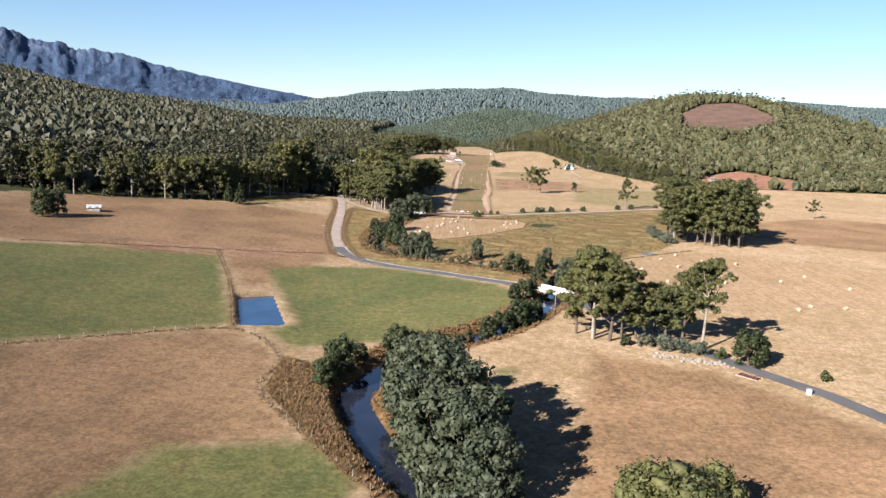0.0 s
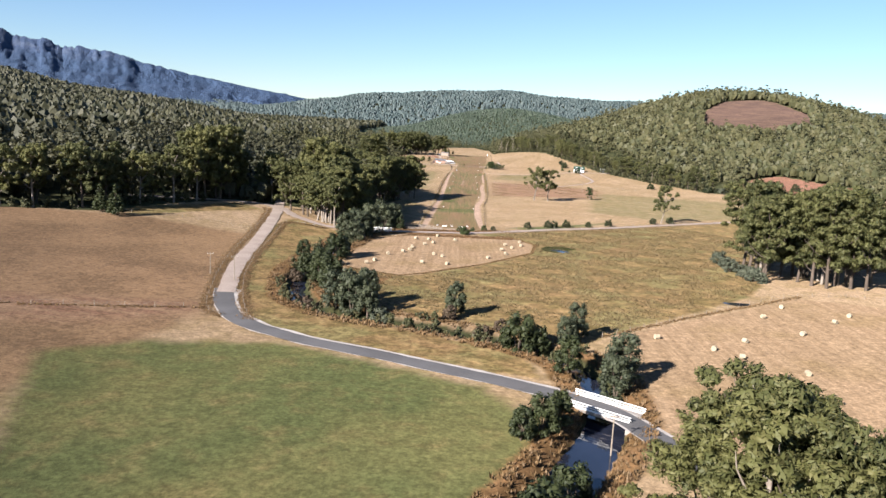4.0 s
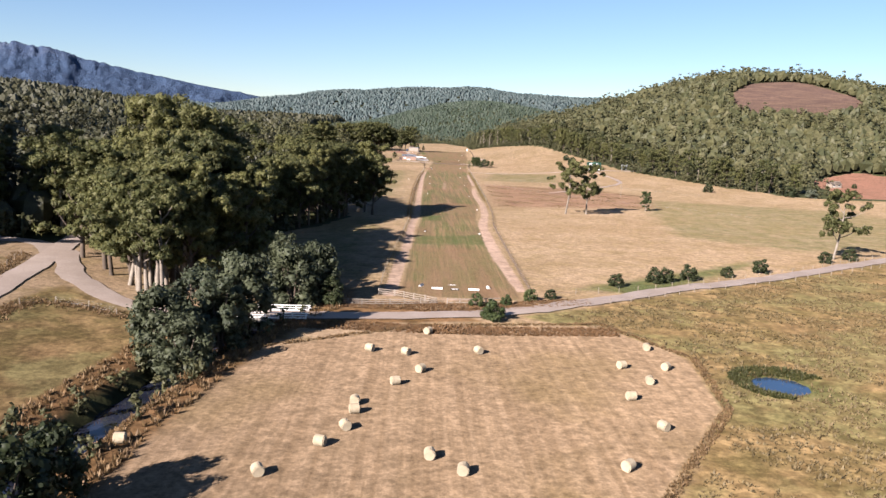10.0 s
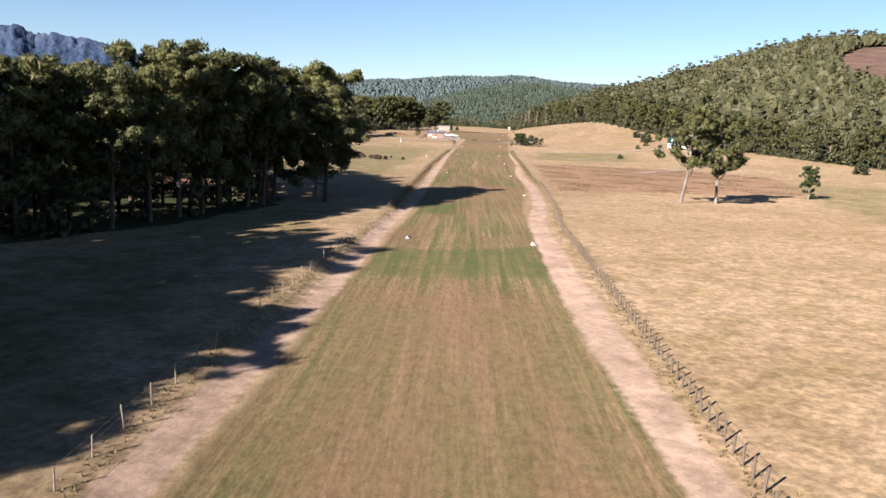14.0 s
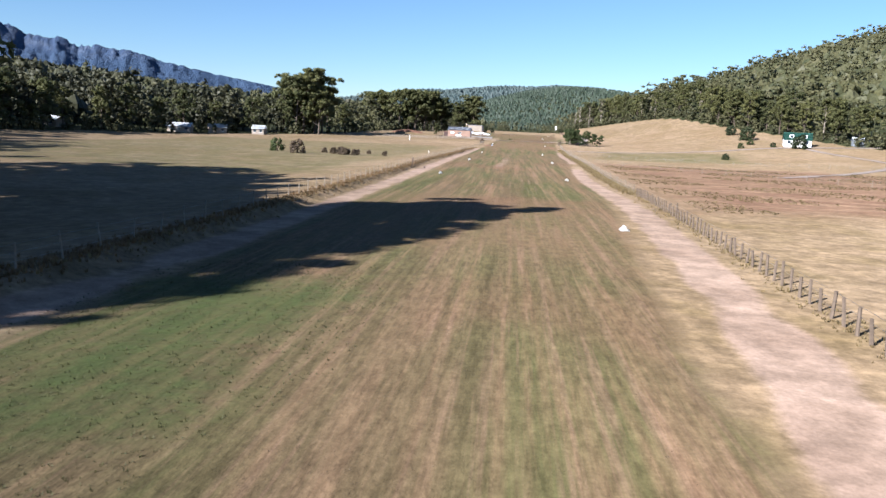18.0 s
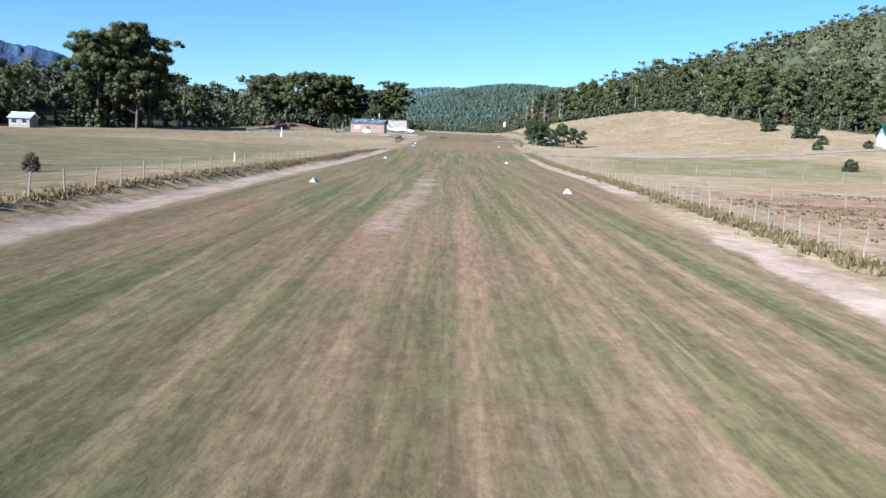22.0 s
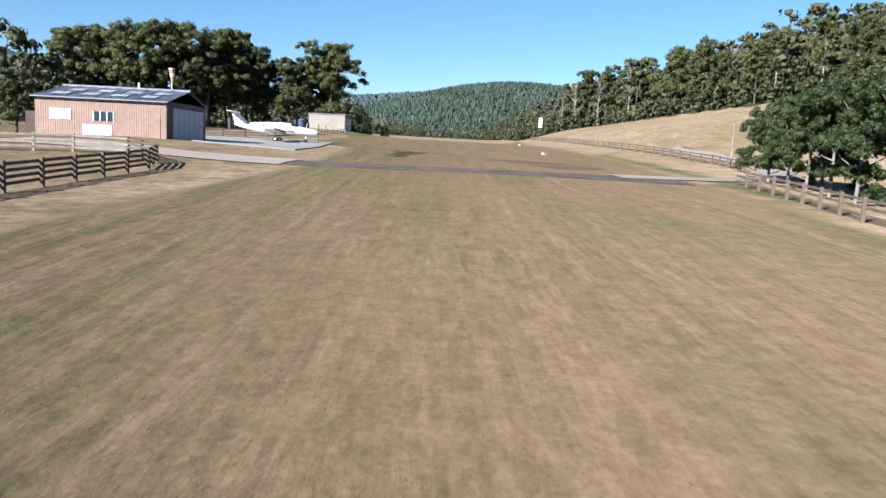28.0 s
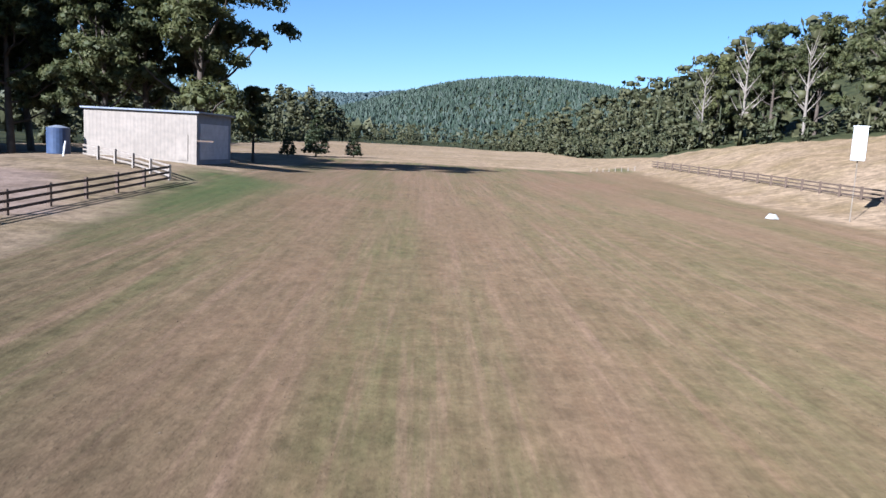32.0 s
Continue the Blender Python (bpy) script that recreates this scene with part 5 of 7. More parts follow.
ROAD = [(88, 128), (79, 150), (72, 160), (62, 176), (50, 196), (43, 210), (38, 226), (31.5, 238), (17, 247.2), (4, 253.2), (-7, 258.4), (-19.5, 263.3), (-26.7, 267.6), (-33.5, 272.2), (-39.5, 279), (-43.8, 286.5), (-47, 295), (-49, 303.7)]
ribbon("road_sealed", ROAD, 4.6, M_asphalt, "narrow sealed farm road curving through pasture", 0.12, 0.05, 0.1)
ribbon("road_verge", ROAD[6:], 5.7, M_verge, "pale crushed stone verge of the sealed road", 0.08, 0.02, 0.1, 0.4, "verge", seed=4)
ribbon("road_gravel", [(-48, 300), (-51.4, 314), (-55, 332), (-59, 360), (-63.2, 395), (-65.5, 412), (-68.5, 432), (-72, 450), (-76, 470), (-80, 500)], 4.4, M_gravel, "pale gravel road up to the junction", 0.18, 0.05, 0.15, seed=5)
ribbon("road_crossing", [(-71, 452), (-66, 442), (-58, 430), (-44, 420), (-27, 422), (-9, 424), (4, 427), (15, 431), (37, 445), (53, 457), (75, 470), (109, 494), (150, 524), (189, 553), (240, 592)], 4.4, M_gravel, "pale gravel road across the end of the strip", 0.18, 0.05, 0.2, seed=6)
ribbon("road_forest", [(-70, 446), (-78, 456), (-90, 456), (-105, 448), (-130, 430)], 4.5, M_gravel, "gravel road along the forest edge", 0.1, 0.04, 0.2, seed=7)
ribbon("taxi_track", [(-16, 907), (-8, 906), (-1, 904.6), (4.4, 904)], 4.0, M_gravel, "pale gravel track from hangar to strip", 0.06, 0.03, 0.25, seed=8)
ribbon("crossing_track", [(4.2, 904), (10, 904.6), (16, 904.6), (25, 904.2), (31, 904.5)], 4.2, speckled("dark_gravel", (0.088, 0.07, 0.064), (0.04, 0.033, 0.032), 2.6, 0.45, 0.98, 0.9, use_local=False, c=(0.15, 0.115, 0.088)), "dark gravel track across the strip", 0.015, 0.03, 0.28, seed=9)
ribbon("drive_track", [(27, 905.6), (34, 907.5), (41, 913), (47.5, 925), (49.5, 942), (49.5, 962)], 3.0, M_gravel, "pale gravel drive beside the strip", 0.06, 0.03, 0.25, seed=10)
ribbon("house_drive", [(30, 838), (60, 836), (90, 840), (118, 846), (165, 842)], 3.0, M_gravel, "pale gravel drive to the house", 0.08, 0.03, 0.25, seed=12)
ribbon("field_track", [(66, 702), (100, 740), (124, 780), (122, 840)], 2.4, M_gravel, "pale farm track through pasture", 0.08, 0.03, 0.3, seed=13)
ribbon("yard_track", [(-17, 1000), (-16.5, 1012), (-17, 1022), (-20, 1029), (-30, 1032)], 2.4, M_gravel, "pale track to the shed", 0.06, 0.03, 0.3, seed=14)
apron_bm = bmesh.new()
poly = [(-7.2, 918.8), (-5, 918.5), (2, 919), (2.2, 931), (1.4, 949.5), (-18, 949.5), (-18, 926), (-7.2, 926)]
top_v = [apron_bm.verts.new((x, y, gz(x, y) + 0.1)) for x, y in poly]
apron_bm.faces.new(top_v)
geo = bmesh.ops.extrude_face_region(apron_bm, geom=apron_bm.faces[:])["geom"]
bmesh.ops.translate(apron_bm, verts=[g for g in geo if isinstance(g, bmesh.types.BMVert)], vec=(0, 0, -0.6))
bmesh.ops.recalc_face_normals(apron_bm, faces=apron_bm.faces[:])
mesh = bpy.data.meshes.new("apron")
apron_bm.to_mesh(mesh)
mesh.materials.append(M_concrete)
tagged(new("apron", mesh), "pale concrete parking apron", "pavement", kind="structure")


def sheet_of_water(name, outline, z, mat, label):
    bm = bmesh.new()
    f = bm.faces.new([bm.verts.new((x, y, z)) for x, y in outline])
    bmesh.ops.recalc_face_normals(bm, faces=[f])
    if f.normal.z < 0:
        f.normal_flip()
    mesh = bpy.data.meshes.new(name)
    bm.to_mesh(mesh)
    bm.free()
    mesh.materials.append(mat)
    return tagged(new(name, mesh), label, "water", kind="structure")


sheet_of_water("water_dam", [(-66, 213), (-55, 174), (-39, 179), (-50, 217)], land(np.array([-53.0]), np.array([195.0]))[0] - 0.35, M_pondwater, "still blue farm dam with grassy banks")
sheet_of_water("water_puddle", [(PUDDLE[0] + 6 * math.cos(a), PUDDLE[1] + 6 * math.sin(a)) for a in np.linspace(0, 6.2, 20)], land(np.array([46.0]), np.array([398.0]))[0] - 0.42, M_pondwater, "small blue pond among green sedge")
WALLOW = (83.0, 317.9)
sheet_of_water("water_wallow", [(WALLOW[0] + (3.6 + 0.7 * math.sin(3 * a)) * math.cos(a), WALLOW[1] + (2.2 + 0.5 * math.cos(2 * a)) * math.sin(a)) for a in np.linspace(0, 6.0, 18)], gz(*WALLOW) + 0.1, M_riverwater, "dark muddy wallow in rough pasture")
dd = np.gradient(RIVER, axis=0)
dd /= np.linalg.norm(dd, axis=1)[:, None]
rs = np.stack([dd[:, 1], -dd[:, 0]], 1)
rv = np.stack([np.column_stack([RIVER + rs * o * (4.6 - 1.7 * ease(215, 262, RIVER[:, 1]))[:, None], land(RIVER[:, 0], RIVER[:, 1]) - 1.9]) for o in (-1, 1)], 1)
k = 2 * np.arange(len(RIVER) - 1)
tagged(new("water_river", fast_mesh("water_river", rv.reshape(-1, 3), np.stack([k, k + 1, k + 3, k + 2], -1), M_riverwater, None, True)), "dark narrow river between overgrown banks", "river", kind="structure")


# ---- fences ----
def post_mesh(height, r, sides=6, square=False):
    bm = bmesh.new()
    if square:
        box(bm, -r, -r, -0.3, r, r, height, 0.012)
    else:
        rod(bm, (0, 0, -0.3), (0, 0, height), r, r * 0.85, sides)
    mesh = bpy.data.meshes.new("post")
    bm.to_mesh(mesh)
    bm.free()
    return mesh


POST = post_mesh(1.15, 0.07)
POST.materials.append(M_post)
DARKPOST = post_mesh(0.98, 0.08)
DARKPOST.materials.append(M_darkpost)
STAKE = post_mesh(1.15, 0.045)
STAKE.materials.append(M_post)


def wire_fence(points, gap, label, mesh=POST, height=1.1, strands=3, jitter=0.05, seed=1):
    rng = random.Random(seed)
    p = curve_points(points, 1.0) if len(points) > 2 else np.array([np.array(points[0]) + (np.array(points[1]) - np.array(points[0])) * t for t in np.linspace(0, 1, 60)])
    s = np.concatenate([[0], np.cumsum(np.hypot(*np.diff(p, axis=0).T))])
    at = np.arange(0, s[-1], gap)
    px, py = np.interp(at, s, p[:, 0]), np.interp(at, s, p[:, 1])
    pz = ground_z(px, py)
    base = thing("fence", float(px[0]), float(py[0]), label, "fence")
    inv = base.matrix_world.inverted()
    for x, y, z in zip(px, py, pz):
        ob = new("post", mesh)
        ob.parent = base
        ob.matrix_basis = inv @ pose(float(x), float(y), float(z), rng.gauss(0, 3), rng.gauss(0, 3), rng.random() * 360) @ Matrix.Diagonal((1, 1, 1 + rng.gauss(0, jitter), 1))
    for i in range(strands):
        h = height * (0.35 + 0.6 * i / max(1, strands - 1))
        v, q = tube(np.column_stack([px, py, pz + h]), np.full(len(px), 0.006), 3)
        part("wire", fast_mesh("wire", v - np.array(base.matrix_world.translation), q, M_wire), None, base)
    return base


wire_fence([(20, 449), (20.3, 473), (21, 505), (22.3, 550), (24.5, 578), (26, 607), (27.4, 640)], 1.3, "dark grey timber post and wire fence along the strip", DARKPOST, jitter=0.1, seed=2)
wire_fence([(27.4, 642), (28.8, 690), (29.9, 735), (31, 790), (31.8, 840), (32.2, 868)], 1.9, "pale stake and wire fence along the strip", STAKE, jitter=0.08, seed=22)
wire_fence([(-9, 441), (-9, 466), (-8, 493), (-6.6, 530), (-6, 565), (-6.6, 611), (-6.2, 677), (-5.2, 740), (-4, 790), (-2.4, 825), (-1.4, 850), (0, 871)], 3.0, "pale timber post and wire fence along the strip", STAKE, jitter=0.05, seed=3)
wire_fence([(-160, 95), (-94, 146), (-77, 160), (-54, 175), (-38, 158), (-37, 137), (-23, 116), (-13, 102), (2, 84)], 5.0, "wire fence with long dry grass round the paddock", seed=4)
wire_fence([(-146, 243), (-120, 255), (-88, 269), (-48, 285)], 6.0, "wire fence between brown and green paddocks", seed=5)
wire_fence([(-88, 268), (-70, 224), (-54, 176)], 5.0, "wire fence beside the farm dam", seed=6)
wire_fence([(-43, 279), (-47.8, 285), (-53, 304), (-59, 332), (-63.6, 362), (-68, 402), (-72, 430), (-76, 446)], 5.0, "roadside wire fence in long grass", seed=7)
wire_fence([(-36, 277), (-40.8, 290), (-45.4, 305), (-50.3, 325), (-55.2, 357), (-59, 397), (-60, 414), (-53, 417), (-44, 414.5)], 5.0, "roadside wire fence in long grass", seed=8)
wire_fence([(25, 436), (40, 443.5), (56, 455), (78, 468), (112, 490), (150, 518), (190, 548)], 5.0, "roadside wire fence below the gravel road", seed=9)
wire_fence([(24, 446), (37, 450), (60, 463), (90, 483), (130, 513)], 5.0, "roadside wire fence above the gravel road", seed=10)
wire_fence([(40, 280), (66, 302), (104, 329), (140, 326), (172, 299)], 5.0, "wire fence round the hay paddock", seed=11)
wire_fence([(-66, 392), (-90, 398), (-112, 394), (-140, 384)], 6.0, "wire fence at the head of the brown paddock", seed=12)
wire_fence([(30, 812), (44, 790), (70, 770), (100, 748), (150, 706)], 5.0, "wire fence across the far paddock", STAKE, seed=13)
wire_fence([(32, 740), (60, 700), (95, 655), (140, 610)], 6.0, "wire fence across the pasture", STAKE, seed=14)


def grass_along(name, lines, count, mat, label, spread=1.2, height=0.6):
    pts = []
    for line in lines:
        p = curve_points(line, 0.5)
        pts.append(p[frng.integers(len(p), size=count // len(lines))] + frng.normal(size=(count // len(lines), 2)) * spread * 0.5)
    tufts(name, np.vstack(pts), height, height * 0.6, 5, mat, label, frng)


grass_along("fence_grass", [[(20, 449), (20.3, 473), (21, 505), (22.3, 550), (24.5, 578), (26, 607), (27.6, 650), (28.8, 690), (29.6, 735), (30.4, 790), (31.6, 840)], [(-9, 441), (-8, 493), (-6, 565), (-6.2, 677), (-4, 790), (-1.2, 832)]], 7000, M_strawtuft, "dry grass along the strip fences", 1.0, 0.16)
grass_along("lane_grass", [[(-43, 279), (-47.8, 285), (-53, 304), (-59, 332), (-63.6, 362), (-68, 402), (-72, 430), (-76, 446)], [(-36, 277), (-40.8, 290), (-45.4, 305), (-50.3, 325), (-55.2, 357), (-59, 397), (-60, 414), (-53, 417), (-44, 414.5)]], 9000, M_browntuft, "tall brown grass along the lane", 1.7, 0.34)
grass_along("paddock_grass", [[(-94, 146), (-77, 160), (-54, 175), (-38, 158), (-37, 137), (-23, 116), (-13, 102)], [(-146, 243), (-88, 269), (-48, 285)], [(-88, 268), (-70, 224), (-54, 176)], [(40, 280), (66, 302), (104, 329)]], 3600, M_browntuft, "dry grass along paddock fences", 1.0, 0.35)
tufts("pond_sedge", spots_in(frng, 36, 56, 388, 408, 700, lambda x, y: (np.abs(np.hypot(x - PUDDLE[0], y - PUDDLE[1]) - 5.2) < 1.4) & ((x < PUDDLE[0] - 1) | (y > PUDDLE[1] + 2))), 0.42, 0.22, 8, M_greentuft, "green sedge round the small pond", frng)
tufts("rank_grass", spots_in(frng, -4, 18, 500, 584, 9000, lambda x, y: (inside([(-3, 556), (5, 558), (8, 566), (6, 582), (-3, 580)], x, y, 1.0) + 0.4 * np.sin(2.1 * x + y) * np.sin(1.3 * y) > 0.5) | (inside([(-3.5, 504), (16.5, 508), (16, 526), (-3.5, 519)], x, y, 0.6) > 0.7)), 0.07, 0.04, 4, M_greentuft, "rank green grass in damp patches of the strip", frng)
tufts("long_grass", spots_in(frng, 7, 15, 914, 937, 16000, lambda x, y: inside([(10.4, 933.6), (13.4, 931), (12.8, 927.5), (12, 924), (11.6, 919), (10.4, 919), (10.5, 925), (10.5, 930)], x, y, 1.2) + 0.3 * np.sin(3.1 * x + y) * np.sin(1.7 * y - 0.6 * x) > 0.5), 0.05, 0.032, 3, M_greentuft, "patch of longer green grass on the strip", frng)
on_strip = lambda x, y: (inside(RUNWAY, x, y) > 0.8) & (np.abs(y - 904.3) > 2.3)
tufts("strip_grass", spots_in(frng, -3, 44, 545, 1060, 95000, on_strip), 0.036, 0.045, 3, M_mowntuft, "short brown mown grass on the strip", frng)
tufts("green_strip_grass", spots_in(frng, -3, 44, 545, 1060, 45000, on_strip), 0.034, 0.045, 3, M_striptuft, "short green mown grass on the strip", frng)
grass_along("bank_edge_grass", [[(-6, 560), (-6.6, 611), (-6.2, 677), (-5.2, 740), (-4, 790), (-2.4, 825)]], 6000, M_browntuft, "rank brown grass on the bank beside the strip", 1.0, 0.2)
grass_along("verge_grass", [[(27.2, 640), (28.2, 690), (29.2, 735), (30.2, 790), (31, 840)]], 9000, M_strawtuft, "tall straw-coloured grass under the fence", 1.0, 0.27)
tufts("fallow_rushes", spots_in(frng, 29, 118, 612, 745, 7000, lambda x, y: (inside([(30, 618), (60, 628), (104, 640), (116, 700), (80, 738), (33, 742)], x, y, 6.0) > 0.55) & (np.sin(x / 4.3 + 1.5 * np.sin(y / 6.1)) + np.sin(y / 3.9 + x / 7.0) > 0.1)), 0.17, 0.18, 5, M_rushtuft, "clumps of straw-brown rushes in the fallow paddock", frng)
grass_along("track_verge_grass", [[(4.2, 901.9), (16, 902.3), (31, 902.2)], [(4.2, 906.3), (16, 906.9), (31, 906.6)]], 2600, M_browntuft, "ragged grass along the dark gravel track", 0.6, 0.07)


def rail_fence(points, gap, rails, height, mat, label, thick=0.05):
    base = thing("rail_fence", points[0][0], points[0][1], label, "fence")
    inv = base.matrix_world.inverted()
    mesh = post_mesh(height + 0.1, 0.08, square=True)
    mesh.materials.append(mat)
    for (ax, ay), (bx, by) in zip(points[:-1], points[1:]):
        n = max(1, round(math.hypot(bx - ax, by - ay) / gap))
        turn = math.degrees(math.atan2(by - ay, bx - ax))
        for i in range(n):
            x0, y0, x1, y1 = ax + (bx - ax) * i / n, ay + (by - ay) * i / n, ax + (bx - ax) * (i + 1) / n, ay + (by - ay) * (i + 1) / n
            z0, z1 = gz(x0, y0), gz(x1, y1)
            ob = new("post", mesh)
            ob.parent = base
            ob.matrix_basis = inv @ pose(x0, y0, z0, 0, 0, turn)
            for r in range(rails):
                h = height * (0.28 + 0.68 * r / (rails - 1))
                bm = bmesh.new()
                ln = math.hypot(x1 - x0, y1 - y0)
                box(bm, 0, -thick / 2 - 0.1, -0.065, ln + 0.06, thick / 2 - 0.1, 0.065, 0.008)
                ob = part("rail", bm, mat, base)
                tilt = math.degrees(math.atan2(z1 - z0, ln))
                ob.matrix_basis = inv @ pose(x0, y0, z0 + h, 0, 0, turn) @ pose(0, 0, 0, 0, -tilt, 0)
    return base


rail_fence([(-9, 440.5), (-6, 439.7), (-2.5, 437.5), (1.6, 434.8)], 2.4, 3, 1.1, M_rail, "weathered pale post and rail fence at the strip's end")
rail_fence([(-16, 431.6), (-9, 432.0), (-4, 433.0), (1.6, 434.6)], 2.4, 3, 1.0, M_rail, "weathered pale post and rail fence above the ditch")
rail_fence([(3.5, 435.2), (8, 435.8), (13, 437.4)], 2.4, 2, 0.9, M_rail, "low weathered rail fence by the road")
rail_fence([(-48, 896), (-30, 898), (-18, 899.5), (-9, 901.5), (-5.5, 901.5)], 2.6, 3, 1.1, M_rail, "pale post and rail yard fence before the hangar")
rail_fence([(-5.5, 901.5), (-2.2, 897.5), (-1.2, 893.5), (-1.6, 886), (-1.8, 878), (-1.2, 866)], 2.4, 4, 1.1, M_darkrail, "dark four-rail timber fence curving to the strip")
rail_fence([(-30, 953), (-14, 954), (-8.6, 956.5), (-7.4, 963), (-8, 978), (-8.4, 1000), (-7.3, 1016), (-6, 1028)], 3.4, 3, 1.0, M_darkrail, "dark four-rail timber fence beside the strip")
rail_fence([(-6.2, 1029), (-10, 1033), (-15.5, 1037.6)], 2.6, 3, 0.9, M_rail, "pale timber rail fence leading to the shed")
rail_fence([(32, 872), (32.4, 884), (34, 896), (35, 904)], 2.6, 3, 1.0, M_darkpost, "timber rail fence beside the clump of trees")
rail_fence([(44, 924), (45.3, 936), (44.6, 956), (43.5, 974), (43, 992), (43.6, 1008), (44.6, 1030), (45.4, 1060), (45.8, 1099)], 3.4, 3, 1.0, M_darkrail, "long dark timber rail fence beside the strip")
for x, y in ((38.6, 1109), (39.3, 1107.6), (40.0, 1106.3), (40.7, 1105), (41.4, 1103.7), (42.1, 1102.4), (42.8, 1101.1), (43.5, 1099.8)):
    st = thing("stake", x, y, "short pale timber stake in grass", "stake", "stakes at the end of the strip")
    part("shaft", boxed(-0.045, -0.045, -0.2, 0.045, 0.045, 0.7, bevel=0.01), M_rail, st)
g = thing("rail_fence", -5.6, 681, "short dark timber rail fence at the bank", "fence", turn=96)
for dx in (-2.6, 0.0, 2.6):
    part("post", boxed(dx - 0.07, -0.07, -0.2, dx + 0.07, 0.07, 1.15, bevel=0.01), M_darkrail, g)
part("rail", boxed(-2.7, -0.12, 0.92, 2.7, -0.072, 1.06, bevel=0.01), M_darkrail, g)
for x, y in ((-0.5, 853),):
    g = thing("gate_frame", x, y, "dark timber gate frame in the fence", "gate", "gate frames", turn=5)
    for dx in (-0.4, 0.4):
        part("post", boxed(dx - 0.06, -0.06, -0.2, dx + 0.06, 0.06, 1.05, bevel=0.01), M_darkrail, g)
    part("rail", boxed(-0.46, -0.05, 0.86, 0.46, 0.05, 0.98, bevel=0.01), M_darkrail, g)


# ---- bridges ----
def bridge(x, y, length, width, turn, label):
    b = thing("bridge", x, y, label, "bridge", turn=turn, z=float(land(np.array([x]), np.array([y]))[0]))
    part("deck", boxed(-length / 2, -width / 2, -0.3, length / 2, width / 2, 0.1, bevel=0.02), M_concrete, b)
    for s in (-1, 1):
        part("kerb", boxed(-length / 2, s * width / 2 - 0.14, 0.1, length / 2, s * width / 2 + 0.14, 0.32, bevel=0.02), M_white, b)
        part("top_rail", boxed(-length / 2 - 0.3, s * width / 2 - 0.07, 0.92, length / 2 + 0.3, s * width / 2 + 0.07, 1.07, bevel=0.015), M_white, b)
        part("mid_rail", boxed(-length / 2 - 0.3, s * width / 2 - 0.05, 0.55, length / 2 + 0.3, s * width / 2 + 0.05, 0.68, bevel=0.015), M_white, b)
        for i in range(6):
            px = -length / 2 + length * i / 5
            part("post", boxed(px - 0.08, s * width / 2 - 0.08, 0.1, px + 0.08, s * width / 2 + 0.08, 1.0, bevel=0.01), M_white, b)
        part("abutment", boxed(s * length / 2 - 0.5, -width / 2, -3.2, s * length / 2 + 0.5, width / 2, -0.3, bevel=0.03), M_concrete, b)
    for s in (-1, 1):
        part("beam", boxed(-length / 2, s * width * 0.35 - 0.2, -0.75, length / 2, s * width * 0.35 + 0.2, -0.3, bevel=0.02), M_concrete, b)
    return b


bridge(32.0, 237.4, 12.0, 5.4, -38, "white-railed concrete road bridge over the river")
bridge(-24.5, 422.4, 10.5, 5.2, 4, "white-railed timber and concrete bridge on the gravel road")


# ---- hay bales ----
def bale_mesh():
    bm = bmesh.new()
    rod(bm, (-0.55, 0, 0.54), (0.55, 0, 0.54), 0.55, sides=20)
    bmesh.ops.bevel(bm, geom=[e for e in bm.edges if len(e.link_faces) == 2 and e.calc_face_angle() > 1.0], offset=0.08, segments=2, affect="EDGES")
    rng = random.Random(3)
    for v in bm.verts:
        v.co.y *= 1 + rng.gauss(0, 0.012)
        v.co.z = max(0.0, v.co.z * (1 + rng.gauss(0, 0.012)))
        v.co.x *= 1 + rng.gauss(0, 0.01)
    mesh = bpy.data.meshes.new("hay_bale")
    bm.to_mesh(mesh)
    bm.free()
    mesh.materials.append(M_bale)
    return mesh


BALE = bale_mesh()
for group, spots_b in (("bales in the hay paddock by the strip", ((0, 415), (-8, 405), (-3, 404), (-1, 397), (7, 406), (-4, 392), (-8.2, 385), (-8, 382.5), (-8.5, 378), (-10.5, 374), (-15, 367.5), (-29, 373), (0, 372), (3, 369), (32, 411), (26, 402), (32, 402), (28, 396), (24, 390), (25, 381), (18.5, 371), (-27, 346), (-20, 350), (-18, 355), (-3, 355.5), (5, 355))),
                       ("bales in the paddock beyond the river", ((52, 281), (62, 274), (66, 269), (84, 304), (93, 315), (87, 289), (100, 301), (75, 260), (72, 245), (48, 240), (46, 275), (71, 281), (106, 226), (112, 231), (123, 231), (113, 299), (107, 308), (96, 262), (118, 268), (132, 280), (140, 262)))):
    for x, y in spots_b:
        ob = new("hay_bale", BALE)
        ob.matrix_world = pose(x, y, gz(x, y) - 0.04, 0, 0, rnd.random() * 180)
        tagged(ob, "round straw-coloured hay bale lying in stubble", "hay bale", group)


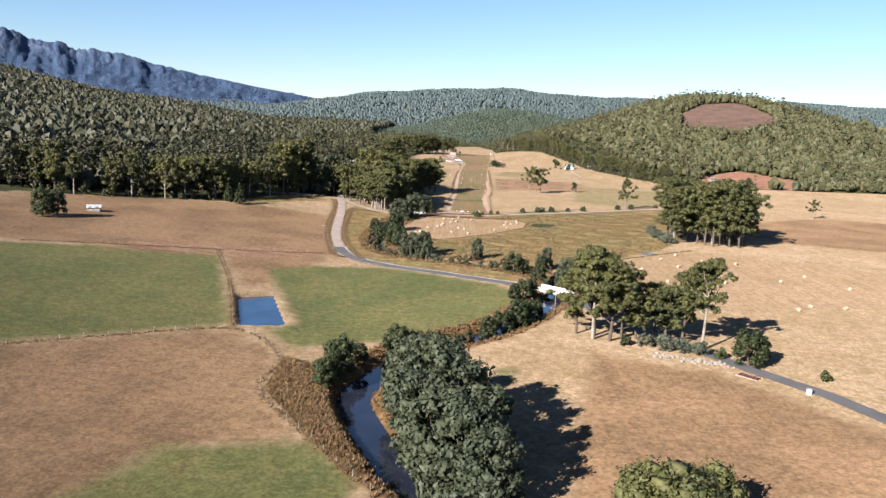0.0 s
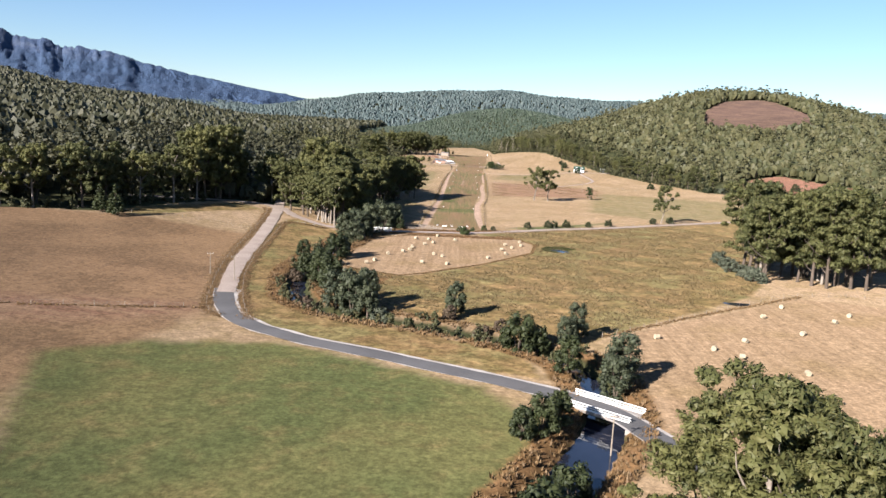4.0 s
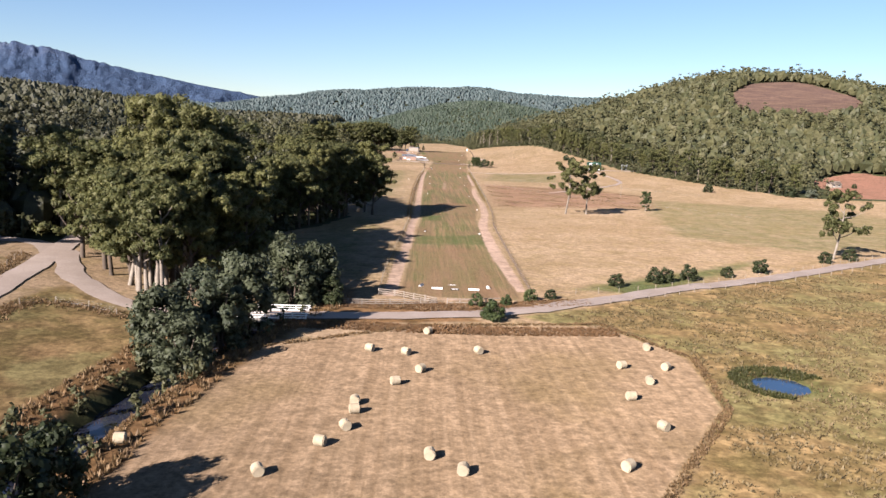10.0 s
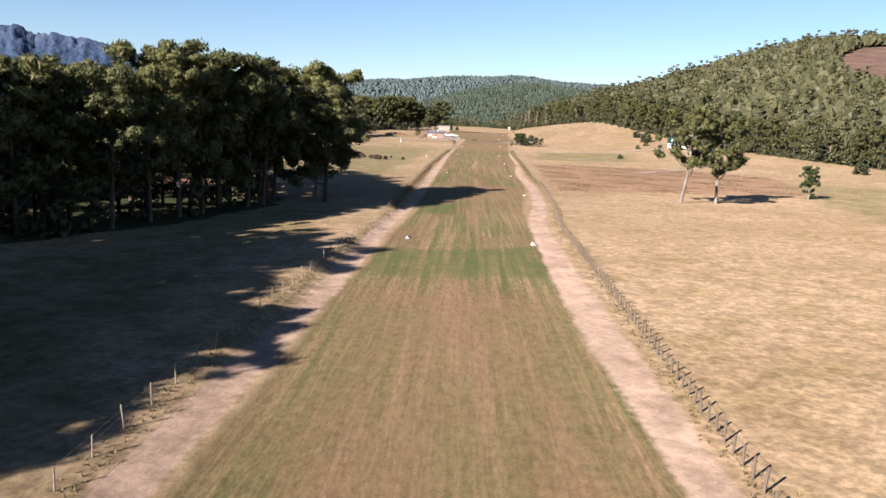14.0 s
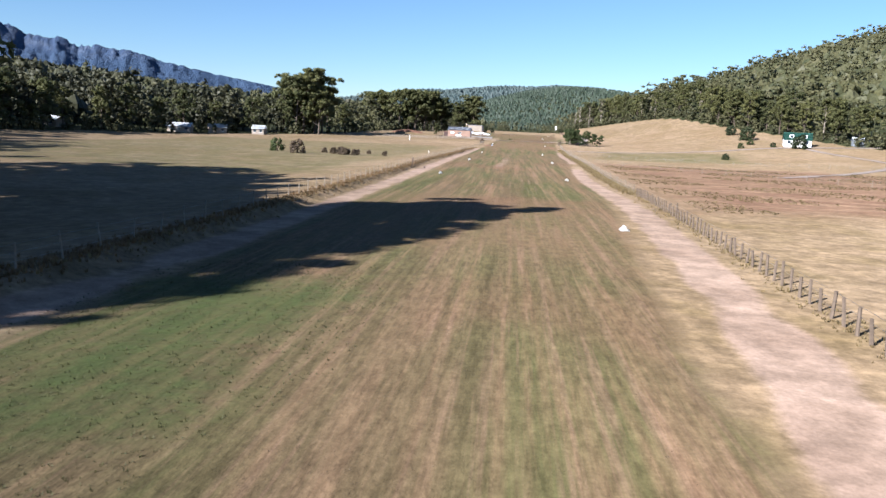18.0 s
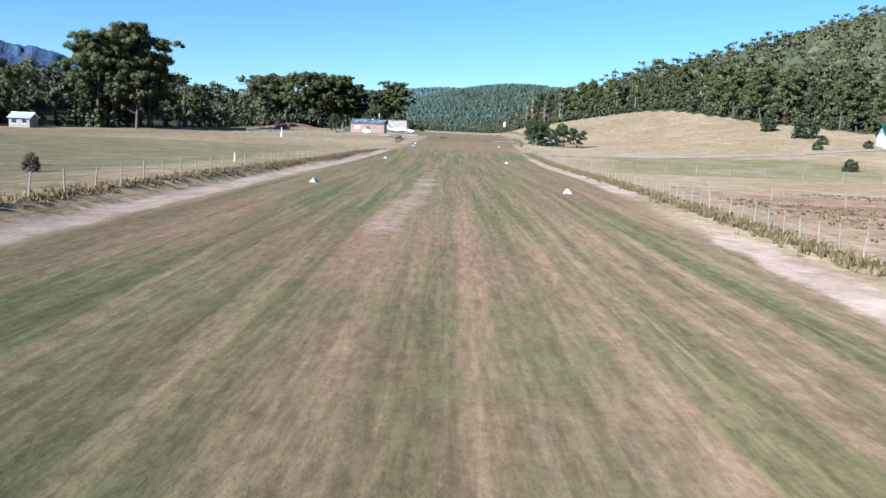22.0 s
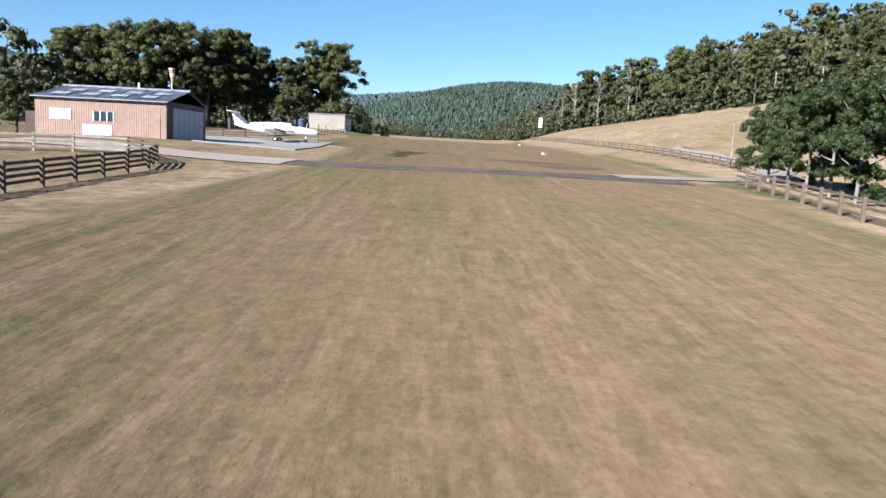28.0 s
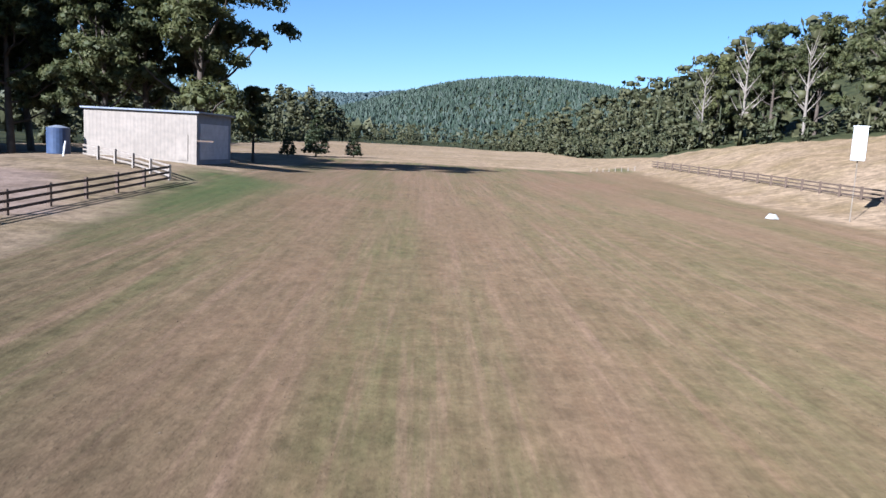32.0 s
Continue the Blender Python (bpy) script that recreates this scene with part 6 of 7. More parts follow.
# ---- airstrip markers ----
def gable_marker(x, y, turn, colour, label, length=2.4, w=0.45, h=0.5):
    t = thing("strip_marker", x, y, label, "marker", "gable markers along the strip", turn=turn)
    for s in (-1, 1):
        bm = bmesh.new()
        v = [bm.verts.new(c) for c in ((-length / 2, s * w, 0), (length / 2, s * w, 0), (length / 2, s * 0.02, h), (-length / 2, s * 0.02, h))]
        bm.faces.new(v)
        bmesh.ops.solidify(bm, geom=bm.faces[:], thickness=0.03)
        part("panel", bm, M_white if s < 0 or colour == "white" else M_blue, t)
    for s in (-1, 1):
        bm = bmesh.new()
        bm.faces.new([bm.verts.new(c) for c in ((s * length / 2, -w, 0), (s * length / 2, w, 0), (s * length / 2, 0, h))])
        bmesh.ops.solidify(bm, geom=bm.faces[:], thickness=0.025)
        part("end_panel", bm, M_white, t)
    return t


gable_marker(-1.2, 449.5, 68, "blue", "white and blue gable strip marker on grass", 1.5, 0.36, 0.42)
gable_marker(12, 449.5, 97, "white", "white gable strip marker on grass", 1.5, 0.36, 0.42)
for x, y, tn, c in ((-0.5, 529, 85, "white"), (16.0, 528.5, 95, "white"), (20.3, 601.5, 92, "white"), (20.8, 665, 92, "white"), (0.8, 667, 88, "blue"), (2.0, 728, 88, "blue"), (21.8, 727.5, 92, "white"), (22, 790, 92, "white"), (2.5, 790, 88, "white"), (4, 853, 120, "blue"), (4, 867, 100, "white"), (26, 867, 80, "white"), (28, 946, 60, "white"), (35, 1034, 92, "white")):
    gable_marker(x, y, tn, c, "white gable strip marker on mown grass" if c == "white" else "white and blue gable strip marker on mown grass", 0.95 if y > 540 else 1.3, 0.3, 0.34)
for x, tn in ((1.9, 0), (9.0, -2)):
    t = thing("threshold_board", x, 447.2, "white low board marking the threshold", "marker", "threshold boards", turn=tn)
    bm = boxed(-1.05, -0.32, 0.0, 1.05, 0.32, 0.28, bevel=0.03)
    for v in bm.verts:
        if v.co.z > 0.2:
            v.co.y *= 0.55
    part("board", bm, M_white, t)
    part("batten", boxed(-1.07, -0.03, 0.275, 1.07, 0.03, 0.3), M_white, t)
sign = thing("number_board", 5.3, 447.1, "black ground board with white painted number", "sign")
part("board", boxed(-0.85, -0.55, 0.0, 0.85, 0.55, 0.08, bevel=0.01), M_black, sign)
txt = bpy.data.curves.new("number", "FONT")
txt.body, txt.size, txt.align_x, txt.align_y, txt.extrude, txt.offset = "24", 1.25, "CENTER", "CENTER", 0.01, 0.03
tob = new("number_text", txt)
dg = bpy.context.evaluated_depsgraph_get()
nm = bpy.data.meshes.new_from_object(tob.evaluated_get(dg))
bpy.data.objects.remove(tob)
for v in nm.vertices:
    v.co.z += 0.095
nm.materials.clear()
part("number", nm, M_white, sign, "white number 24")
old = thing("faded_board", 5.0, 451.2, "faded grey number board lying in grass", "sign")
part("board", boxed(-0.8, -0.4, 0.0, 0.8, 0.4, 0.05, bevel=0.01), M_stone, old)
part("bar", boxed(-0.5, -0.25, 0.05, -0.1, 0.25, 0.06), M_white, old)
part("bar", boxed(0.1, -0.25, 0.05, 0.5, 0.25, 0.06), M_white, old)


# ---- buildings ----
def gable_roof(x0, y0, x1, y1, z, rise, over, along_x=True, thick=0.08, half=0):
    """One slope of a gable roof; half 0 faces low y (or low x), 1 the other."""
    bm = bmesh.new()
    if along_x:
        c = (y0 + y1) / 2
        e = (y0 - over) if half == 0 else (y1 + over)
        ez = z - rise * over / (c - y0)
        pts = ((x0 - over, e, ez), (x1 + over, e, ez), (x1 + over, c, z + rise), (x0 - over, c, z + rise))
    else:
        c = (x0 + x1) / 2
        e = (x0 - over) if half == 0 else (x1 + over)
        ez = z - rise * over / (c - x0)
        pts = ((e, y0 - over, ez), (e, y1 + over, ez), (c, y1 + over, z + rise), (c, y0 - over, z + rise))
    f = bm.faces.new([bm.verts.new(p) for p in pts])
    bmesh.ops.solidify(bm, geom=[f], thickness=thick)
    bmesh.ops.recalc_face_normals(bm, faces=bm.faces[:])
    return bm


def ribbed_wall(bm, x0, x1, y, z0, z1, pitch=0.2, depth=0.02, thick=0.1):
    """Upright corrugated sheet facing low y."""
    n = max(2, int((x1 - x0) / pitch))
    out = []
    for i in range(n):
        a, w = x0 + (x1 - x0) * i / n, (x1 - x0) / n
        out += [(a, y), (a + w * 0.1, y - depth), (a + w * 0.45, y - depth), (a + w * 0.55, y)]
    out += [(x1, y), (x1, y + thick), (x0, y + thick)]
    low = [bm.verts.new((p, q, z0)) for p, q in out]
    high = [bm.verts.new((p, q, z1)) for p, q in out]
    bm.faces.new(low[::-1])
    bm.faces.new(high)
    for i in range(len(out)):
        bm.faces.new((low[i], low[(i + 1) % len(out)], high[(i + 1) % len(out)], high[i]))
    bmesh.ops.recalc_face_normals(bm, faces=bm.faces[:])


def gable_end(bm, x, y0, y1, z, rise, thick):
    f = bm.faces.new([bm.verts.new(p) for p in ((x, y0, z), (x, y1, z), (x, (y0 + y1) / 2, z + rise))])
    bmesh.ops.solidify(bm, geom=[f], thickness=thick)


HX, HY = -19.5, 917.0
hg = thing("hangar", HX, HY, "tan corrugated steel hangar with grey roof and pale doors", "hangar", turn=0.0, z=5.1)
L, D, H, RISE = 11.0, 11.0, 3.2, 1.15
bm = bmesh.new()
ribbed_wall(bm, 0, L, 0, -0.4, H)
part("front_wall", bm, M_tan, hg)
bm = bmesh.new()
box(bm, 0, D - 0.1, -0.4, L, D, H)
part("back_wall", bm, M_tan, hg)
bm = boxed(0, 0.1, -0.4, 0.1, D - 0.1, H)
gable_end(bm, 0.05, 0.1, D - 0.1, H, RISE, 0.05)
part("end_wall", bm, M_tan, hg)
bm = bmesh.new()
box(bm, L - 0.1, 0.1, -0.4, L, 1.6, H)
box(bm, L - 0.1, D - 0.8, -0.4, L, D - 0.1, H)
box(bm, L - 0.1, 1.6, 2.7, L, D - 0.8, H)
gable_end(bm, L - 0.05, 0.1, D - 0.1, H, RISE, 0.05)
# Shade of this wall is put into the colour, far darker than the tan.
part("door_wall", bm, M_brownshade, hg, "end wall coloured dark brown for its shade")
door = part("sliding_door", boxed(L - 0.06, 1.6, -0.1, L + 0.02, D - 0.8, 2.7), M_rollerdoor, hg, "pale sliding hangar door")
for i in range(6):
    yy = 1.7 + i * (D - 2.6) / 6
    part("door_rib", boxed(L + 0.02, yy, -0.1, L + 0.05, yy + 0.08, 2.7), M_rollerdoor, door)
for half in (0, 1):
    rf = part("roof", gable_roof(0, 0, L, D, H, RISE, 0.25, half=half), M_roof, hg, "grey corrugated roof slope")
    for i in range(int(L / 0.6)):
        xx = 0.2 + i * 0.6
        s = 1 if half == 0 else -1
        y0 = -0.2 if half == 0 else D + 0.2
        bmr = bmesh.new()
        rod(bmr, (xx, y0, H + 0.02 + RISE * (-0.2) / (D / 2) + 0.05), (xx, D / 2, H + RISE + 0.07), 0.025, sides=4)
        if i % 2 == 0:
            part("roof_rib", bmr, M_roof, hg)
        else:
            bmr.free()
sl = RISE / (D / 2)
for i in range(4):
    for row in range(2):
        xx = 1.0 + i * 2.5 + 0.5 * row
        ya, yb = 0.7 + row * 1.9, 1.9 + row * 1.9
        bm = bmesh.new()
        f = bm.faces.new([bm.verts.new(p) for p in ((xx, ya, H + sl * ya + 0.09), (xx + 1.3, ya, H + sl * ya + 0.09), (xx + 1.3, yb, H + sl * yb + 0.09), (xx, yb, H + sl * yb + 0.09))])
        bmesh.ops.solidify(bm, geom=[f], thickness=0.02)
        part("skylight", bm, M_skylight, hg, "pale translucent roof sheet")
part("ridge_cap", rodded((-0.25, D / 2, H + RISE + 0.05), (L + 0.25, D / 2, H + RISE + 0.05), 0.12, sides=6), M_roof, hg)
part("gutter", boxed(-0.25, -0.36, H - 0.14, L + 0.25, -0.26, H - 0.05), M_roof, hg)
for wx, wz, ww, wh, n in ((1.3, 1.3, 1.7, 0.85, 2), (4.9, 1.3, 1.7, 0.75, 3)):
    wdw = part("window", boxed(wx, -0.06, wz, wx + ww, -0.025, wz + wh), M_white if n == 2 else M_glass, hg, "window with blind drawn" if n == 2 else "dark three-light window")
    for i in range(n + 1):
        xx = wx + ww * i / n
        part("frame", boxed(xx - 0.04, -0.08, wz - 0.04, xx + 0.04, -0.02, wz + wh + 0.04), M_white, wdw)
part("white_panel", boxed(4.0, -0.055, 0.0, 6.4, -0.024, 0.95), M_white, hg, "white board leaning on the wall")
part("side_door", boxed(10.0, -0.05, -0.1, 10.5, -0.024, 1.9), M_tan, hg)
part("vent_pipe", rodded((6.6, D / 2, H + RISE), (6.6, D / 2, H + RISE + 0.6), 0.1), M_white, hg)
part("annexe", boxed(-2.4, 3.0, -0.3, -0.004, D - 2, 1.9), M_brownshade, hg, "dark lean-to at the hangar's end")
tr = thing("trailer", -22.6, 912.5, "rusty farm trailer parked beside the hangar", "trailer")
part("bed", boxed(-1.6, -0.8, 0.55, 1.6, 0.8, 0.75, bevel=0.02), M_darkrail, tr)
for sx in (-0.7, 0.7):
    for sy in (-0.85, 0.85):
        part("wheel", rodded((sx, sy - 0.09, 0.32), (sx, sy + 0.09, 0.32), 0.32, sides=14), M_rubber, tr)
part("drawbar", rodded((-1.6, 0, 0.6), (-2.8, 0, 0.45), 0.06), M_darkrail, tr)

ws = thing("windsock", -11.0, 925.6, "faded orange windsock drooping on a pole", "windsock")
part("pole", rodded((0, 0, -0.3), (0, 0, 6.7), 0.05, 0.04), M_white, ws)
part("sock", rodded((0.0, 0, 6.6), (0.08, 0, 5.4), 0.27, 0.13, 12), M_orange, ws)
part("hoop", rodded((0.0, 0, 6.6), (0.0, 0, 6.68), 0.29, sides=12), M_white, ws)
part("band", rodded((0.03, 0, 6.2), (0.05, 0, 5.9), 0.24, 0.2, 12), M_white, ws)

# cream shed
sd = thing("shed", -17.0, 1041.3, "cream steel shed with flat roof and grey doors", "shed", turn=-7, z=9.0)
bm = bmesh.new()
ribbed_wall(bm, 0, 9.2, 0, -0.6, 3.35, 0.3, 0.006)
part("front_wall", bm, M_cream, sd)
part("back_wall", boxed(0, 6.9, -0.6, 9.2, 7.0, 3.35), M_cream, sd)
part("end_wall", boxed(0, 0.1, -0.6, 0.1, 6.9, 3.35), M_cream, sd)
# End wall turned from the sun: its shade is coloured in as grey.
part("door_wall", boxed(9.1, 0.1, -0.6, 9.2, 6.9, 3.35), M_shadewall, sd, "sheet steel end wall, its shade put into the grey")
door = part("roller_door", boxed(9.2, 0.6, -0.2, 9.26, 6.3, 2.6), M_rollerdoor, sd, "grey roller door")
for i in range(9):
    part("door_slat", boxed(9.26, 0.6, -0.15 + i * 0.3, 9.28, 6.3, -0.11 + i * 0.3), M_rollerdoor, door)
part("roof", boxed(-0.2, -0.25, 3.35, 9.5, 7.2, 3.5, bevel=0.02), M_roof, sd)
part("side_panel", boxed(7.6, -0.05, -0.3, 8.5, -0.015, 1.7), M_cream, sd)
part("gate_rail", boxed(9.3, -0.15, 1.2, 10.6, -0.07, 1.32), M_darkrail, sd)
tk = thing("water_tank", -18.6, 1040.5, "dark blue plastic water tank beside the shed", "tank", z=9.0)
bm = rodded((0, 0, -0.3), (0, 0, 1.7), 0.85, sides=24)
part("tank_body", bm, speckled("blue_plastic", (0.05, 0.07, 0.13), (0.06, 0.085, 0.15), 3, 0.5, 0.5, 0.0), tk)
part("lid", rodded((0, 0, 1.7), (0, 0, 1.9), 0.85, 0.2, 24), M_shadewall, tk)
bx = thing("white_post", -16.9, 1037.6, "leaning white post at the fence end", "post", z=gz(-16.9, 1037.6))
part("stake", rodded((0, 0, -0.2), (0.2, 0, 1.1), 0.07), M_white, bx)

# white markers in the far paddock
for x, y, h in ((-32.3, 872.1, 2.6), (-10.2, 749.1, 0.9)):
    mk = thing("marker_post", x, y, "white tapered marker post in dry pasture", "post", "white posts in the paddock")
    part("shaft", rodded((0, 0, -0.2), (0, 0, h), 0.09 * h, 0.03, 10), M_white, mk)

# white box on a post
pl = thing("box_on_post", 39.5, 1032, "tall white box mounted on a thin grey post", "post")
base_z = gz(39.5, 1032)
part("post", rodded((0, 0, -0.4), (0, 0, 11.4 - base_z), 0.03, sides=8), M_post, pl)
part("box", boxed(-0.4, -0.25, 11.4 - base_z, 0.4, 0.25, 13.7 - base_z, bevel=0.04), M_white, pl, "white painted box")
part("cap", boxed(-0.44, -0.29, 13.7 - base_z, 0.44, 0.29, 13.78 - base_z, bevel=0.02), M_white, pl)


# houses
def house(x, y, turn, w, d, h, rise, roof_mat, label, dormers=0, walls=M_white):
    ho = thing("house", x, y, label, "house", turn=turn)
    bm = bmesh.new()
    box(bm, -w / 2, -d / 2, -1.0, w / 2, -d / 2 + 0.2, h)
    part("front_wall", bm, walls, ho)
    part("back_wall", boxed(-w / 2, d / 2 - 0.2, -1.0, w / 2, d / 2, h), walls, ho)
    for s in (-1, 1):
        bm = boxed(s * w / 2 - 0.1, -d / 2 + 0.2, -1.0, s * w / 2 + 0.1, d / 2 - 0.2, h)
        gable_end(bm, s * (w / 2 - 0.05), -d / 2, d / 2, h, rise, 0.1)
        part("end_wall", bm, walls, ho)
    for half in (0, 1):
        part("roof", gable_roof(-w / 2, -d / 2, w / 2, d / 2, h, rise, 0.45, half=half, thick=0.12), roof_mat, ho)
    part("ridge_cap", rodded((-w / 2 - 0.45, 0, h + rise + 0.06), (w / 2 + 0.45, 0, h + rise + 0.06), 0.12, sides=6), roof_mat, ho)
    for i in range(max(2, int(w / 3))):
        xx = -w / 2 + w * (i + 0.5) / max(2, int(w / 3))
        wd = part("window", boxed(xx - 0.55, -d / 2 - 0.03, 0.9, xx + 0.55, -d / 2 - 0.004, 2.1), M_glass, ho)
        part("window_frame", boxed(xx - 0.65, -d / 2 - 0.05, 0.78, xx + 0.65, -d / 2 - 0.03, 0.9), M_white, wd)
        part("window_head", boxed(xx - 0.65, -d / 2 - 0.05, 2.1, xx + 0.65, -d / 2 - 0.03, 2.2), M_white, wd)
    for i in range(dormers):
        xx = -w / 4 + (w / 2) * i / max(1, dormers - 1)
        dm = part("dormer", boxed(xx - 0.8, -d / 2 + 0.7, h + 0.2, xx + 0.8, -d / 2 + 2.4, h + 1.7), walls, ho)
        part("dormer_window", boxed(xx - 0.5, -d / 2 + 0.67, h + 0.55, xx + 0.5, -d / 2 + 0.696, h + 1.45), M_glass, dm)
        part("dormer_roof", gable_roof(xx - 0.8, -d / 2 + 0.7, xx + 0.8, -d / 2 + 2.6, h + 1.7, 0.7, 0.2, False, 0.08, 0), roof_mat, dm)
        part("dormer_roof", gable_roof(xx - 0.8, -d / 2 + 0.7, xx + 0.8, -d / 2 + 2.6, h + 1.7, 0.7, 0.2, False, 0.08, 1), roof_mat, dm)
    return ho


house(123, 853, -14, 9.5, 7.0, 2.7, 2.4, M_greenroof, "white cottage with green roof and two dormers", 2)
house(258, 772, 10, 7, 5, 2.4, 1.4, M_cream, "small pale farm building on the clay bank", 0, M_cream)
house(-157, 315, 20, 5.0, 4.0, 1.7, 0.8, M_skylight, "small pale field shelter in the brown paddock", 0, M_stone)
for x, y, t, w in ((-122, 842, 10, 9), (-112, 856, 25, 7), (-150, 800, -10, 8), (-96, 862, 5, 5)):
    house(x, y, t, w, 5, 2.4, 1.2, M_skylight, "pale farm shed among trees", 0, M_cream)
house(146, 852, -10, 5, 4, 2.2, 0.9, M_skylight, "small grey outbuilding by the house", 0, M_shadewall)

# aircraft
AX, AY = -4.4, 942.5
pz = gz(AX, AY) + 0.1
ac = thing("aircraft", AX, AY, "white low-wing turboprop aircraft with red wing trim, parked", "aircraft", turn=2, z=pz)
secs = [(-5.0, 1.75, 0.08, 0.1), (-4.2, 1.68, 0.22, 0.27), (-2.8, 1.58, 0.46, 0.5), (-1.2, 1.5, 0.66, 0.68), (0.6, 1.48, 0.7, 0.74), (1.7, 1.44, 0.66, 0.7), (2.5, 1.34, 0.56, 0.54), (3.6, 1.25, 0.42, 0.4), (4.5, 1.2, 0.31, 0.3), (4.75, 1.19, 0.19, 0.19)]
fv, fq, ns = [], [], 16
for x, zc, rw, rh in secs:
    for i in range(ns):
        a = 2 * math.pi * i / ns
        fv.append((x, rw * math.cos(a), zc + rh * math.sin(a)))
for i in range(len(secs) - 1):
    for j in range(ns):
        fq.append((i * ns + j, i * ns + (j + 1) % ns, (i + 1) * ns + (j + 1) % ns, (i + 1) * ns + j))
part("fuselage", fast_mesh("fuselage", fv, fq, M_aircraft, None, True), None, ac)
part("spinner", rodded((4.72, 0, 1.23), (5.2, 0, 1.23), 0.2, 0.03, 14), M_shadewall, ac, "grey propeller spinner")
for i in range(4):
    bm = bmesh.new()
    box(bm, 4.86, -0.07, 0.15, 4.9, 0.07, 1.05, 0.01)
    ob = part("propeller_blade", bm, M_rubber, ac)
    ob.matrix_basis = Matrix.Translation((0, 0, 1.23)) @ Matrix.Rotation(radians(12 + 90 * i), 4, "X")


def wing_panel(root, tip, thick_r, thick_t):
    """Tapered aerofoil between root and tip: each (lead x, trail x, y, z)."""
    bm = bmesh.new()
    prof = ((0.0, 0.0), (0.12, 0.5), (0.4, 0.55), (1.0, 0.0), (0.4, -0.4), (0.12, -0.42))
    rows = []
    for (lx, tx, y, z), th in ((root, thick_r), (tip, thick_t)):
        rows.append([bm.verts.new((lx + (tx - lx) * u, y, z + w * th)) for u, w in prof])
    n = len(prof)
    for i in range(n):
        bm.faces.new((rows[0][i], rows[0][(i + 1) % n], rows[1][(i + 1) % n], rows[1][i]))
    bm.faces.new(rows[0])
    bm.faces.new(rows[1][::-1])
    bmesh.ops.recalc_face_normals(bm, faces=bm.faces[:])
    return bm


for s in (-1, 1):
    wing = part("wing", wing_panel((1.3, -0.9, s * 0.5, 0.95), (0.75, -0.4, s * 5.6, 1.4), 0.3, 0.14), M_aircraft, ac)
    part("wing_trim", wing_panel((1.34, 0.75, s * 2.2, 1.1), (0.8, 0.45, s * 5.62, 1.41), 0.26, 0.16), M_red, wing, "red leading edge and tip")
    part("tailplane", wing_panel((-4.45, -5.5, s * 0.02, 3.16), (-4.85, -5.5, s * 2.3, 3.2), 0.14, 0.07), M_aircraft, ac)
    part("landing_leg", rodded((0.0, s * 1.6, 0.95), (0.05, s * 1.6, 0.3), 0.07), M_red if s < 0 else M_shadewall, ac)
    wh = part("wheel", rodded((0.05, s * 1.6 - 0.1, 0.26), (0.05, s * 1.6 + 0.1, 0.26), 0.26, sides=16), M_rubber, ac)
    part("hub", rodded((0.05, s * 1.6 - 0.11, 0.26), (0.05, s * 1.6 + 0.11, 0.26), 0.12, sides=10), M_white, wh)
part("nose_leg", rodded((3.4, 0, 1.0), (3.4, 0, 0.25), 0.06), M_white, ac)
part("nose_wheel", rodded((3.4, -0.08, 0.22), (3.4, 0.08, 0.22), 0.22, sides=16), M_rubber, ac)
bm = bmesh.new()
f = bm.faces.new([bm.verts.new(p) for p in ((-3.3, 0, 1.9), (-5.0, 0, 1.75), (-5.4, 0, 3.15), (-4.6, 0, 3.15))])
bmesh.ops.solidify(bm, geom=[f], thickness=0.14)
bmesh.ops.translate(bm, verts=bm.verts[:], vec=(0, 0.07, 0))
part("fin", bm, M_aircraft, ac)
ws_bm = bmesh.new()
for s in (-1, 1):
    ws_bm.faces.new([ws_bm.verts.new(p) for p in ((2.55, s * 0.12, 1.97), (1.75, s * 0.14, 2.25), (1.65, s * 0.6, 1.92), (2.3, s * 0.58, 1.75))])
bmesh.ops.solidify(ws_bm, geom=ws_bm.faces[:], thickness=0.03)
part("windscreen", ws_bm, M_glass, ac, "dark cockpit windscreen")
for i in range(5):
    for s in (-1, 1):
        xx = -1.5 + i * 0.62
        part("cabin_window", boxed(xx - 0.12, s * 0.66 - 0.03, 1.62, xx + 0.12, s * 0.66 + 0.03, 1.84, bevel=0.02), M_roof, ac)
for sy in (-1, 1):
    part("stripe", boxed(-1.6, sy * 0.69 - 0.03, 1.2, 2.0, sy * 0.69 + 0.02, 1.3), M_red, ac, "dark red stripe low on the fuselage")
part("antenna", rodded((0.4, 0, 2.3), (0.3, 0, 2.6), 0.02), M_shadewall, ac)

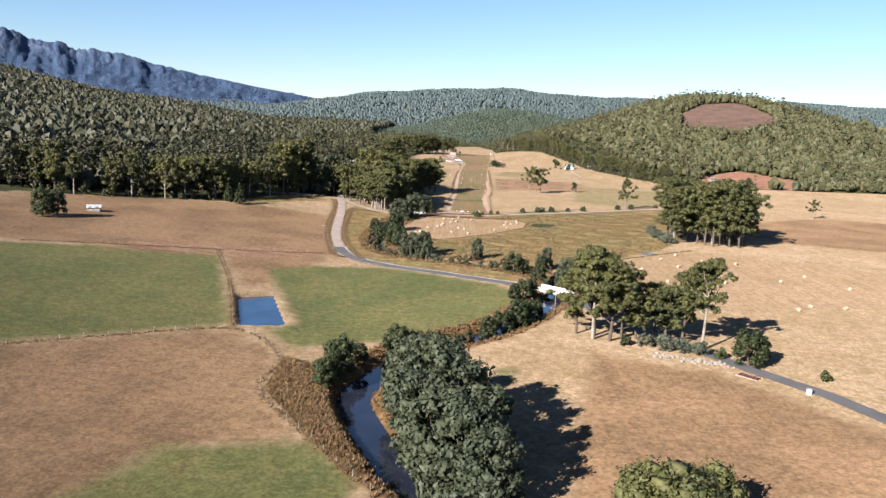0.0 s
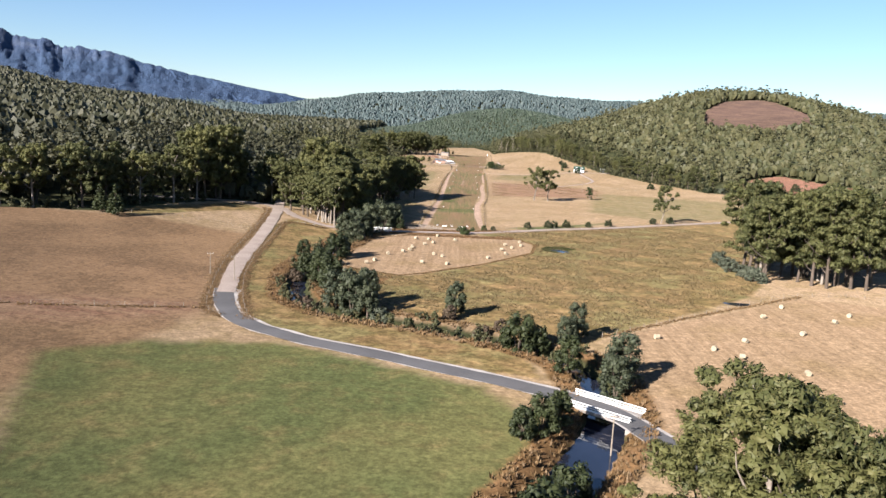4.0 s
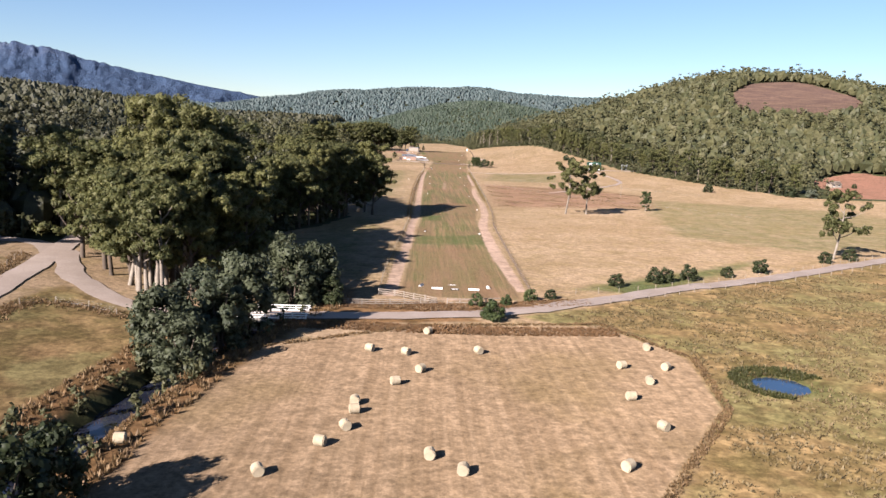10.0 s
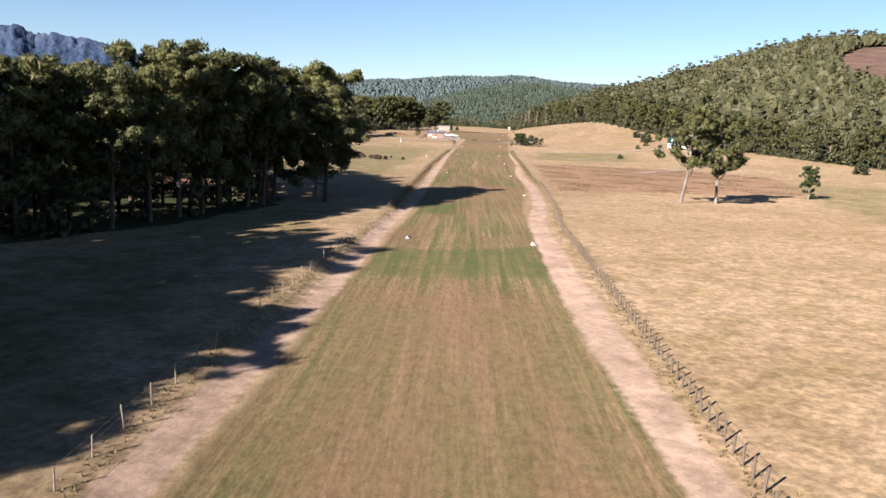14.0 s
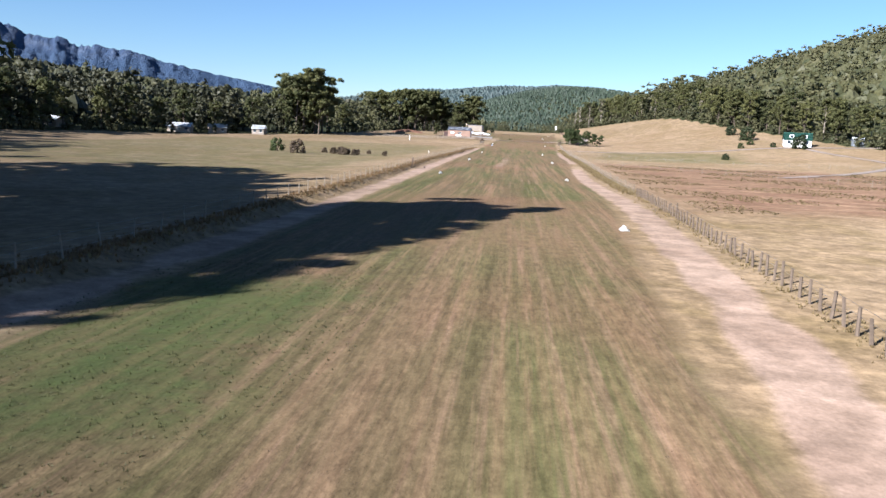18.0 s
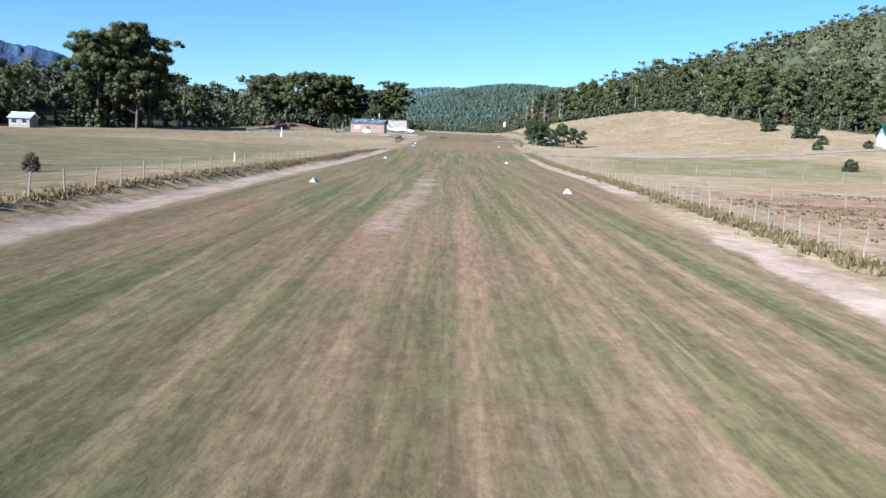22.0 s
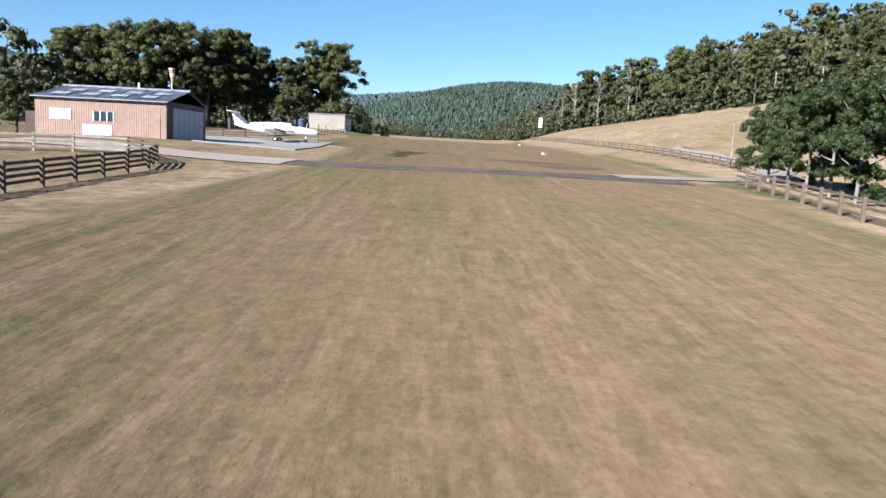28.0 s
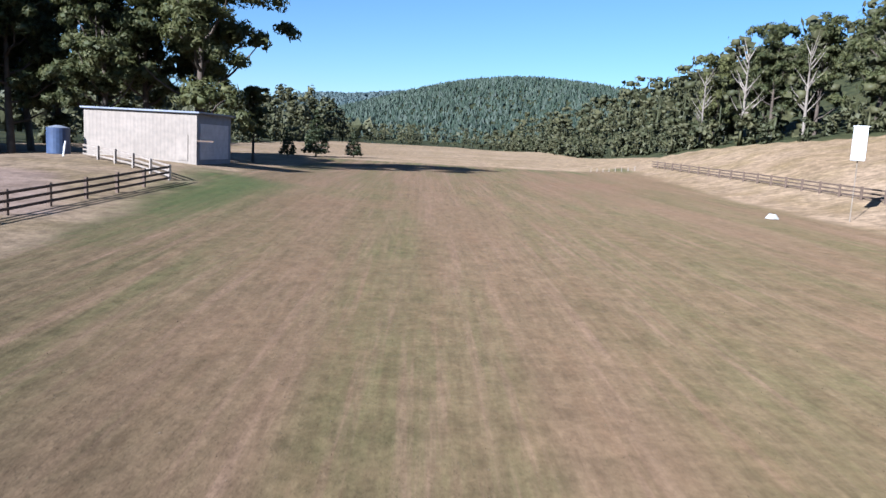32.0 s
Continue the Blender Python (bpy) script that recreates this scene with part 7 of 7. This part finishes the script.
# ---- poles ----
POLES = (((-50, 313), 6.9), ((-58, 318), 6.0), ((31, 224), 7.0), ((-79, 484), 8.0), ((-84, 470), 7.0), ((101, 690), 7.5), ((45, 930), 4.5), ((-20, 900), 3))
for (x, y), h in POLES:
    p = thing("utility_pole", x, y, "grey timber utility pole" if h > 5 else "grey timber marker post", "pole", "poles")
    part("shaft", rodded((0, 0, -0.5), (0, 0, h), 0.12, 0.09), M_post, p)
    if h > 5:
        part("crossarm", boxed(-0.9, -0.05, h - 0.5, 0.9, 0.05, h - 0.38), M_post, p)
        for dx in (-0.75, 0.75):
            part("insulator", rodded((dx, 0, h - 0.38), (dx, 0, h - 0.2), 0.05), M_white, p)

# lane side: stones, tank, cattle grid
for i in range(70):
    u = rnd.random()
    x, y = 47 + 17 * u + rnd.gauss(0, 0.7), 172.5 - 5 * u + rnd.gauss(0, 0.9)
    bm = bmesh.new()
    bmesh.ops.create_icosphere(bm, subdivisions=1, radius=0.3 + 0.35 * rnd.random())
    for v in bm.verts:
        v.co *= 1 + rnd.gauss(0, 0.14)
        v.co.z *= 0.7
    mesh = bpy.data.meshes.new("rock")
    bm.to_mesh(mesh)
    bm.free()
    mesh.materials.append(M_stone)
    ob = new("rock", mesh)
    ob.matrix_world = pose(x, y, gz(x, y) + 0.1, 0, 0, rnd.random() * 360)
    tagged(ob, "pale broken boulder in a roadside heap", "rock", "rocks heaped beside the lane")
tk2 = thing("concrete_tank", 75, 150.5, "small white concrete tank beside the lane", "tank")
part("tank_body", rodded((0, 0, -0.2), (0, 0, 1.2), 0.55, sides=18), M_white, tk2)
part("lid", rodded((0, 0, 1.2), (0, 0, 1.28), 0.6, sides=18), M_stone, tk2)
cg = thing("cattle_grid", 66, 160, "red-brown steel cattle grid lying in dry grass", "grid", turn=-45)
for i in range(10):
    part("bar", boxed(-2.2 + i * 0.48, -1.3, 0.05, -2.05 + i * 0.48, 1.3, 0.3, bevel=0.02), M_red if i % 2 else M_stone, cg)
for s in (-1.3, 1.3):
    part("edge_beam", boxed(-2.4, s - 0.1, 0.0, 2.6, s + 0.1, 0.24, bevel=0.02), M_rail, cg)
